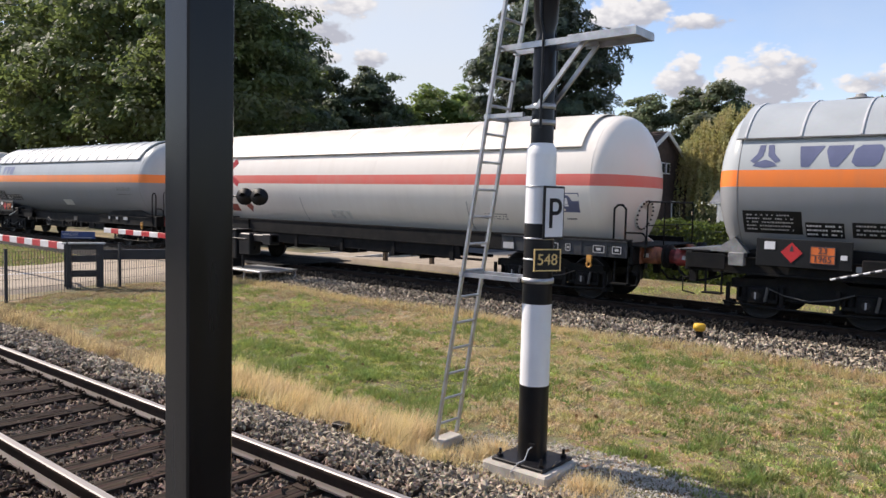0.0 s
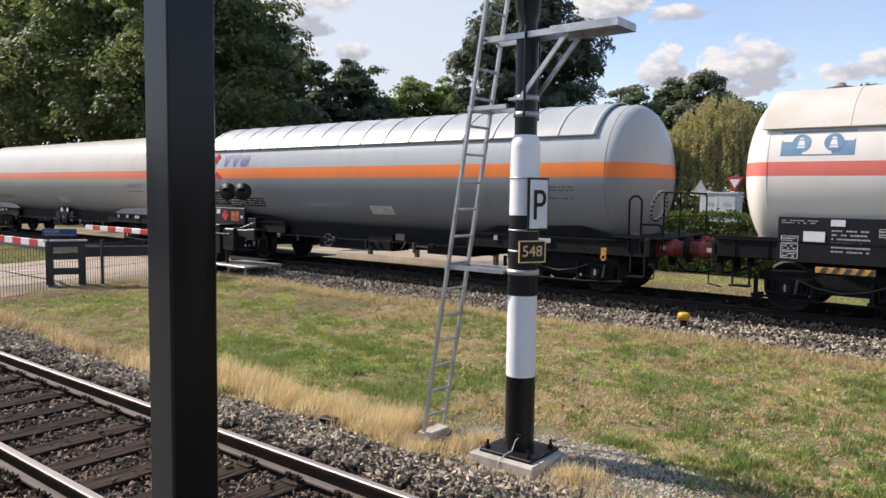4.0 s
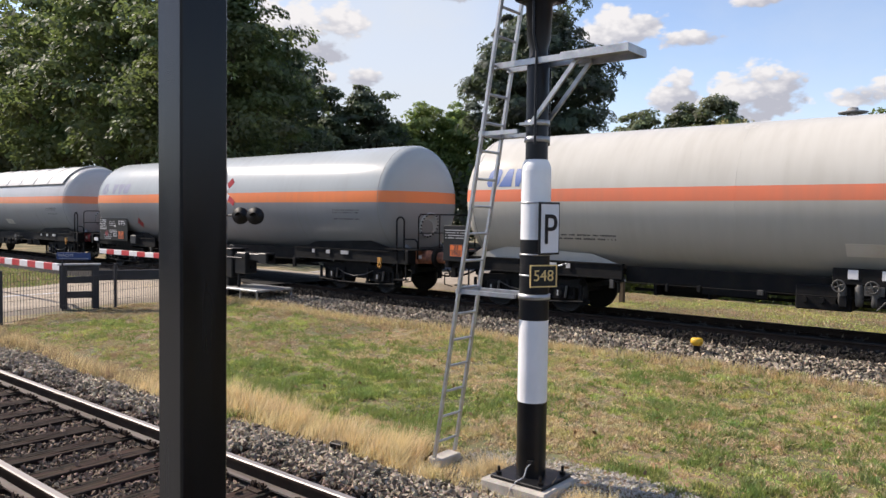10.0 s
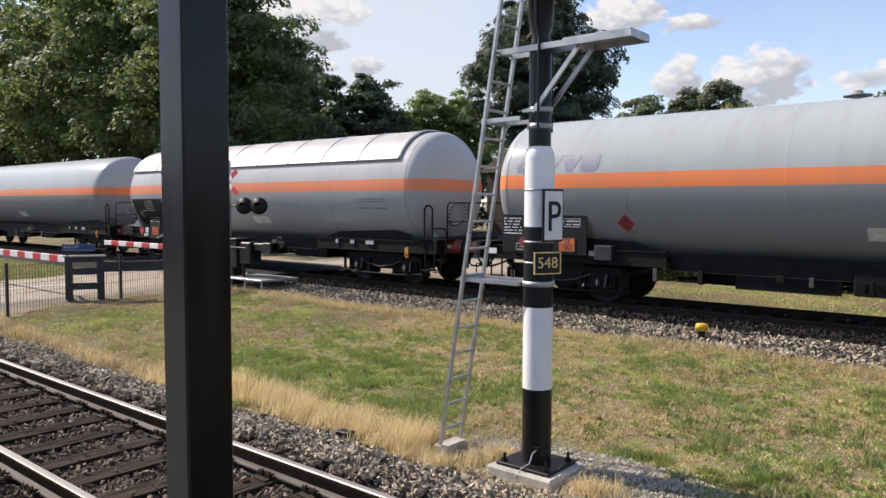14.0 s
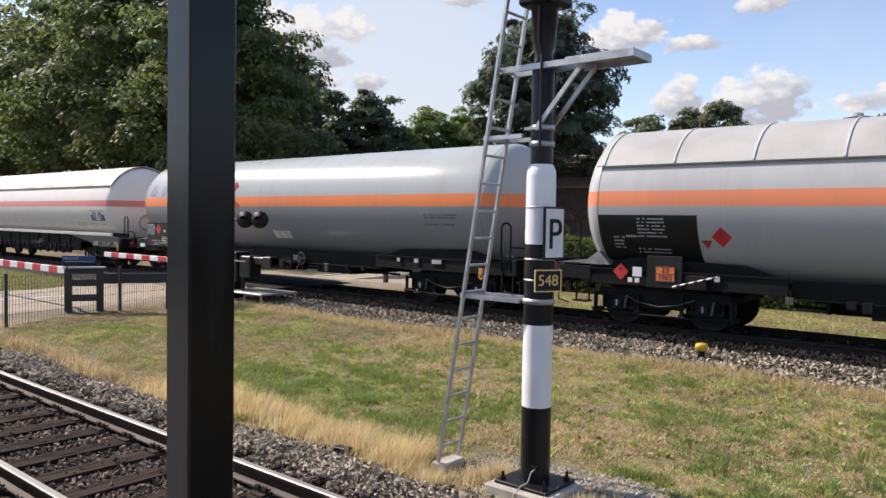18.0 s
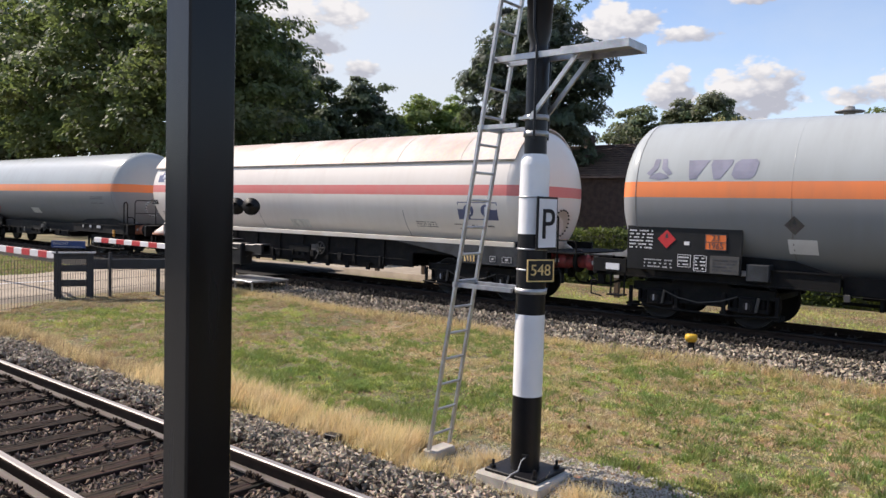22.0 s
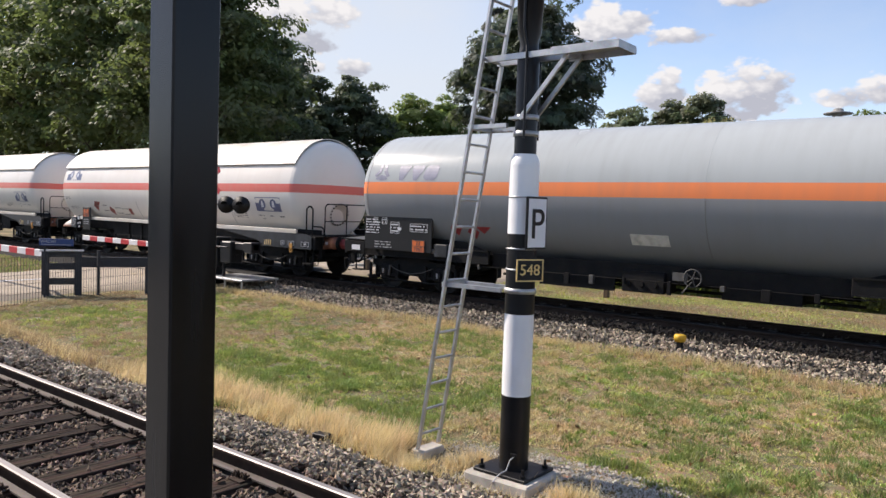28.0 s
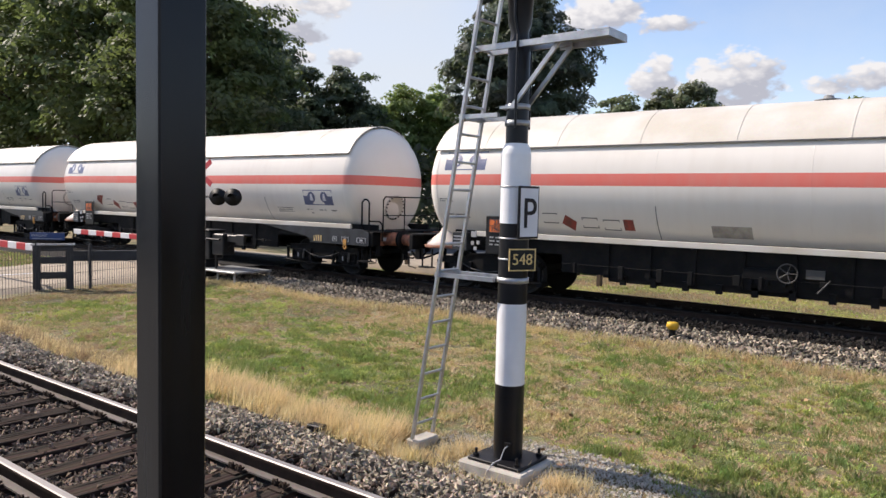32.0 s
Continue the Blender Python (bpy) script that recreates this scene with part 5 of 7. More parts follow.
            part("equipment_box", Shape().box(U(2.86), U(3.3), yb, yb + 0.25, 0.96, 1.40, c=0.015), M_UNDER, w)
            lever = part("striped_lever", Shape().box(U(1.5), U(2.4), -1.45, -1.42, 0.80, 0.90, c=0.006), M_TOW, w, "orange and black banded lever on the frame")
            for k in range(5):
                part("dark_band", Shape().plate([(U(1.56 + 0.18 * k), 0.80), (U(1.64 + 0.18 * k), 0.80), (U(1.70 + 0.18 * k), 0.90), (U(1.62 + 0.18 * k), 0.90)], -1.455, -1.45), M_TEXTDARK, lever)
        else:
            placard(w, U(2.32), 1.54, yb - 0.02)
            part("panel_writing", bars(Shape(), U(2.14), U(2.54), 1.08, 1.32, 3, 21 + spec, flat=yb - 0.021), M_TEXTGREY, fr, kind="stuff")
    else:
        yb = -1.36
        if spec == 1:
            pa = part("data_panel", patch(Shape(), U(0.74), U(1.74), 1.62, 2.02, 0.012), M_PANELBLACK, w, "black data panel with pale writing")
            part("panel_writing", bars(Shape(), U(0.80), U(1.62), 1.66, 1.98, 4, 31, 0.018), M_TEXTGREY, pa, kind="stuff")
            pb = part("data_panel", patch(Shape(), U(2.52), U(3.46), 1.60, 1.86, 0.012), M_PANELBLACK, w, "black data panel with pale writing")
            part("panel_writing", bars(Shape(), U(2.58), U(3.4), 1.63, 1.84, 2, 33, 0.018), M_TEXTGREY, pb, kind="stuff")
            pc = part("load_grid", patch(Shape(), U(1.79), U(2.4), 1.58, 1.84, 0.012), M_PANELBLACK, w)
            part("panel_writing", bars(Shape(), U(1.81), U(2.38), 1.60, 1.82, 3, 35, 0.018), M_SIGNWHITE, pc, kind="stuff")
        elif spec not in (4, 5, 6, 8):
            part("stencil", bars(Shape(), U(2.6), U(4.2), 1.62, 1.78, 2, 37 + spec), M_TEXTDARK, w, kind="stuff")
        if spec == 5:
            pe = part("black_end_panel", patch(Shape(), U(0.66), U(2.72), 1.18, 2.27, 0.006, 2, 14), M_PANELBLACK, w, "black painted panel with pale data writing")
            for a, b, c, d, rows in ((1.5, 2.1, 1.82, 2.23, 4), (1.45, 2.12, 1.5, 1.63, 2), (0.95, 1.22, 1.58, 1.86, 4), (1.24, 1.5, 1.80, 1.90, 1)):
                part("panel_writing", bars(Shape(), U(a), U(b), c, d, rows, int(50 + 10 * a), 0.03), M_TEXTGREY, pe, kind="stuff")
            diamond(w, U(3.16), 1.87, None, 0.19)
            part("triangle_label", slanted(Shape(), [(U(2.76), 1.80), (U(2.98), 1.80), (U(2.87), 1.64)], 0.024), M_REDDULL, w, "small dull red triangular label")
            diamond(w, U(1.14), 1.12, yb - 0.022, 0.17)
            for a, c, d in ((1.40, 1.04, 0.19), (1.30, 0.92, 0.09), (1.45, 0.92, 0.09)):
                part("white_label", Shape().box(U(a), U(a) + d, yb - 0.03, yb - 0.01, c, c + d), M_SIGNWHITE, w)
            part("equipment_box", Shape().box(U(2.45), U(2.9), yb, yb + 0.3, 0.84, 1.12, c=0.015), M_UNDER, w)
        if spec in (1, 5, 6, 8):
            part("end_apron", Shape().plate([(U(-0.6), 1.235), (U(0.8), 1.235), (U(0.55), 1.52), (U(0.28), 1.33)], -1.22, 1.22), M_FRAMEGREY, w, "pale grey painted end apron")
            part("end_beam_cover", Shape().box(U(-0.28), U(0.45), -1.385, -1.365, 0.92, 1.20, c=0.006), M_UNDER, w)
        zb = 1.53 if spec == 1 else 1.47 if spec == 5 else 1.88
        ua, ub = (-0.35, 0.42) if spec == 3 else (1.70, 2.42) if spec == 5 else (1.0, 2.56) if spec == 1 else (0.45, {4: 2.61, 6: 2.70, 8: 2.72}.get(spec, 2.15))
        pd = part("panel_board", Shape().box(U(ua), U(ub), yb - 0.02, yb + 0.01, 0.84 if spec == 5 else 1.04 if spec == 1 else 1.02, zb, c=0.008), M_PANELBLACK, w, "black data board with pale writing")
        for u in (ua + 0.15, ub - 0.1):
            part("board_bracket", Shape().box(U(u) - 0.03, U(u) + 0.03, yb + 0.01, -1.0, 1.1, 1.16), M_UNDER, pd)
        if spec == 5:
            placard(w, U(2.08), 1.12, yb - 0.02)
        elif spec == 3:
            part("panel_writing", bars(Shape(), U(-0.28), U(0.35), 1.55, 1.8, 3, 44, flat=yb - 0.021), M_TEXTGREY, pd, kind="stuff")
            placard(w, U(0.06), 1.28, yb - 0.02)
            placard(w, U(2.15), 1.17, -1.24)
            diamond(w, U(2.09), 1.97, None, 0.2)
            part("white_label", patch(Shape(), U(2.4), U(2.75), 1.84, 2.08, 0.014), M_SIGNWHITE, w)
        else:
            if spec == 1:
                part("white_label", Shape().box(U(1.14), U(1.32), yb - 0.03, yb - 0.02, 1.34, 1.48), M_SIGNWHITE, pd)
                part("white_label", Shape().box(U(2.38), U(2.48), yb - 0.03, yb - 0.02, 1.22, 1.30), M_SIGNWHITE, pd)
                part("equipment_box", Shape().box(U(2.7), U(3.1), yb, yb + 0.3, 0.96, 1.24, c=0.015), M_UNDER, w)
                part("pale_end_box", Shape().box(U(0.5), U(0.78), yb - 0.01, yb + 0.2, 1.0, 1.24, c=0.01), M_FRAMEGREY, w)
            else:
                part("panel_writing", bars(Shape(), U(0.50), U(1.0), 1.42, zb - 0.06, 4, 41 + spec, flat=yb - 0.021), M_SIGNWHITE, pd, kind="stuff")
                part("panel_writing", bars(Shape(), U(0.82), U(1.42), 1.06, 1.26, 3, 51 + spec, flat=yb - 0.021), M_TEXTGREY, pd, kind="stuff")
                part("white_label", Shape().box(U(1.62), U(1.72), yb - 0.03, yb - 0.02, zb - 0.34, zb - 0.27), M_SIGNWHITE, pd)
                part("equipment_box", Shape().box(U(2.78), U(3.18), yb, yb + 0.3, 0.94, 1.25, c=0.015), M_SLATE, w)
                part("beam_label", Shape().box(U(0.0), U(0.3), -1.395, -1.383, 0.97, 1.10), M_SIGNWHITE, w, "small white label on the end beam")
            if spec == 4:
                diamond(w, U(3.47), 1.72, None, 0.19, M_REDDULL)
                diamond(w, U(1.02), 1.28, yb - 0.022, 0.13, M_REDDULL)
                placard(w, U(2.14), 1.24, yb - 0.02)
                part("panel_writing", bars(Shape(), U(1.2), U(1.66), 1.56, 1.78, 3, 47 + spec, flat=yb - 0.021), M_TEXTGREY, pd, kind="stuff")
                boxed(pd, U(1.95), U(2.46), 1.62, 1.80, yb - 0.021, 81)
                boxed(pd, U(1.25), U(1.5), 1.30, 1.42, yb - 0.021, 82)
                boxed(pd, U(1.54), U(1.78), 1.16, 1.42, yb - 0.021, 83)
            elif spec == 8:
                diamond(w, U(3.38), 1.66, None, 0.17, M_REDDULL)
                diamond(w, U(3.86), 1.59, None, 0.17, M_REDDULL)
                part("triangle_label", slanted(Shape(), [(U(3.96), 1.72), (U(4.40), 1.72), (U(4.16), 1.56)], 0.024), M_REDDULL, w, "faded red triangular label")
                placard(w, U(2.30), 1.17, yb - 0.02)
                boxed(pd, U(0.78), U(0.92), 1.70, 1.84, yb - 0.026, 84)
                boxed(pd, U(1.06), U(1.24), 1.68, 1.84, yb - 0.021, 85)
                boxed(pd, U(1.36), U(1.66), 1.46, 1.74, yb - 0.021, 86)
                boxed(pd, U(2.02), U(2.58), 1.52, 1.72, yb - 0.021, 87)
            else:
                if spec == 6:
                    diamond(w, U(3.58), 1.98, None, 0.17, M_FADEDMARK, "faded grey diamond label")
                    part("white_label", patch(Shape(), U(3.45), U(3.93), 1.47, 1.73, 0.014), M_SIGNWHITE, w)
                    grid = part("load_grid", Shape().box(U(2.13), U(2.66), yb - 0.034, yb - 0.02, 1.04, 1.37), M_CAP, pd, "grey load grid plate")
                    part("panel_writing", bars(Shape(), U(2.17), U(2.62), 1.08, 1.33, 3, 88, flat=yb - 0.0345), M_TEXTDARK, grid, kind="stuff")
                    boxed(pd, U(1.5), U(1.76), 1.12, 1.36, yb - 0.021, 89)
                    boxed(pd, U(1.82), U(2.06), 1.06, 1.36, yb - 0.021, 90)
                diamond(w, U(1.60 if spec == 1 else 1.27), zb - (0.23 if spec == 1 else 0.24), yb - 0.02, 0.18)
                placard(w, U(2.22 if spec == 6 else 2.1 if spec == 1 else 1.98), zb - (0.25 if spec == 1 else 0.26), yb - 0.02)
        if spec not in (4, 6, 8):
            lever = part("striped_lever", Shape().rod((U(2.25), -1.41, 0.88), (U(3.1), -1.41, 1.12), 0.018, 8), M_SIGNWHITE, w, "white and black banded lever on the frame")
            for k in range(5):
                part("dark_band", Shape().rod((U(2.33 + 0.17 * k), -1.41, 0.903 + 0.048 * k), (U(2.40 + 0.17 * k), -1.41, 0.922 + 0.048 * k), 0.021, 8), M_TEXTDARK, lever)
    xb = lob - 2.75
    sets = bogie(w, -xb, M_UNDER) + bogie(w, xb, M_UNDER)
    if style == "sill" and spec >= 7:
        s = Shape().plate([(half - 4.1, 1.285), (half - 0.05, 1.285), (half + 0.2, 1.2), (half + 0.2, 0.88), (half - 1.9, 0.88), (half - 2.2, 1.02)], -1.40, -1.37)
        s.box(half - 2.0, half + 0.2, -1.42, -1.37, 0.86, 0.885)
        plate = part("end_sill_plate", s, M_SLATE, w, "dark slate painted end sill with a sloping tail")
        for da, wd in ((1.12, 0.16), (0.78, 0.26), (0.22, 0.32)):
            f = Shape()
            for c0, c1, d0, d1 in ((0, wd, 0, 0.01), (0, wd, 0.12, 0.13), (0, 0.01, 0.01, 0.12), (wd - 0.01, wd, 0.01, 0.12)):
                f.box(half - da + c0, half - da + c1, -1.412, -1.399, 0.93 + d0, 0.93 + d1)
            f.box(half - da + wd * 0.35, half - da + wd * 0.65, -1.412, -1.399, 0.97, 1.02)
            part("sill_stencil", f, M_TEXTGREY, plate, "pale framed stencil")
        mark = part("hatched_mark", Shape().box(half - 1.86, half - 1.56, -1.412, -1.399, 0.90, 1.06), M_SIGNYELLOW, plate, "pale and black hatched mark")
        for k in range(3):
            part("dark_band", Shape().plate([(half - 1.85 + 0.1 * k, 1.06), (half - 1.80 + 0.1 * k, 1.06), (half - 1.75 + 0.08 * k, 0.90), (half - 1.80 + 0.08 * k, 0.90)], -1.415, -1.411), M_TEXTDARK, mark)
    elif style == "sill":
        for e in (-1, 1):
            a, b = sorted((e * (lob - 0.7), e * (lob - (3.8 if e > 0 else 5.0))))
            s = Shape().box(a, b, -1.40, -1.37, 0.98, 1.30, c=0.008).box(a, b, -1.43, -1.37, 1.30, 1.325)
            for k in range(5):
                s.box(a + 0.3 + 0.58 * k, a + 0.33 + 0.58 * k, -1.415, -1.39, 0.99, 1.3)
            part("end_sill_plate", s, M_SLATE if e > 0 else M_UNDER, w, "slate grey painted end sill" if e > 0 else "")
            if e > 0:
                for q, (da, wd) in enumerate(((0.82, 0.2), (1.2, 0.26), (2.0, 0.12), (2.3, 0.34))):
                    f = Shape()
                    for c0, c1, d0, d1 in ((0, wd, 0, 0.012), (0, wd, 0.138, 0.15), (0, 0.012, 0.012, 0.138), (wd - 0.012, wd, 0.012, 0.138)):
                        f.box(lob - da - wd + c0, lob - da - wd + c1, -1.42, -1.399, 1.06 + d0, 1.06 + d1)
                    f.box(lob - da - wd * 0.7, lob - da - wd * 0.3, -1.42, -1.399, 1.11, 1.16)
                    part("sill_stencil", f, M_TEXTGREY, w, "pale framed stencil on the end sill")
            part("hatched_mark", Shape().box(e * (lob - 3.6) - 0.14, e * (lob - 3.6) + 0.14, -1.422, -1.40, 1.02, 1.16), M_TEXTGREY, w)
    WAGONS.append((w, u_left + L / 2, sets))
    return w


GREY_LABEL = "grey tank wagon with an orange band on black bogies"
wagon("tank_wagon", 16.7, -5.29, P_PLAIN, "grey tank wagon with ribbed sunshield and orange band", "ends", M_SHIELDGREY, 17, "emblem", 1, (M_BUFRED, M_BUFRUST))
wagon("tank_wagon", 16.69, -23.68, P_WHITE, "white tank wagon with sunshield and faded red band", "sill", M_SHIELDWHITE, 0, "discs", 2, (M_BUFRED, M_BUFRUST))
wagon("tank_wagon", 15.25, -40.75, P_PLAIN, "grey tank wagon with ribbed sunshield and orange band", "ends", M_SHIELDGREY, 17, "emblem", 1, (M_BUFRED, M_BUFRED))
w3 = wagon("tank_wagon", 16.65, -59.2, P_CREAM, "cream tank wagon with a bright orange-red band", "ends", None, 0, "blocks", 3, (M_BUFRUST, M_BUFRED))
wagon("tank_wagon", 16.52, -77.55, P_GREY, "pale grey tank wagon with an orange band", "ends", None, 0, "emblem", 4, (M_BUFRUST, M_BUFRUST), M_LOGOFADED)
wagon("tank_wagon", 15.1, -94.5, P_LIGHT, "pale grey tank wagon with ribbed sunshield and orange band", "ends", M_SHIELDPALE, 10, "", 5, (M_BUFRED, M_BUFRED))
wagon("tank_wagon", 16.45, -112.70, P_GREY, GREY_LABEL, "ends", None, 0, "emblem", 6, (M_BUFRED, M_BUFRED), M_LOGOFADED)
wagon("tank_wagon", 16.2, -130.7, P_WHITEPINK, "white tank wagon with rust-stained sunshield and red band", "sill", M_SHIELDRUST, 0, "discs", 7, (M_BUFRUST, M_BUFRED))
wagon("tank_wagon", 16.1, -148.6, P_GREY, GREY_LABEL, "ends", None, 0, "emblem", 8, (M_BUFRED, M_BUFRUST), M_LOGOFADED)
wagon("tank_wagon", 15.1, -165.5, P_WHITE, "white tank wagon with sunshield and red band", "sill", M_SHIELDWHITE, 0, "discs", 9, (M_BUFRUST, M_BUFRUST))
wagon("tank_wagon", 16.65, -184.0, P_WHITE, "white tank wagon with sunshield and red band", "sill", M_SHIELDWHITE, 0, "discs", 10, (M_BUFRUST, M_BUFRUST))
wagon("tank_wagon", 15.2, -200.9, P_WHITE, "white tank wagon with sunshield and red band", "sill", M_SHIELDWHITE, 0, "discs", 11, (M_BUFRUST, M_BUFRUST))
# valve station under the cream wagon
h3 = 16.65 / 2
vs = part("valve_station", Shape().box(8.2 - h3, 9.15 - h3, -1.22, -1.12, 1.02, 1.3, c=0.01).box(8.22 - h3, 8.32 - h3, -1.2, -1.0, 0.62, 1.04).box(9.02 - h3, 9.12 - h3, -1.2, -1.0, 0.62, 1.04), M_UNDER, w3)
for u in (8.44, 8.95):
    part("white_plate", Shape().box(u - h3, u + 0.16 - h3, -1.235, -1.22, 1.12, 1.28, c=0.003), M_SIGNWHITE, vs, "small white plate")
for u in (8.36, 8.62, 8.86):
    part("brake_cylinder", Shape().turn([(0.66, 0.0), (0.66, 0.05), (0.74, 0.07), (0.98, 0.07), (1.03, 0.04)], "z", 14, (u - h3, -1.2, 0)), M_CAP, vs, "dull steel brake cylinder")
for u in (8.32, 8.82):
    hw = Shape()
    for k in range(16):
        a, b = 2 * math.pi * k / 16, 2 * math.pi * (k + 1) / 16
        hw.rod((u - h3 + 0.1 * math.cos(a), -1.3, 1.0 + 0.1 * math.sin(a)), (u - h3 + 0.1 * math.cos(b), -1.3, 1.0 + 0.1 * math.sin(b)), 0.014, 6)
    for k in range(4):
        a = math.pi / 2 * k + 0.4
        hw.rod((u - h3, -1.3, 1.0), (u - h3 + 0.1 * math.cos(a), -1.3, 1.0 + 0.1 * math.sin(a)), 0.01, 6)
    hw.rod((u - h3, -1.32, 1.0), (u - h3, -1.1, 1.0), 0.02, 8)
    part("handwheel", hw, M_CAP, w3, "small dull handwheel")
# splash trough at the front of the cream wagon
tr = Shape()
tr.plate([(7.75, 1.86), (9.08, 1.86), (9.08, 1.06), (8.12, 1.06)], -1.42, -1.38).box(7.70, 9.16, -1.46, -1.34, 1.84, 1.93, c=0.012)
tr.box(9.04, 9.08, -1.38, -0.4, 1.06, 1.86)
part("end_trough", tr, M_FRAMEGREY, w3, "pale grey sheet-metal trough beside the front platform")
tube("hoop_rail", w3, [(8.3, -1.49, 0.95), (8.3, -1.49, 2.16), (8.38, -1.49, 2.26), (8.46, -1.49, 2.16), (8.46, -1.49, 0.95)], 0.02)
tube("platform_rail", w3, [(8.46, -1.49, 2.0), (8.72, -1.49, 2.0), (8.78, -1.49, 1.94), (8.78, -1.49, 1.46), (8.72, -1.49, 1.4), (8.46, -1.49, 1.4)], 0.016)


# ---- shelter column beside the camera ----
col = thing("shelter_column", pose(-1.3095, 0.8095, 0.76), "dark painted square steel column of the platform shelter", "column")
part("shaft", Shape().box(-0.0415, 0.0415, -0.051, 0.051, 0.012, 2.59, c=0.004), M_COLUMN, col)
part("foot_plate", Shape().box(-0.1, 0.1, -0.1, 0.1, 0, 0.012), M_COLUMN, col)

# ---- signal mast ----
mast = thing("signal_mast", pose(-3.82, 5.96, -0.25), "black and white banded signal mast on a concrete foot", "signal mast")
part("concrete_foot", Shape().box(-0.36, 0.36, -0.32, 0.32, -0.35, 0.04, c=0.02), M_CONC, mast, "pale concrete foot")
base = part("base_plate", Shape().box(-0.29, 0.29, -0.26, 0.26, 0.04, 0.072, c=0.006), M_MASTBLACK, mast)
for sx in (-0.23, 0.23):
    for sy in (-0.2, 0.2):
        part("anchor_bolt", Shape().rod((sx, sy, 0.07), (sx, sy, 0.15), 0.014, 8).rod((sx, sy, 0.072), (sx, sy, 0.10), 0.03, 6), M_MASTBLACK, base)
R0 = 0.14
for name, z0, z1, r, m_ in (("lower_black_band", 0.07, 0.783, R0, M_MASTBLACK), ("white_band", 0.783, 1.559, R0, M_MASTWHITE), ("middle_black_band", 1.559, 2.315, R0, M_MASTBLACK),
                            ("upper_white_band", 2.315, 2.96, R0, M_MASTWHITE)):
    part(name, Shape().turn([(z0, r), (z1, r)], "z", 36), m_, mast)
part("white_shoulder", Shape().turn([(2.96, R0), (3.0, R0 - 0.004), (3.04, R0 - 0.02), (3.07, R0 - 0.04), (3.075, 0.1)], "z", 36), M_MASTWHITE, mast)
part("upper_tube", Shape().turn([(3.06, 0.105), (3.96, 0.105), (4.03, 0.088), (4.09, 0.085), (4.17, 0.11), (4.5, 0.125), (4.52, 0.16)], "z", 32), M_MASTBLACK, mast)
part("lamp_housing", Shape().box(-0.19, 0.19, -0.18, 0.2, 4.52, 5.6, c=0.03), M_MASTBLACK, mast)
for z, r, h in ((1.78, R0 + 0.012, 0.05), (3.25, 0.118, 0.05), (3.4, 0.118, 0.05)):
    s = Shape().turn([(z - h / 2, r - 0.012), (z - h / 2, r), (z + h / 2, r), (z + h / 2, r - 0.012)], "z", 32)
    part("clamp_band", s, M_GALV, mast, "galvanised clamp band")
for z in (2.66, 2.175, 1.98):
    part("sign_strap", Shape().turn([(z - 0.008, R0), (z - 0.008, R0 + 0.005), (z + 0.008, R0 + 0.005), (z + 0.008, R0)], "z", 32), M_GALV, mast)
# platform arm
arm = part("platform_arm", Shape().box(-0.42, 0.5, -0.12, -0.09, 3.935, 3.99).box(-0.42, 0.5, 0.09, 0.12, 3.935, 3.99), M_GALV, mast, "galvanised bracket arm")
tread = Shape().box(0.35, 1.0, -0.2, 0.15, 3.965, 3.985, c=0.004)
tread.box(0.35, 1.002, -0.202, -0.185, 3.915, 3.967).box(0.35, 1.002, 0.135, 0.152, 3.915, 3.967).box(0.984, 1.002, -0.186, 0.136, 3.915, 3.967)
part("standing_plate", tread, M_GALV, arm)
for sy in (-0.115, 0.115):
    part("strut", Shape().box(-0.02, 0.02, -0.012, 0.012, 0, 0.74, m=Matrix.Translation((-0.0, sy, 3.38)) @ Matrix.Rotation(radians(41), 4, "Y")), M_GALV, arm)
part("strut_bracket", Shape().box(-0.12, 0.06, -0.128, 0.128, 3.38, 3.405), M_GALV, arm)
for sy, w in ((-0.13, 0.012), (0.115, 0.01)):
    part("cable_conduit", Shape().pipe([(0.06, sy, 3.2), (0.06, sy, 3.98), (0.05, sy * 0.86, 4.05), (0.04, sy * 0.9, 4.1), (0.03, sy * 1.05, 4.2), (0.03, sy * 1.1, 4.5)], w, 8), M_MASTBLACK, mast)
part("earth_cable", Shape().pipe([(0.08, -0.125, 0.22), (0.06, -0.16, 0.19), (0.05, -0.2, 0.10), (0.02, -0.27, 0.08), (-0.02, -0.33, 0.0)], 0.006, 8), M_TEXTGREY, mast, "thin pale earth cable")
part("cable_gland", Shape().box(0.05, 0.11, -0.145, -0.11, 0.225, 0.25), M_UNDER, mast)
# letter sign and number plate, facing along the track
sg = part("letter_sign", Shape().box(0.155, 0.175, -0.145, 0.145, 2.177, 2.666, c=0.004), M_MASTBLACK, mast, "white sign with a black letter P")
part("sign_face", Shape().box(0.172, 0.179, -0.125, 0.125, 2.197, 2.646), M_SIGNWHITE, sg)
o = part("letter", lettering("P", 0.40, M_MASTBLACK, 0.003), M_MASTBLACK, sg)
o.matrix_basis = pose(0.183, 0.0, 2.40, 0, 0, 90)
np_ = part("number_plate", Shape().box(0.15, 0.168, -0.142, 0.142, 1.878, 2.085, c=0.004), M_MASTBLACK, mast, "black plate with yellow border and number 548")
fr = Shape()
for a, b, c, d in ((-0.142, 0.142, 1.878, 1.889), (-0.142, 0.142, 2.074, 2.085), (-0.142, -0.131, 1.889, 2.074), (0.131, 0.142, 1.889, 2.074)):
    fr.box(0.166, 0.173, a, b, c, d)
part("plate_border", fr, M_SIGNYELLOW, np_)
o = part("number", lettering("548", 0.145, M_SIGNYELLOW, 0.003), M_SIGNYELLOW, np_)
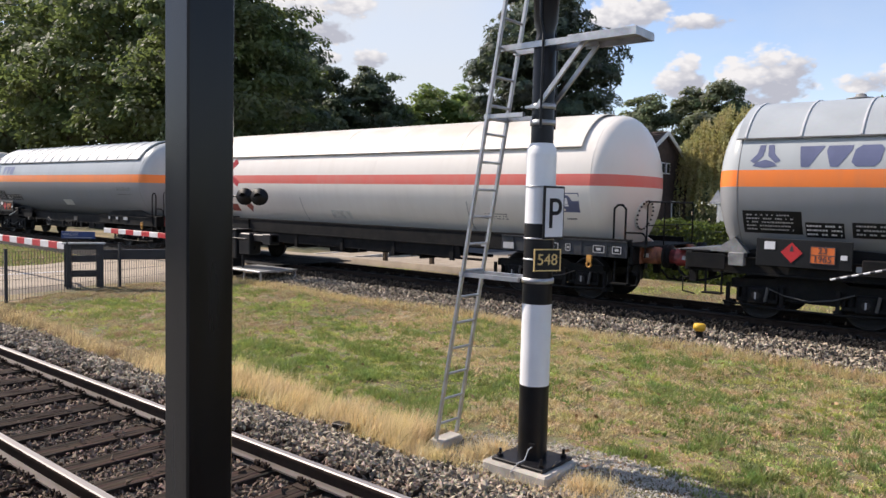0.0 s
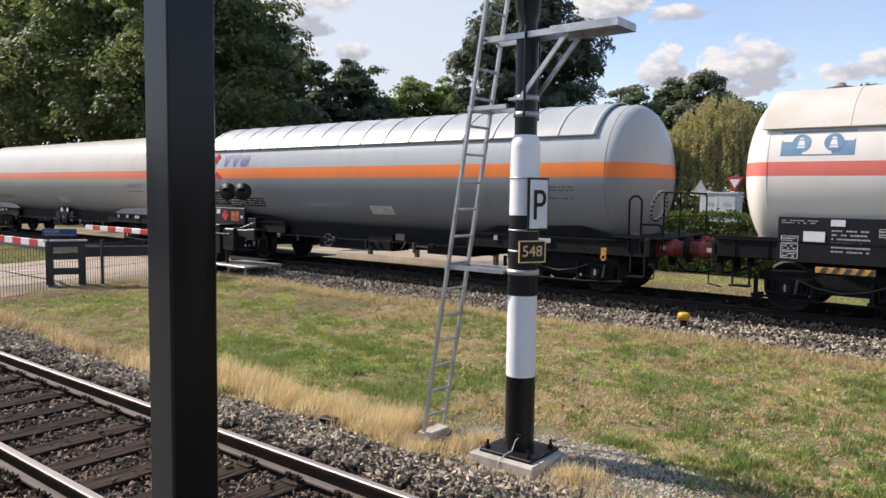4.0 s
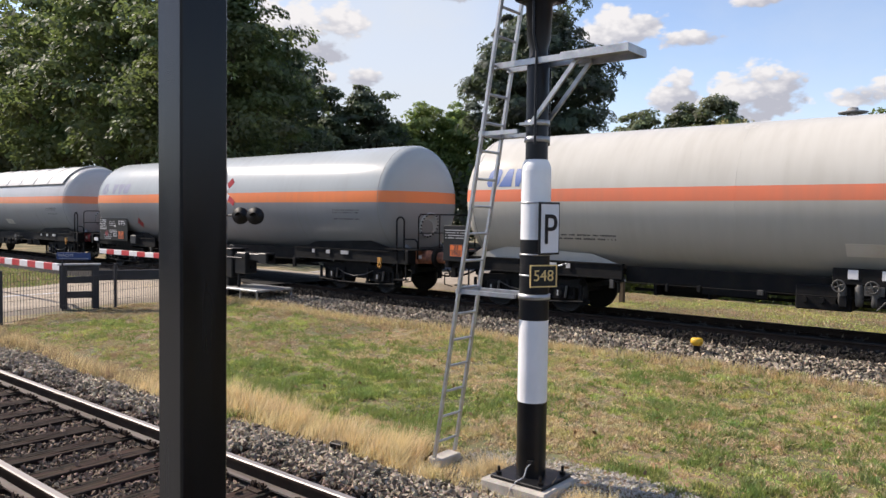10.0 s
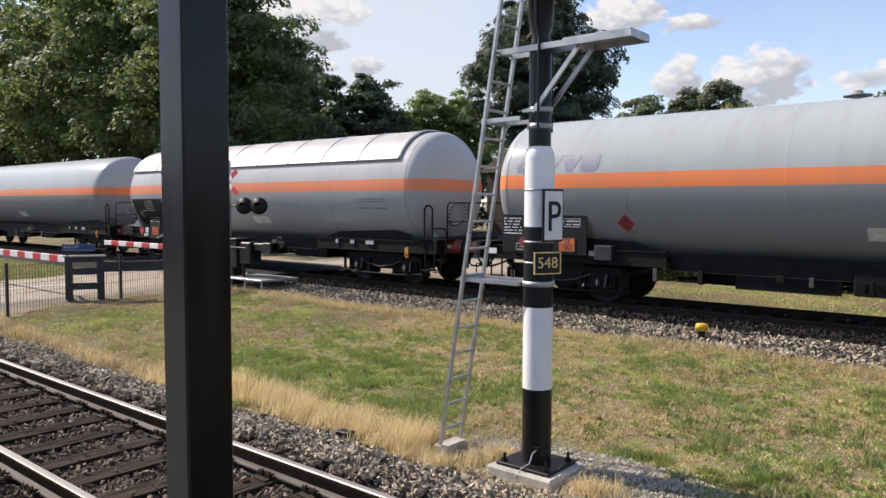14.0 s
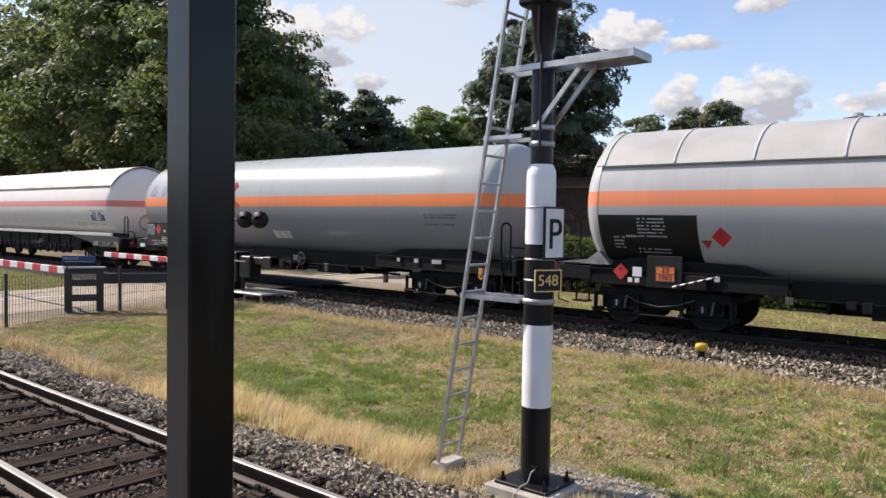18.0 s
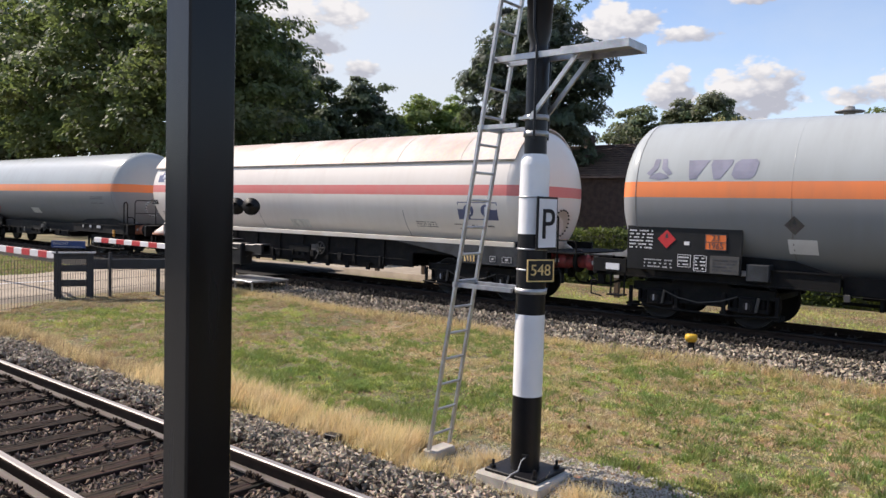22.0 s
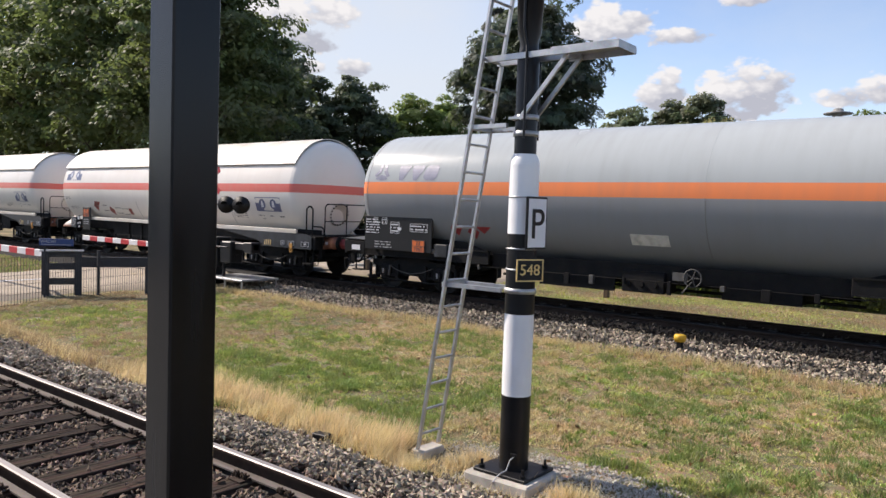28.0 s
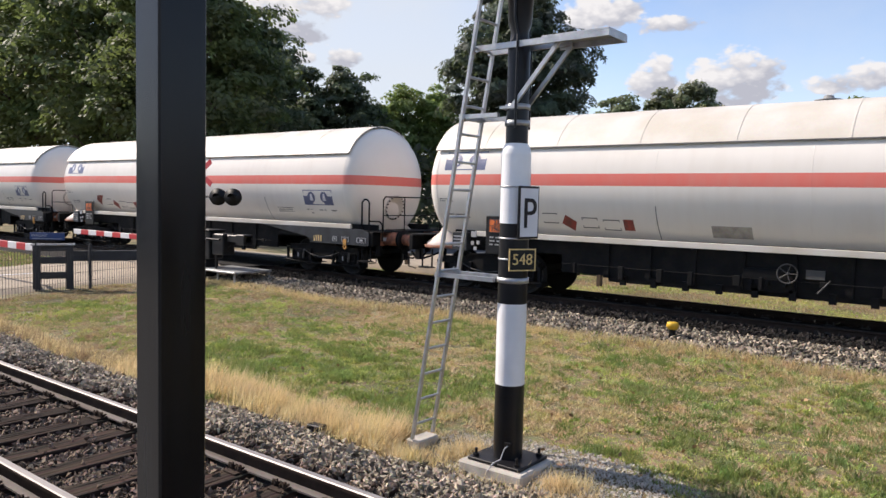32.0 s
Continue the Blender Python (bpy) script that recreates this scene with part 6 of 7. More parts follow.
o.matrix_basis = pose(0.172, 0.0, 1.981, 0, 0, 90)

sg.rotation_euler.z, np_.rotation_euler.z = radians(-8), radians(-28)

# ---- ladder leaning to the mast ----
lad = thing("ladder", pose(-4.87, 5.94, -0.2), "galvanised steel ladder leaning to the signal mast", "ladder")
LEAN = 0.166
for sy in (-0.165, 0.165):
    sh = Matrix.Identity(4)
    sh[0][2] = LEAN
    part("stile", Shape().box(-0.013, 0.013, sy - 0.02, sy + 0.02, 0.0, 5.6, m=sh), M_GALV, lad)
for k in range(20):
    z = 0.16 + 0.268 * k
    part("rung", Shape().turn([(-0.165 + 0.0165 * i, 0.0155 if i % 2 else 0.0115) for i in range(21)], "y", 8, (LEAN * z, 0, z), smooth=False), M_GALV, lad)
for z in (1.73, 3.27):
    x0 = LEAN * z
    s = Shape()
    for sy in (-0.15, 0.15):
        s.box(x0 - 0.02, 0.95, sy - 0.02, sy + 0.02, z - 0.02, z + 0.02)
    s.box(x0 - 0.03, x0 + 0.03, -0.18, 0.18, z - 0.025, z + 0.025)
    part("stay", s, M_GALV, lad, "galvanised stay to the mast")
solid("ladder_block", Shape().box(-0.09, 0.09, -0.17, 0.17, -0.2, 0.12, c=0.015), M_CONC, pose(-4.87, 5.94, -0.33), "small weathered concrete block under the ladder", "block")
solid("cover_slab", Shape().box(-0.1, 0.1, -0.06, 0.06, -0.05, 0.03, c=0.008), M_MASTBLACK, pose(-6.07, 5.55, -0.27, 0, 0, 8), "small dark slab lying at the ballast edge", "slab")
# ---- yellow axle-counter box ----
ac = thing("trackside_box", pose(-4.79, 12.69, -0.06), "small yellow trackside box on a dark stake", "trackside box")
part("stake", Shape().box(-0.05, 0.05, -0.04, 0.04, -0.1, 0.22, c=0.008), M_UNDER, ac)
part("cap", Shape().turn([(0.17, 0.02), (0.17, 0.085), (0.2, 0.088), (0.205, 0.108), (0.275, 0.102), (0.292, 0.088), (0.295, 0.01)], "z", 14), M_YELLOW, ac, "yellow plastic cap")

# ---- level crossing ----
FENCE = [(-17.35, 4.95), (-17.77, 6.31), (-18.2, 7.8), (-18.65, 9.31), (-19.05, 10.8), (-19.4, 12.0)]
fence = thing("mesh_fence", Matrix(), "dark wire mesh fence with steel posts beside the crossing", "fence")
for k, (x, y) in enumerate(FENCE):
    if k != 2 and k != 4:
        part("post", Shape().box(x - 0.03, x + 0.03, y - 0.03, y + 0.03, -0.4, 0.95, c=0.004).box(x - 0.035, x + 0.035, y - 0.035, y + 0.035, 0.95, 0.965), M_BROWNWOOD, fence)
for (xa, ya), (xb, yb) in zip(FENCE, FENCE[1:]):
    a, b = Vector((xa, ya, 0)), Vector((xb, yb, 0))
    n = int((b - a).length / 0.075)
    s = Shape()
    for i in range(1, n):
        p = a.lerp(b, i / n)
        s.rod((p.x, p.y, -0.2), (p.x, p.y, 0.9), 0.0055, 4, caps=False)
    for z in (-0.18, 0.05, 0.27, 0.48, 0.7, 0.89):
        s.rod((xa, ya, z), (xb, yb, z), 0.005, 4, caps=False)
    part("mesh_panel", s, M_BROWNWOOD, fence)

fr_ = thing("guard_frame", pose(-19.22, 8.66, -0.2), "dark plank guard frame on two posts by the barrier", "guard frame")
fr_.rotation_euler.z = radians(62.7)
for sx in (-0.37, 0.37):
    part("post", Shape().box(sx - 0.085, sx + 0.085, -0.085, 0.085, -0.1, 1.12, c=0.01), M_BROWNWOOD, fr_)
for z in (0.28, 0.66, 0.98):
    part("board", Shape().box(-0.36, 0.36, -0.03, 0.03, z, z + 0.17, c=0.008), M_BROWNWOOD, fr_)
part("cap_board", Shape().box(-0.5, 0.5, -0.1, 0.1, 1.12, 1.16, c=0.006), M_GALV, fr_, "pale weathered cap board")

part("cross_beam", Shape().box(0.45, 3.6, -0.06, 0.06, 0.72, 0.98, c=0.01), M_BROWNWOOD, fr_, "heavy black cross beam")
for sx in (2.0, 3.5):
    part("beam_post", Shape().box(sx - 0.05, sx + 0.05, -0.05, 0.05, -0.1, 0.74), M_BROWNWOOD, fr_)

ws = thing("waiting_sign", pose(-18.95, 8.4, 0.0), "blue board lettered WACHT above the guard frame", "sign")
ws.rotation_euler.z = radians(40)
part("board", Shape().box(-0.42, 0.42, -0.012, 0.012, 1.08, 1.26, c=0.004), M_BLUE, ws)
o = part("word", lettering("WACHT", 0.105, M_TEXTGREY, 0.003), M_TEXTGREY, ws)
o.location = (-0.19, -0.014, 1.185)
part("underline", Shape().box(-0.36, 0.36, -0.016, -0.012, 1.105, 1.117), M_TEXTGREY, ws)
part("sign_post", Shape().rod((-0.3, 0.03, -0.25), (-0.3, 0.03, 1.2), 0.02, 8), M_BROWNWOOD, ws)


def barrier(x0, x1, y, z, r, pivot):
    b = thing("crossing_barrier", pose(x0, y, z), "lowered red and white level-crossing barrier beam", "barrier", "barriers of the crossing")
    n = int((x1 - x0) / 0.52)
    for k in range(n):
        part("beam_section", Shape().box(0.52 * k, 0.52 * (k + 1) - 0.002, -0.04, 0.04, -r, r, c=0.006), M_BARRED if k % 2 else M_SIGNWHITE, b)
    px = pivot - x0
    s = Shape().box(px - 0.25, px + 0.25, -0.22, 0.22, -z - 0.1, 0.16, c=0.03)
    part("drive_housing", s, M_BLACKPAINT, b, "black barrier drive housing")
    return b


barrier(-33.5, -19.4, 8.35, 0.86, 0.085, -33.8)
barrier(-26.0, -20.4, 12.45, 0.92, 0.08, -20.0)

xs_ = thing("crossing_signal", pose(-18.4, 12.6, -0.05), "black crossing lights with a red and white cross", "crossing signal")
part("pole", Shape().rod((-0.28, 0, 0), (-0.28, 0, 3.6), 0.06, 14), M_GALV, xs_)
part("pedestal", Shape().box(-0.22, 0.2, -0.22, 0.22, 0, 0.55, c=0.03).box(-0.25, 0.4, -0.24, 0.24, 0.52, 1.32, c=0.03).box(0.46, 0.98, -0.2, 0.2, 0.66, 1.26, c=0.03).box(-0.3, 0.45, -0.28, 0.28, 1.32, 1.355, c=0.01).box(0.4, 1.02, -0.05, 0.05, 0.8, 0.9).rod((0.1, -0.26, 1.1), (0.9, -0.26, 1.1), 0.025, 8).rod((0.7, -0.22, 0.2), (0.7, -0.22, 0.66), 0.03, 8), M_BLACKPAINT, xs_, "black drive and counterweight housing")
part("counterweight", Shape().box(1.0, 1.85, -0.1, 0.1, 1.04, 1.24, c=0.02).box(1.5, 1.85, -0.16, 0.16, 0.98, 1.27, c=0.02), M_BLACKPAINT, xs_, "black barrier counterweight")
for sx in (0.6, 1.28):
    tilt_m = Matrix.Translation((sx, -0.1, 2.28)) @ Matrix.Rotation(radians(35), 4, "Z")
    s = Shape().turn([(0.06, 0.0), (0.06, 0.235), (-0.02, 0.24), (-0.02, 0.10), (-0.03, 0.095), (-0.03, 0.0)], "y", 26)
    for k in range(10):
        a, b = math.pi * k / 10, math.pi * (k + 1) / 10
        s.add([(0.1 * math.cos(a), -0.02, 0.1 * math.sin(a)), (0.1 * math.cos(b), -0.02, 0.1 * math.sin(b)), (0.1 * math.cos(b), -0.17, 0.1 * math.sin(b)), (0.1 * math.cos(a), -0.17, 0.1 * math.sin(a))], [(0, 1, 2, 3)])
    d = part("lamp_disc", s, M_BLACKPAINT, xs_, "round black lamp background")
    d.matrix_basis = tilt_m
part("lamp_bar", Shape().rod((-0.28, 0, 2.28), (1.28, -0.02, 2.28), 0.03, 8), M_BLACKPAINT, xs_)
for sgn in (-1, 1):
    cr = Matrix.Translation((-0.28, -0.08, 2.95)) @ Matrix.Rotation(radians(sgn * 32), 4, "Y")
    for a, b, m_ in ((-0.62, -0.32, M_BARRED), (-0.32, 0.32, M_SIGNWHITE), (0.32, 0.62, M_BARRED)):
        part("cross_arm", Shape().box(a, b, -0.008 + 0.004 * sgn, 0.008 + 0.004 * sgn, -0.075, 0.075, m=cr), m_, xs_)
cover = thing("cable_cover", pose(-17.4, 12.75, 0.0), "grey steel cover plate on short legs", "cover plate")
part("plate", Shape().box(-0.9, 0.9, -0.65, 0.6, 0.18, 0.23, c=0.006), M_GALV, cover)
for sx in (-0.8, 0.1, 0.85):
    for sy in (-0.6, 0.55):
        part("leg", Shape().box(sx - 0.02, sx + 0.02, sy - 0.02, sy + 0.02, -0.15, 0.18), M_GALV, cover)

# ---- far side: hedge, house, cabinet, lamp, signs, car ----
house = thing("brick_house", pose(-22.2, 46.0, -0.1), "dark brick house with a brown tiled gable roof", "house")
part("wall", Shape().plate([(0, 0), (9, 0), (9, 5.0), (4.5, 7.3), (0, 5.0)], -12, 0, axis="x"), M_BRICKWALL, house)
for sy, y0, y1 in ((0, -0.4, 4.5), (1, 4.5, 9.4)):
    a, b = (y0, 4.85), (4.5, 7.42)
    if sy:
        a, b = (9.4, 4.85), (4.5, 7.42)
    s = Shape().add([(-12.3, a[0], a[1]), (0.3, a[0], a[1]), (0.3, b[0], b[1]), (-12.3, b[0], b[1]),
                     (-12.3, a[0], a[1] + 0.14), (0.3, a[0], a[1] + 0.14), (0.3, b[0], b[1] + 0.14), (-12.3, b[0], b[1] + 0.14)],
                    [(0, 1, 2, 3), (4, 7, 6, 5), (0, 4, 5, 1), (1, 5, 6, 2), (2, 6, 7, 3), (3, 7, 4, 0)])
    rf = part("roof", s, M_ROOFTILE, house, "weathered brown tile roof")
    for k in range(14):
        f = (k + 0.5) / 14
        yy, zz = a[0] + (b[0] - a[0]) * f, a[1] + (b[1] - a[1]) * f + 0.15
        part("tile_course", Shape().box(-12.3, 0.3, yy - 0.16, yy + 0.16, zz - 0.02, zz + 0.02, m=None), M_ROOFTILE, rf)
for a, b in (((-0.4, 4.85), (4.5, 7.42)), ((9.4, 4.85), (4.5, 7.42))):
    part("barge_board", Shape().plate([(a[0], a[1] - 0.12), (b[0], b[1] - 0.12), (b[0], b[1] + 0.2), (a[0], a[1] + 0.2)], 0.3, 0.36, axis="x"), M_WHITEWALL, house, "pale painted barge board")
for k in range(3):
    wdw = part("window", Shape().box(0.0, 0.06, 3.3 + 0.85 * k, 3.9 + 0.85 * k, 4.6, 5.4), M_WHITEWALL, house, "white window frame")
    part("pane", Shape().box(0.05, 0.075, 3.38 + 0.85 * k, 3.82 + 0.85 * k, 4.68, 5.32), M_GLASS, wdw)
for u in (1.2, 6.2):
    wdw = part("window", Shape().box(0.0, 0.06, u, u + 1.4, 1.2, 2.7), M_WHITEWALL, house, "white window frame")
    part("pane", Shape().box(0.05, 0.075, u + 0.1, u + 1.3, 1.3, 2.6), M_GLASS, wdw)
part("chimney", Shape().box(-5.6, -4.9, 4.2, 4.9, 6.8, 8.3, c=0.02), M_BRICKWALL, house)

low = thing("low_building", pose(-6.7, 46, -0.1), "low white building with a pale shallow roof", "building")
part("wall", Shape().box(0, 8, 0, 6, 0, 2.7), M_WHITEWALL, low)
part("roof", Shape().plate([(-0.6, 2.7), (8.6, 2.7), (4.0, 4.7)], -0.5, 6.4), M_SIGNWHITE, low, "pale shallow pitched roof")
for u in (1.2, 4.5):
    wdw = part("window", Shape().box(u, u + 1.6, -0.05, 0.0, 0.9, 2.2), M_BROWNWOOD, low)
    part("pane", Shape().box(u + 0.1, u + 1.5, -0.07, -0.05, 1.0, 2.1), M_GLASS, wdw)

cab = thing("utility_cabinet", pose(-12.25, 34.0, -0.1), "pale grey double-door utility cabinet behind the hedge", "cabinet")
part("body", Shape().box(0, 1.65, 0, 0.7, 0, 2.5, c=0.02), M_CABINET, cab)
for k in range(2):
    d = part("door", Shape().box(0.06 + 0.77 * k, 0.79 + 0.77 * k, -0.025, 0, 0.15, 2.35, c=0.008), M_CABINET, cab)
    part("door_vent", Shape().box(0.25 + 0.77 * k, 0.6 + 0.77 * k, -0.035, -0.02, 1.95, 2.1), M_TEXTGREY, d)
part("lid", Shape().box(-0.05, 1.7, -0.06, 0.76, 2.5, 2.57, c=0.01), M_CABINET, cab)

lampp = thing("street_lamp", pose(-7.1, 36.0, -0.1), "dark slim street lamp with a flat round hood", "street lamp")
part("pole", Shape().rod((0, 0, 0), (0, 0, 6.7), 0.07, 12, r1=0.045), M_BROWNWOOD, lampp)
part("lantern", Shape().turn([(6.66, 0.05), (6.70, 0.14), (7.05, 0.24), (7.07, 0.0)], "z", 18), M_TEXTGREY, lampp)
part("hood", Shape().turn([(7.05, 0.1), (7.06, 0.56), (7.12, 0.58), (7.17, 0.30), (7.20, 0.22), (7.30, 0.20), (7.34, 0.0)], "z", 24), M_FRAMEGREY, lampp, "flat grey hood with a small cap")


def road_sign(x, y, z, up, label):
    s_ = thing("road_sign", pose(x, y, -0.1), label, "road sign", "road signs")
    part("pole", Shape().rod((0, 0, 0), (0, 0, z + 0.4), 0.03, 8), M_GALV, s_)
    r = 0.42
    pts = [(-r, z + (0.3 if not up else -0.3)), (0, z + (-0.42 if not up else 0.42)), (r, z + (0.3 if not up else -0.3))]
    pl = part("plate", Shape().plate(pts, -0.05, -0.035), M_BARRED if not up else M_GALV, s_)
    part("plate_face", Shape().plate([(a * 0.62, z + (b - z) * 0.62) for a, b in pts], -0.056, -0.05), M_SIGNWHITE if not up else M_TEXTGREY, pl)


road_sign(-12.0, 38.0, 3.05, False, "red-bordered white give-way sign on a post")
road_sign(-13.7, 38.0, 2.8, True, "grey triangular sign seen from behind on a post")

car = thing("parked_car", pose(-11.6, 41.0, -0.08), "silver grey parked car behind the hedge", "car")
body = [(0, 0.3), (0.05, 0.85), (0.9, 1.02), (1.55, 1.46), (3.2, 1.5), (4.05, 1.04), (4.3, 0.95), (4.35, 0.35)]
part("body", Shape().plate(body, 0, 1.7), M_GALV, car)
part("windscreen", Shape().plate([(1.05, 1.04), (1.58, 1.4), (2.3, 1.43), (2.3, 1.04)], -0.01, 0.0), M_GLASS, car)
part("side_window", Shape().plate([(2.4, 1.04), (2.4, 1.43), (3.15, 1.43), (3.85, 1.05)], -0.01, 0.0), M_GLASS, car)
for x in (0.85, 3.4):
    for y in (-0.02, 1.52):
        t_ = part("wheel", Shape().rod((x, y, 0.32), (x, y + 0.2, 0.32), 0.32, 18), M_BLACKPAINT, car)
        part("rim", Shape().rod((x, y - 0.01, 0.32), (x, y, 0.32), 0.2, 14), M_GALV, t_)

# kerbed island with short posts beyond the crossing
kerb = thing("kerb_island", pose(-21.2, 18.8, -0.1), "pale concrete kerb stones round a paved island", "kerb")
kerb.rotation_euler.z = radians(10)
for k in range(5):
    for x_ in (-0.95, 0.95):
        part("kerb_stone", Shape().box(x_ - 0.1, x_ + 0.1, 1.0 * k + 0.006, 1.0 * k + 0.994, -0.1, 0.2, c=0.02), M_CONC, kerb)
part("kerb_stone", Shape().box(-1.05, 1.05, -0.2, 0.0, -0.1, 0.2, c=0.03), M_CONC, kerb)
part("paving", Shape().box(-0.85, 0.85, 0.0, 5.0, -0.1, 0.17), M_BRICKROAD, kerb, "brown brick paving")
for x_, y_ in ((-13.3, 19.2), (-12.1, 19.4), (-16.4, 19.0), (-18.1, 18.5), (-9.6, 19.6)):
    bol_ = thing("bollard", pose(x_, y_, -0.1), "short dark timber post in the rough grass", "bollard", "bollards beyond the track")
    part("post", Shape().box(-0.07, 0.07, -0.07, 0.07, -0.2, 0.72, c=0.015), M_BARK, bol_)
    part("cap", Shape().box(-0.075, 0.075, -0.075, 0.075, 0.58, 0.66, c=0.006), M_TEXTGREY, bol_, "pale reflector band")

# dark picket fence beyond the far track
pf = thing("picket_fence", pose(-36.0, 23.4, -0.1), "black metal picket fence beyond the far track", "fence")
for k in range(8):
    part("post", Shape().box(2.2 * k - 0.04, 2.2 * k + 0.04, -0.04, 0.04, 0, 1.1, c=0.01), M_BROWNWOOD, pf)
for z in (0.15, 0.92):
    part("rail_bar", Shape().box(0, 15.4, -0.02, 0.02, z, z + 0.05), M_BROWNWOOD, pf)
PICKET = Shape().box(-0.02, 0.02, -0.012, 0.012, 0.08, 1.02).mesh("picket", M_BROWNWOOD)
for k in range(110):
    part("picket", PICKET, M_BROWNWOOD, pf).location.x = 0.07 + 0.14 * k


# ---- plants ----
rng = np.random.default_rng(5)


def wave(x, y, f, s):
    """Smooth patches between 0 and 1."""
    v = np.sin(f * x + s) * np.sin(1.3 * f * y + 2 * s) + 0.6 * np.sin(2.1 * f * x - 1.7 * f * y + 3 * s) + 0.4 * np.sin(4.3 * f * x + 3.9 * f * y + s)
    return np.clip(0.5 + 0.32 * v, 0, 1)


def leaf_cloud(centres, radii, per, size, squash=0.8, droop=0.0):
    """Leaf clumps as small bent quads round each centre."""
    n = len(centres) * per
    c = np.repeat(centres, per, 0)
    r = np.repeat(radii, per)
    d = rng.normal(size=(n, 3)); d /= np.linalg.norm(d, axis=1)[:, None]
    p = c + d * (r * rng.uniform(0.35, 1.0, n) ** 0.6)[:, None] * np.array([1, 1, squash])
    a = rng.normal(size=(n, 3)) + np.array([0, 0, -droop]); a /= np.linalg.norm(a, axis=1)[:, None]
    b = np.cross(a, rng.normal(size=(n, 3))); b /= np.linalg.norm(b, axis=1)[:, None]
    s = size * rng.uniform(0.5, 1.3, n)[:, None]
    v = np.empty((n, 4, 3))
    v[:, 0], v[:, 1], v[:, 2], v[:, 3] = p - a * s, p + b * s * 0.55, p + a * s, p - b * s * 0.55
    return v.reshape(-1, 3), np.arange(4 * n).reshape(n, 4)


def blades(name, x, y, h, mat_, label, category, width=0.006, lean=0.6, drift=0.0):
    n = len(x)
    z = ground_z(x, y) - 0.005
    a = rng.uniform(0, 2 * np.pi, n)
    wx, wy = np.cos(a) * width, np.sin(a) * width
    b = rng.uniform(0, 2 * np.pi, n)
    l = h * lean * rng.uniform(0.1, 1.0, n)
    v = np.empty((n, 3, 3))
    v[:, 0] = np.stack([x - wx, y - wy, z], 1)
    v[:, 1] = np.stack([x + wx, y + wy, z], 1)
    v[:, 2] = np.stack([x + np.cos(b) * l + drift * h, y + np.sin(b) * l + 0.4 * drift * h, z + h], 1)
    f = np.arange(3 * n).reshape(n, 3)
    return solid(name, raw_mesh(name, v.reshape(-1, 3), f, mat_), mat_, Matrix(), label, category, kind="stuff")


def scatter(n, x0, x1, y0, y1):
    return rng.uniform(x0, x1, n), rng.uniform(y0, y1, n)


def cells(x, y, size, seed):
    """Smooth random patches of one size, between 0 and 1."""
    g = np.random.default_rng(seed).uniform(0, 1, (128, 128))
    u, v = x / size + 400, y / size + 400
    i, j = np.floor(u).astype(int), np.floor(v).astype(int)
    a, b = u - i, v - j
    a, b = a * a * (3 - 2 * a), b * b * (3 - 2 * b)
    i0, i1, j0, j1 = i % 128, (i + 1) % 128, j % 128, (j + 1) % 128
    return (g[i0, j0] * (1 - a) + g[i1, j0] * a) * (1 - b) + (g[i0, j1] * (1 - a) + g[i1, j1] * a) * b


x, y = scatter(640000, -20.0, 2.0, 5.45, 12.3)
seen = (x > -1.5 - y * 2.85) & (x > -17.0 - 0.27 * (y - 5.0) - 0.6)
x, y = x[seen], y[seen]
dryness = 0.36 * cells(x, y, 2.3, 1) + 0.30 * cells(x, y, 0.8, 2) + 0.20 * cells(x, y, 0.3, 3) + 0.14 * cells(x, y, 0.12, 4) + 0.01
dryness += 0.22 * np.exp(-((y - 5.8) / 0.5) ** 2) + 0.17 * np.exp(-((y - 11.6) / 1.0) ** 2) + 0.10 * np.clip((x + 7) / 3, 0, 1)
dryness -= 0.15 * np.exp(-((x + 8.6) / 3.0) ** 2 - ((y - 7.6) / 1.5) ** 2)
dryness += 0.30 * np.clip((-9.2 - x) / 2.5, 0, 1) * np.clip((11.0 - y) / 2, 0, 1)
dryness -= 0.24 * np.clip((x + 4.0) / 1.2, 0, 1) * np.exp(-((y - 7.1) / 1.3) ** 2)
dryness += 0.16 * np.exp(-((x + 6.0) / 2.2) ** 2 - ((y - 9.8) / 0.9) ** 2)
gravel = ((x + 3.4) / 1.45) ** 2 + ((y - 6.1) / 0.58) ** 2 + rng.normal(0, 0.2, len(x)) < 1
clump = cells(x, y, 0.34, 6) * 0.45 + cells(x, y, 0.13, 7) * 0.3 + cells(x, y, 0.055, 12) * 0.25
dice = rng.uniform(0, 1, len(x))
kind_ = dryness + 0.34 * (cells(x, y, 0.06, 13) - 0.5) + rng.uniform(-0.07, 0.07, len(x))
bare = (cells(x, y, 0.5, 8) + 0.6 * cells(x, y, 0.17, 9) > 1.16) & (dryness > 0.46)
keep = ~gravel & ~(bare & (dice < 0.6)) & ((clump > 0.42) | (rng.uniform(0, 1, len(x)) < 0.6))
deep = keep & (kind_ < 0.53) & (clump + rng.uniform(-0.05, 0.05, len(x)) > 0.52)
fresh = keep & (kind_ < 0.53) & ~deep
straw = keep & (kind_ >= 0.53) & ~deep
brown = straw & (rng.uniform(0, 1, len(x)) < 0.20 + 0.6 * np.clip((-9.4 - x) / 2, 0, 1))
straw &= ~brown
lift = 0.28 + 3.3 * np.clip(clump - 0.34, 0, 1)
blades("lawn_grass", x[fresh], y[fresh], rng.uniform(0.02, 0.065, fresh.sum()) * lift[fresh], L_GRASS, "short green mown grass between the tracks", "grass", 0.010, 1.5)
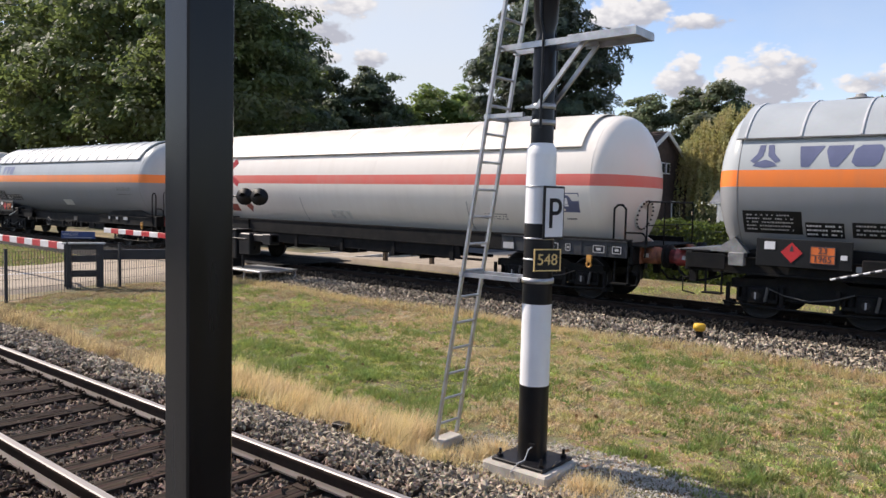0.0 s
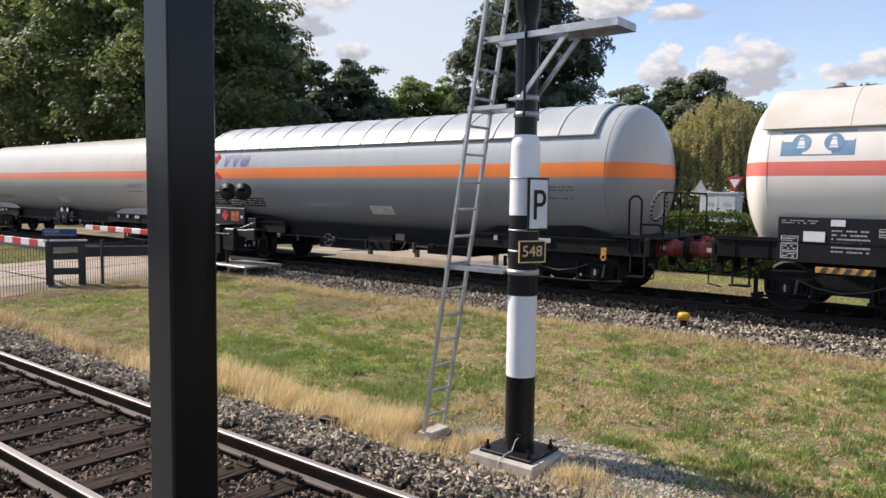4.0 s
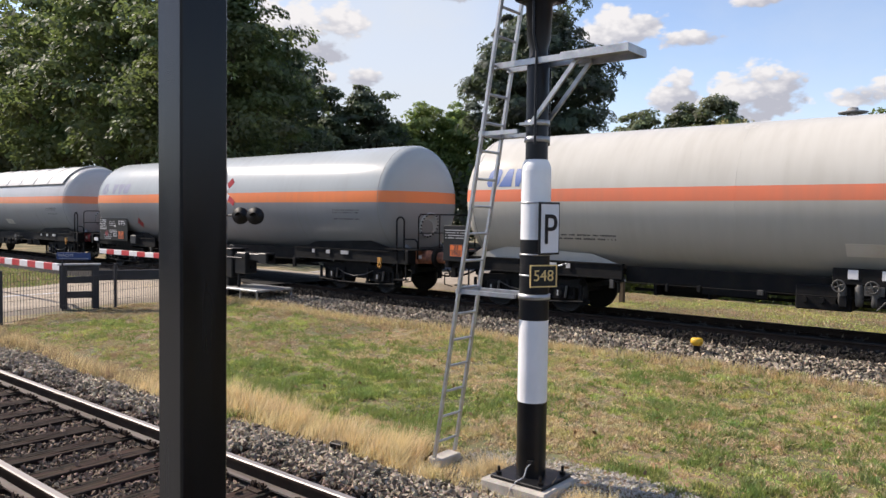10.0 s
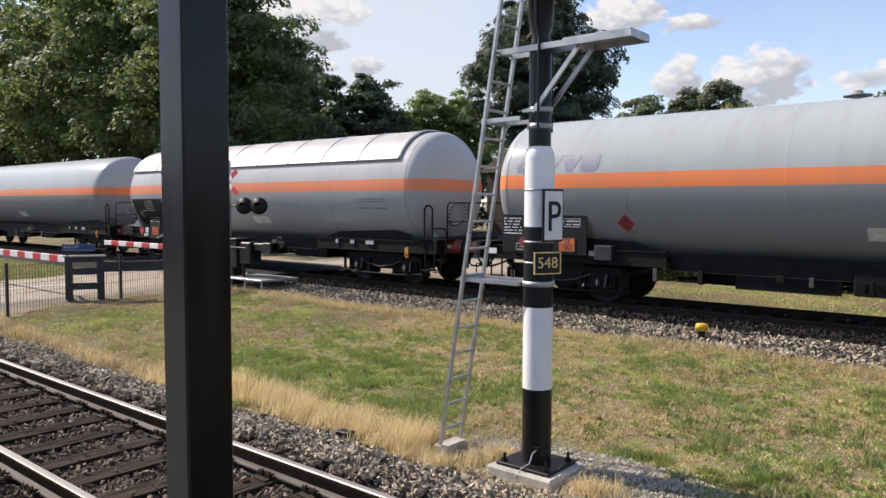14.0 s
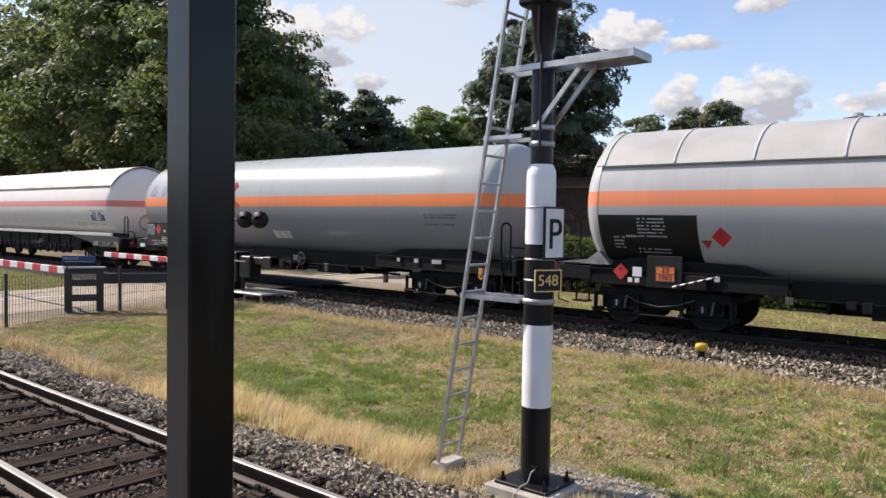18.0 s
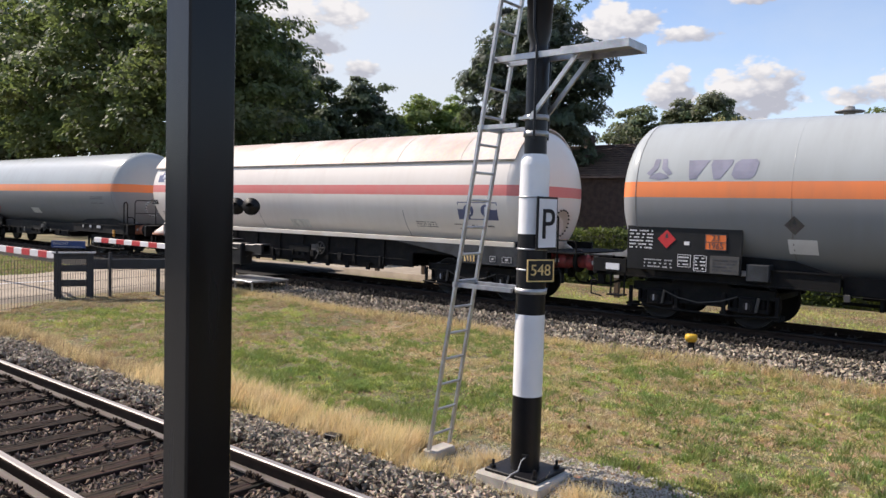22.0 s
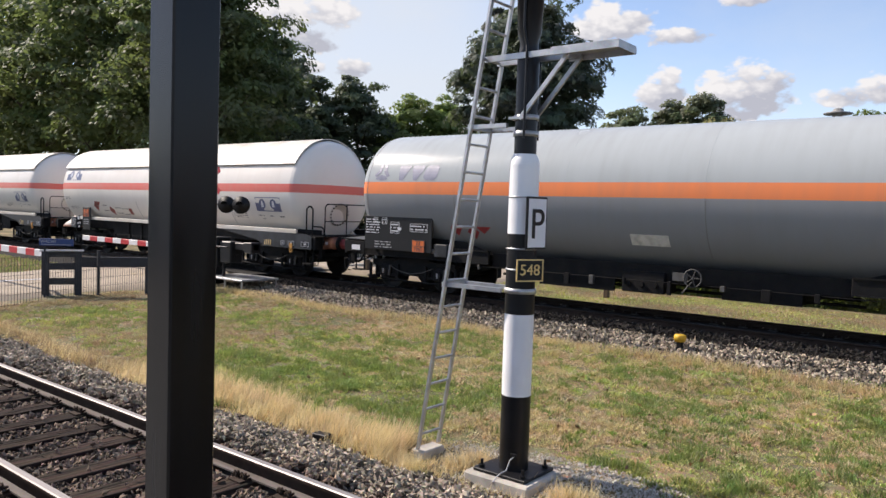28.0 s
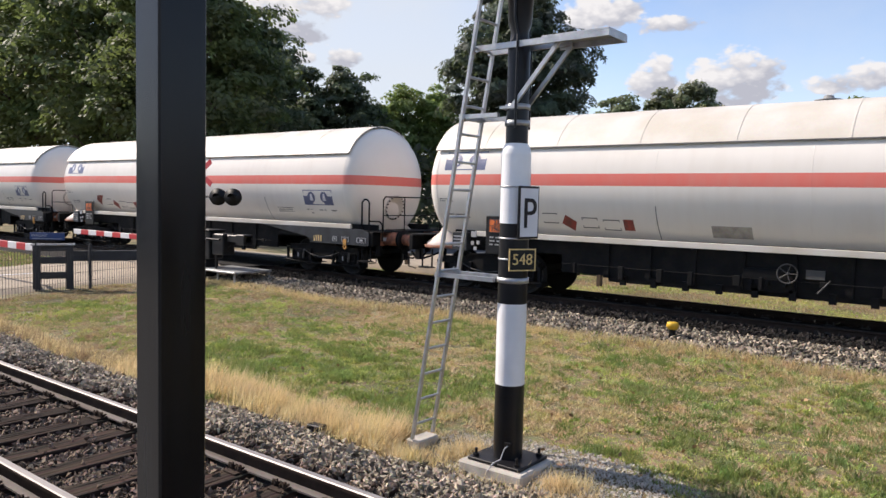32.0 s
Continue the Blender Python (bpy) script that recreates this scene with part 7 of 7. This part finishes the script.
blades("deep_green_grass", x[deep], y[deep], rng.uniform(0.03, 0.08, deep.sum()) * lift[deep], L_GRASSDARK, "deep green grass tufts between the tracks", "grass", 0.010, 1.2)
blades("dry_lawn_grass", x[straw], y[straw], rng.uniform(0.02, 0.05, straw.sum()) * lift[straw], L_DRY, "short straw-coloured dry grass between the tracks", "grass", 0.009, 2.0)
blades("brown_thatch", x[brown], y[brown], rng.uniform(0.015, 0.045, brown.sum()) * lift[brown], L_THATCH, "dull brown mown thatch in the dry grass", "grass", 0.010, 2.4)
flat = straw & (dice < 0.14)
blades("straw_litter", x[flat], y[flat], rng.uniform(0.012, 0.03, flat.sum()), L_STRAW, "flattened pale straw lying on the grass", "straw", 0.006, 7.0)
# tufts that stand out of the mown grass
tx, ty = scatter(5000, -17.0, 1.0, 6.1, 11.7)
td = 0.5 * cells(tx, ty, 2.3, 1) + 0.5 * cells(tx, ty, 0.8, 2)
ok = (tx > -1.5 - ty * 2.85) & (td < rng.uniform(0.25, 0.75, len(tx))) & (((tx + 3.75) / 1.6) ** 2 + ((ty - 6.0) / 0.5) ** 2 > 1)
tx, ty = np.repeat(tx[ok], 22), np.repeat(ty[ok], 22)
th = np.repeat(rng.uniform(0.5, 1.4, ok.sum()), 22)
tx, ty = tx + rng.normal(0, 0.04, len(tx)) * th, ty + rng.normal(0, 0.04, len(tx)) * th
green = cells(tx, ty, 0.5, 21) < 0.6
blades("grass_tufts", tx[green], ty[green], rng.uniform(0.03, 0.085, green.sum()) * th[green], L_GRASSDARK, "coarse green tufts standing out of the mown grass", "grass", 0.008, 1.2)
blades("pale_grass_tufts", tx[~green], ty[~green], rng.uniform(0.03, 0.08, (~green).sum()) * th[~green], L_GRASS, "pale green coarse tufts in the mown grass", "grass", 0.008, 1.2)
x, y = scatter(150000, -18.0, 5.0, 5.2, 6.4)
edge = 5.72 + 0.12 * np.sin(0.8 * x + 1) + 0.07 * np.sin(2.1 * x)
clump = 0.5 * cells(x, y, 0.45, 31) + 0.5 * cells(x, y, 0.15, 32)
spread = np.where(x < -5.1, np.where(x < -10.3, 0.22, 0.36), 0.22)
keep = (np.abs(y - edge) < spread * rng.uniform(0.2, 1.0, len(x))) & (clump > rng.uniform(0.0, 0.62, len(x)) + 0.2 * (x < -10.3)) & ((x < -5.1) | (rng.uniform(0, 1, len(x)) < 0.2))
tall = rng.uniform(0.10, 0.34, keep.sum()) * (0.5 + 0.8 * clump[keep]) * np.where(x[keep] > -5.1, 0.5, 1.0) * np.where(x[keep] < -10.5, 0.75, 1.0)
x, y, dull = x[keep], y[keep], rng.uniform(0, 1, keep.sum()) < np.where(x[keep] < -10.3, 0.6, 0.12)
blades("tall_dry_grass", x[~dull], y[~dull], tall[~dull], L_STRAW, "tall bleached dry grass along the ballast edge", "grass", 0.0042, 0.6, 0.3)
blades("tall_brown_grass", x[dull], y[dull], tall[dull] * 0.9, L_THATCH, "tall withered brown grass along the ballast edge", "grass", 0.0045, 0.8, 0.2)
x, y = [], []
for cx_, cy_, n_ in ((-5.1, 5.60, 500), (-4.75, 5.52, 350), (-4.28, 6.02, 600), (-3.18, 5.8, 260), (-3.02, 5.88, 160), (-5.3, 5.75, 600), (-4.42, 5.85, 300)):
    x.append(rng.normal(cx_, 0.10, n_)); y.append(rng.normal(cy_, 0.06, n_))
x, y = np.concatenate(x), np.concatenate(y)
blades("foot_dry_grass", x, y, rng.uniform(0.05, 0.2, len(x)), L_STRAW, "bleached dry tufts round the mast and ladder feet", "grass", 0.005, 0.9)
x, y = scatter(52000, -22.0, 6.0, 11.4, 12.5)
keep = np.abs(y - 11.95 - 0.12 * np.sin(1.1 * x)) < 0.3 * rng.uniform(0.1, 1, len(x))
blades("verge_dry_grass", x[keep], y[keep], rng.uniform(0.06, 0.17, keep.sum()), L_DRY, "dry straw-coloured verge grass by the far ballast", "grass", 0.007, 0.9)
x, y = scatter(30000, -46.0, -25.6, 7.0, 12.2)
half_ = rng.uniform(0, 1, len(x)) < 0.5
blades("roadside_grass", x[half_], y[half_], rng.uniform(0.04, 0.12, half_.sum()), L_GRASSDARK, "rough green grass strip beside the crossing road", "grass", 0.02, 0.9)
blades("roadside_thatch", x[~half_], y[~half_], rng.uniform(0.03, 0.10, (~half_).sum()), L_THATCH, "brown dry grass strip beside the crossing road", "grass", 0.02, 1.2)
# broad-leaved weeds and fallen leaves in the lawn
x, y = scatter(420, -16.0, -0.8, 6.3, 11.6)
ok = wave(x, y, 1.1, 0.8) + rng.uniform(-0.3, 0.3, len(x)) < 0.45
x, y = x[ok], y[ok]
p = np.stack([x, y, ground_z(x, y) + 0.035], 1)
v, f = leaf_cloud(p, rng.uniform(0.03, 0.16, len(x)), 7, 0.03, 0.2)
solid("lawn_weeds", raw_mesh("lawn_weeds", v, f, L_WEED), L_WEED, Matrix(), "low broad-leaved green weeds in the mown grass", "weeds", kind="stuff")
x, y = scatter(200, -9.0, -0.8, 6.3, 11.4)
p = np.stack([x, y, ground_z(x, y) + 0.06], 1)
v, f = leaf_cloud(p, np.full(len(x), 0.02), 1, 0.035, 0.3)
solid("fallen_leaves", raw_mesh("fallen_leaves", v, f, M_LEAFLITTER), M_LEAFLITTER, Matrix(), "scattered brown fallen leaves on the grass", "leaves", kind="stuff")
x, y = scatter(75000, -22.0, 6.0, 17.0, 22.0)
mixv = wave(x, y, 0.8, 0.7) + rng.uniform(-0.3, 0.3, len(x))
blades("far_grass", x[mixv < 0.5], y[mixv < 0.5], rng.uniform(0.02, 0.06, (mixv < 0.5).sum()), L_GRASS, "rough green grass beyond the far track", "grass", 0.012, 1.6)
blades("far_dry_grass", x[mixv >= 0.5], y[mixv >= 0.5], rng.uniform(0.02, 0.05, (mixv >= 0.5).sum()), L_THATCH, "rough dry grass beyond the far track", "grass", 0.012, 1.6)

OCTA = np.array([(1, 0, 0), (-1, 0, 0), (0, 1, 0), (0, -1, 0), (0, 0, 1), (0, 0, -1)], float)
OCTF = np.array([(0, 2, 4), (2, 1, 4), (1, 3, 4), (3, 0, 4), (2, 0, 5), (1, 2, 5), (3, 1, 5), (0, 3, 5)])


def stones(name, x, y, z, size, mat_, label):
    n = len(x)
    base = OCTA[None] * rng.uniform(0.55, 1.25, (n, 6, 1)) + rng.normal(0, 0.18, (n, 6, 3))
    base *= (size[:, None] * rng.uniform((1.0, 0.7, 0.4), (1.6, 1.05, 0.75), (n, 3)))[:, None, :]
    q = rng.normal(size=(n, 4)); q /= np.linalg.norm(q, axis=1)[:, None]
    w, a, b, c = q.T
    R = np.stack([1 - 2 * (b * b + c * c), 2 * (a * b - c * w), 2 * (a * c + b * w), 2 * (a * b + c * w), 1 - 2 * (a * a + c * c), 2 * (b * c - a * w),
                  2 * (a * c - b * w), 2 * (b * c + a * w), 1 - 2 * (a * a + b * b)], 1).reshape(n, 3, 3)
    v = np.einsum("nij,nkj->nki", R, base) + np.stack([x, y, z], 1)[:, None]
    f = (OCTF[None] + 6 * np.arange(n)[:, None, None]).reshape(-1, 3)
    return solid(name, raw_mesh(name, v.reshape(-1, 3), f, mat_), mat_, Matrix(), label, "ballast", kind="stuff")


x, y = scatter(76000, -21.0, 3.0, 1.4, 5.6)
off = np.abs(((x + 6.573 + 0.3) % 0.6) - 0.3)
on_tie = (off < 0.15) & (np.abs(y - NEAR_Y) < 0.84)
on_rail = (np.abs(np.abs(y - NEAR_Y) - 0.7535) < 0.1)
ok = (~on_tie | (rng.uniform(0, 1, len(x)) < 0.02)) & ~on_rail & (x > -2.5 * y - 5) & (y < 5.42 + 0.25 * np.clip((x + 5.2) / 0.8, 0, 1) + 0.12 * np.sin(1.7 * x) + rng.normal(0, 0.06, len(x)))
x, y = x[ok], y[ok]
z = ground_z(x, y) + rng.uniform(0.0, 0.03, len(x)) + np.where((off[ok] < 0.15) & (np.abs(y - NEAR_Y) < 1.32), 0.06, 0.012)
rusty = y < 4.55 + rng.normal(0, 0.15, len(x))
size = rng.uniform(0.017, 0.036, len(x)) * np.where(rusty, 1.0, 1.25)
stones("track_ballast", x[rusty], y[rusty], z[rusty], size[rusty], M_STONE_RUST, "rust-stained crushed stone between the rails")
stones("shoulder_ballast", x[~rusty], y[~rusty], z[~rusty], size[~rusty], M_STONE, "grey crushed stone on the near ballast shoulder")
x, y = scatter(33000, -27.0, 3.0, 11.95, 14.45)
ok = y > 12.12 + 0.1 * np.sin(1.3 * x) + rng.normal(0, 0.07, len(x))
x, y = x[ok], y[ok]
z, size = ground_z(x, y) + rng.uniform(0.0, 0.04, len(x)), rng.uniform(0.021, 0.046, len(x))
# stones inside the train's shadow edge are painted black, oil included
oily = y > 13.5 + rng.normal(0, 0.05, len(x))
thin = ~oily | (rng.uniform(0, 1, len(x)) < 0.6)
x, y, z, size, oily = x[thin], y[thin], z[thin], size[thin], oily[thin]
stones("far_ballast", x[~oily], y[~oily], z[~oily], size[~oily], M_STONE, "pale grey crushed stone beside the far track")
stones("oily_ballast", x[oily], y[oily], z[oily] + 0.03, size[oily], M_STONE_DARK, "crushed stone painted black for oil and train shade along the far rails")
x, y = scatter(13000, -5.4, -1.9, 5.5, 6.8)
ok = ((x + 3.4) / 1.45) ** 2 + ((y - 6.1) / 0.58) ** 2 + rng.normal(0, 0.12, len(x)) < 1
stones("fine_gravel", x[ok], y[ok], ground_z(x[ok], y[ok]) + 0.004, rng.uniform(0.006, 0.016, ok.sum()), M_CONC, "pale fine gravel patch beside the signal mast")
x, y = scatter(4500, -27.0, 3.0, 16.0, 17.25)
stones("rear_ballast", x, y, ground_z(x, y) + rng.uniform(0.0, 0.03, len(x)), rng.uniform(0.022, 0.042, len(x)), M_STONE, "grey crushed stone behind the far track")


def pads(cs, rs, outs, per, leaf, flat=0.6, up=0.45, spray=1):
    """Leaves on the upper shells of clumps, facing outwards and up; spray: leaflets that fan out from one stalk."""
    n = len(cs) * per
    c, r, o = np.repeat(cs, per, 0), np.repeat(rs, per), np.repeat(outs, per, 0)
    d = rng.normal(size=(n, 3)); d /= np.linalg.norm(d, axis=1)[:, None]
    d[:, 2] = np.where(d[:, 2] < -0.35, -0.7 * d[:, 2], d[:, 2])
    p = c + d * (r * rng.uniform(0.3, 1.0, n) ** 0.5)[:, None] * np.array([1, 1, flat])
    nrm = 0.6 * d + 0.5 * o + np.array([0, 0, up]) + rng.normal(0, 0.42, (n, 3))
    nrm /= np.linalg.norm(nrm, axis=1)[:, None]
    a = np.cross(nrm, rng.normal(size=(n, 3))); a /= np.linalg.norm(a, axis=1)[:, None]
    b = np.cross(nrm, a)
    if spray > 1:
        p, nrm, a, b = (np.repeat(q, spray, 0) for q in (p, nrm, a, b))
        t = np.tile(2 * np.pi * np.arange(spray) / spray, n)[:, None] + rng.normal(0, 0.2, (n * spray, 1))
        a, b = a * np.cos(t) + b * np.sin(t), b * np.cos(t) - a * np.sin(t)
        a = a - 0.35 * nrm
        p = p + a * leaf * 0.8
        n *= spray
    s = leaf * rng.uniform(0.6, 1.25, n)[:, None]
    v = np.empty((n, 4, 3))
    v[:, 0], v[:, 1], v[:, 2], v[:, 3] = p - a * s, p + b * s * (0.34 if spray > 1 else 0.6) + a * s * 0.15, p + a * s, p - b * s * (0.34 if spray > 1 else 0.6) + a * s * 0.15
    return v.reshape(-1, 3), np.arange(4 * n).reshape(n, 4)


def tree(name, x, y, h, r, base, mat_, label, n_clump=70, per=150, leaf=0.2, seed=1, shape=1.0, lobes=11, spray=1, fat=0.23):
    """A tapered trunk with limbs that end in lobes; each lobe carries leaf clumps on its outside."""
    rnd = np.random.default_rng(seed)
    t = thing(name, pose(x, y, -0.12), label, "tree", "trees beyond the track")
    trunk = Shape()
    top = h * 0.72
    r0 = 0.02 * h + 0.05
    pts = [Vector((0.15 * math.sin(k), 0.15 * math.cos(1.7 * k), top * k / 5)) for k in range(6)]
    for k in range(5):
        trunk.rod(pts[k], pts[k + 1], r0 * (1 - 0.16 * k), 9, 0, r0 * (1 - 0.16 * (k + 1)), caps=False)
    cs, rs, outs = [], [], []
    turn_ = seed * 1.3
    for k in range(lobes):
        f = (k + 0.5) / lobes
        wide = (1.12 - 0.85 * f) if shape < 1 else math.sin(math.pi * (0.16 + 0.74 * f)) ** 0.7
        turn_ += 2.4 + rnd.uniform(-0.4, 0.4)
        lr = r * (0.42 + 0.14 * wide) * rnd.uniform(0.85, 1.15)
        reach = max(0.0, r * wide - 0.75 * lr) * rnd.uniform(0.8, 1.1) * (0.5 if f > 0.85 else 1.0)
        low_, high_ = base + 0.7 * lr, h - 0.8 * lr
        lobe = np.array([reach * math.cos(turn_), reach * math.sin(turn_), low_ + (high_ - low_) * f])
        i = min(4, max(1, int(lobe[2] / top * 4)))
        trunk.rod(pts[i], Vector(lobe), r0 * 0.34, 6, 0, 0.04, caps=False)
        for q in range(max(4, n_clump // lobes)):
            d = rnd.normal(size=3)
            d /= np.linalg.norm(d)
            if d[2] < -0.45:
                d[2] *= -0.5
            far = rnd.uniform(0.62, 1.02) if q % 6 else rnd.uniform(1.0, 1.16)
            c = lobe + d * lr * far * np.array([1, 1, 0.82])
            cs.append(c)
            outs.append(d)
            rs.append(r * fat * rnd.uniform(0.6, 1.2) * (1.0 if q % 6 else 0.55))
            if q % 4 == 0:
                trunk.rod(Vector(lobe), Vector(c), 0.035, 4, 0, 0.012, caps=False)
        # deep inside each lobe
        for q in range(5):
            cs.append(lobe + rnd.normal(0, 0.3, 3) * lr)
            outs.append(np.zeros(3))
            rs.append(lr * 0.6)
    part("trunk", trunk, M_BARK, t)
    v, f = pads(np.array(cs), np.array(rs), np.array(outs), int(per * 0.74), leaf * 1.14, spray=spray)
    part("crown", raw_mesh("crown", v, f, mat_), mat_, t)
    return t


tree("broadleaf_tree", -37.0, 24.0, 17.0, 5.4, 2.5, L_OAK, "large broadleaf tree with dense sunlit foliage", 170, 250, 0.14, 3, lobes=15)
tree("broadleaf_tree", -47.0, 25.0, 20.0, 6.8, 2.0, L_OAK, "large broadleaf tree with dense green foliage", 160, 230, 0.165, 4, lobes=15)
tree("broadleaf_tree", -60.0, 27.0, 22.0, 8.2, 2.0, L_OAK, "tall broadleaf tree with deep green foliage", 150, 210, 0.205, 5, lobes=15)
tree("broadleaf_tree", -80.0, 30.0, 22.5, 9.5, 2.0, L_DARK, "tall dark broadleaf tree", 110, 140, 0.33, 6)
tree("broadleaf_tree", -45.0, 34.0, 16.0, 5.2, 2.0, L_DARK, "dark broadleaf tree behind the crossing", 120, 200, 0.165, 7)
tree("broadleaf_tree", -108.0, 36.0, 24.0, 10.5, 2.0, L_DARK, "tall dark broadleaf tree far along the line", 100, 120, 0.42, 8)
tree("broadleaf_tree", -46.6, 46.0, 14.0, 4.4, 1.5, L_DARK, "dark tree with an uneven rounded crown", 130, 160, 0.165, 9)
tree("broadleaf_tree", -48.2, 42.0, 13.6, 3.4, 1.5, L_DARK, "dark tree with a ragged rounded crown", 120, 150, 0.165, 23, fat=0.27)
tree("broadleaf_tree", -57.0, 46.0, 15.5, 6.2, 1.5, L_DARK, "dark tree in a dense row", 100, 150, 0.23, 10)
tree("broadleaf_tree", -44.2, 50.0, 12.7, 3.8, 1.5, L_LIGHT, "light green rounded tree", 110, 200, 0.15, 11)
tree("broadleaf_tree", -42.6, 54.0, 13.0, 4.2, 1.5, L_LIGHT, "light green tree behind the train", 100, 200, 0.16, 12)
tree("chestnut_tree", -28.5, 44.6, 17.6, 5.5, 4.5, L_CHESTNUT, "tall dark chestnut tree with layered foliage", 180, 50, 0.175, 13, lobes=20, spray=6)
tree("broadleaf_tree", -31.0, 66.0, 13.1, 3.6, 2.0, L_FAR, "distant tree with haze painted into its leaf colour", 110, 150, 0.16, 14, fat=0.28)
tree("broadleaf_tree", -27.3, 68.0, 13.6, 3.0, 2.0, L_FAR, "narrow rounded distant tree with haze-lifted leaf colour", 120, 160, 0.15, 20, fat=0.32)
tree("broadleaf_tree", -24.5, 68.0, 13.9, 3.3, 2.0, L_FAR, "rounded distant tree with haze-lifted leaf colour", 140, 160, 0.15, 21, fat=0.32)
tree("broadleaf_tree", -20.5, 68.0, 11.0, 3.6, 2.0, L_FAR, "rounded tree behind the willow, haze painted into its leaf colour", 110, 150, 0.16, 16, fat=0.3)
tree("broadleaf_tree", -14.0, 63.0, 9.6, 4.8, 1.0, L_OAK, "bushy green tree beyond the parking", 100, 190, 0.17, 17)
tree("broadleaf_tree", -9.5, 62.0, 11.0, 5.0, 1.0, L_OAK, "bushy green tree beyond the parking", 100, 190, 0.17, 18)
tree("broadleaf_tree", -2.5, 62.0, 12.0, 5.7, 1.5, L_OAK, "bushy green tree beyond the parking", 100, 180, 0.18, 19)

# weeping willow
wil = thing("willow_tree", pose(-18.6, 55.0, -0.1), "yellow-green weeping willow with hanging strands", "tree", "trees beyond the track")
wt = Shape().rod((0, 0, 0), (0.2, 0, 6.2), 0.38, 12, 0, 0.2)
rnd = np.random.default_rng(22)
strands, sv = [], []
for k in range(420):
    a, rr = rnd.uniform(0, 2 * np.pi), 3.9 * math.sqrt(rnd.uniform(0.02, 1))
    topz = 9.6 - 0.2 * rr * rr + rnd.uniform(-0.7, 0.3)
    length = rnd.uniform(2.2, 5.5)
    m_ = int(length / 0.085)
    t_ = np.linspace(0, 1, m_)
    sway = 0.5 * rnd.uniform(-1, 1)
    sv.append(np.stack([rr * np.cos(a) * (1 + 0.12 * t_) + sway * t_ * 0.4, rr * np.sin(a) * (1 + 0.12 * t_), topz - length * t_], 1))
    if k % 14 == 0:
        wt.rod((0.2, 0, 5.6), (rr * math.cos(a), rr * math.sin(a), topz), 0.09, 5, 0, 0.02, caps=False)
part("trunk", wt, M_BARK, wil)
v, f = leaf_cloud(np.concatenate(sv), np.full(sum(len(q) for q in sv), 0.14), 3, 0.10, 1.0, 1.6)
part("crown", raw_mesh("crown", v, f, L_WILLOW), L_WILLOW, wil)

# hedge in a straight row
hedge = thing("hedge", pose(-4.0, 23.0, -0.1), "clipped green hedge with a sunlit top", "hedge")
n = 40000
face = rng.uniform(0, 1, n)
p = np.stack([rng.uniform(-10, 14, n), np.where(face < 0.6, -0.5 + rng.normal(0, 0.06, n), rng.uniform(-0.5, 0.5, n)), np.where(face < 0.6, rng.uniform(0, 1.8, n), 1.78 + rng.normal(0, 0.05, n))], 1)
p[:, 2] += 0.05 * np.sin(3.1 * p[:, 0]) + 0.04 * np.sin(7.7 * p[:, 0] + 1)
v, f = leaf_cloud(p, np.full(n, 0.05), 1, 0.056)
part("foliage", raw_mesh("foliage", v, f, L_HEDGE), L_HEDGE, hedge)
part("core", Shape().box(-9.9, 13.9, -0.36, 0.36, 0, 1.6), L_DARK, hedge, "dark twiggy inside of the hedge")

# understorey that closes the view behind the train
n = 900
cx = rng.uniform(-130, -22, n)
cs = np.stack([cx, 50 + rng.uniform(-4, 5, n) + np.where(cx < -60, -8, 0), rng.uniform(0.3, 6.0, n)], 1)
cs[:, 1] += np.where(cx > -38, 11.0, 0)
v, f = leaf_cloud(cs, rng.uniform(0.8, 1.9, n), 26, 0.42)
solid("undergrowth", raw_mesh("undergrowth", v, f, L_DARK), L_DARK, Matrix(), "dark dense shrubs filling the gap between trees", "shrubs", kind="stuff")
n = 500
cs = np.stack([rng.uniform(-22, 40, n), 78 + rng.uniform(-4, 4, n), rng.uniform(0.3, 7.0, n)], 1)
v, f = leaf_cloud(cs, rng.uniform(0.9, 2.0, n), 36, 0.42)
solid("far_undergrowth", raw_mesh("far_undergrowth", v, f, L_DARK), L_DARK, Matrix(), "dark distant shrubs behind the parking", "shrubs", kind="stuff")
n = 420
cs = np.stack([rng.uniform(-22, 14, n), 58.5 + rng.uniform(-1.5, 1.5, n), rng.uniform(0.2, 1.9, n)], 1)
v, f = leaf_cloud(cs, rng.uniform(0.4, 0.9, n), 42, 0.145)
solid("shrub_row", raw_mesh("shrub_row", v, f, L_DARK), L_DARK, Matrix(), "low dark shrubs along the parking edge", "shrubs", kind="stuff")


# ---- motion of the train ----
def run(t):
    """How far the train has come; it gains a little near the end."""
    return SPEED * t + 0.22 * max(0.0, min(1.0, (t - 29.4) / 0.6))


def motions():
    for w, x0, sets in WAGONS:
        walk(w, [(t, Matrix.Translation((x0 + run(t), FAR_Y, FAR_Z))) for t in (0.0, 8.0, 16.0, 24.0, 28.4, 28.9, 29.4, 30.0, 30.5, 31.0, 32.0)])
        step = 1.35
        n = int(SPEED * 32.0 / 0.46 / step) + 1
        for k, ob in enumerate(sets):
            at = ob.location.copy()
            walk(ob, [(32.0 * i / n, Matrix.Translation(at) @ Matrix.Rotation(k * 0.7 + run(32.0 * i / n) / 0.46, 4, "Y")) for i in range(n + 1)])


motions()
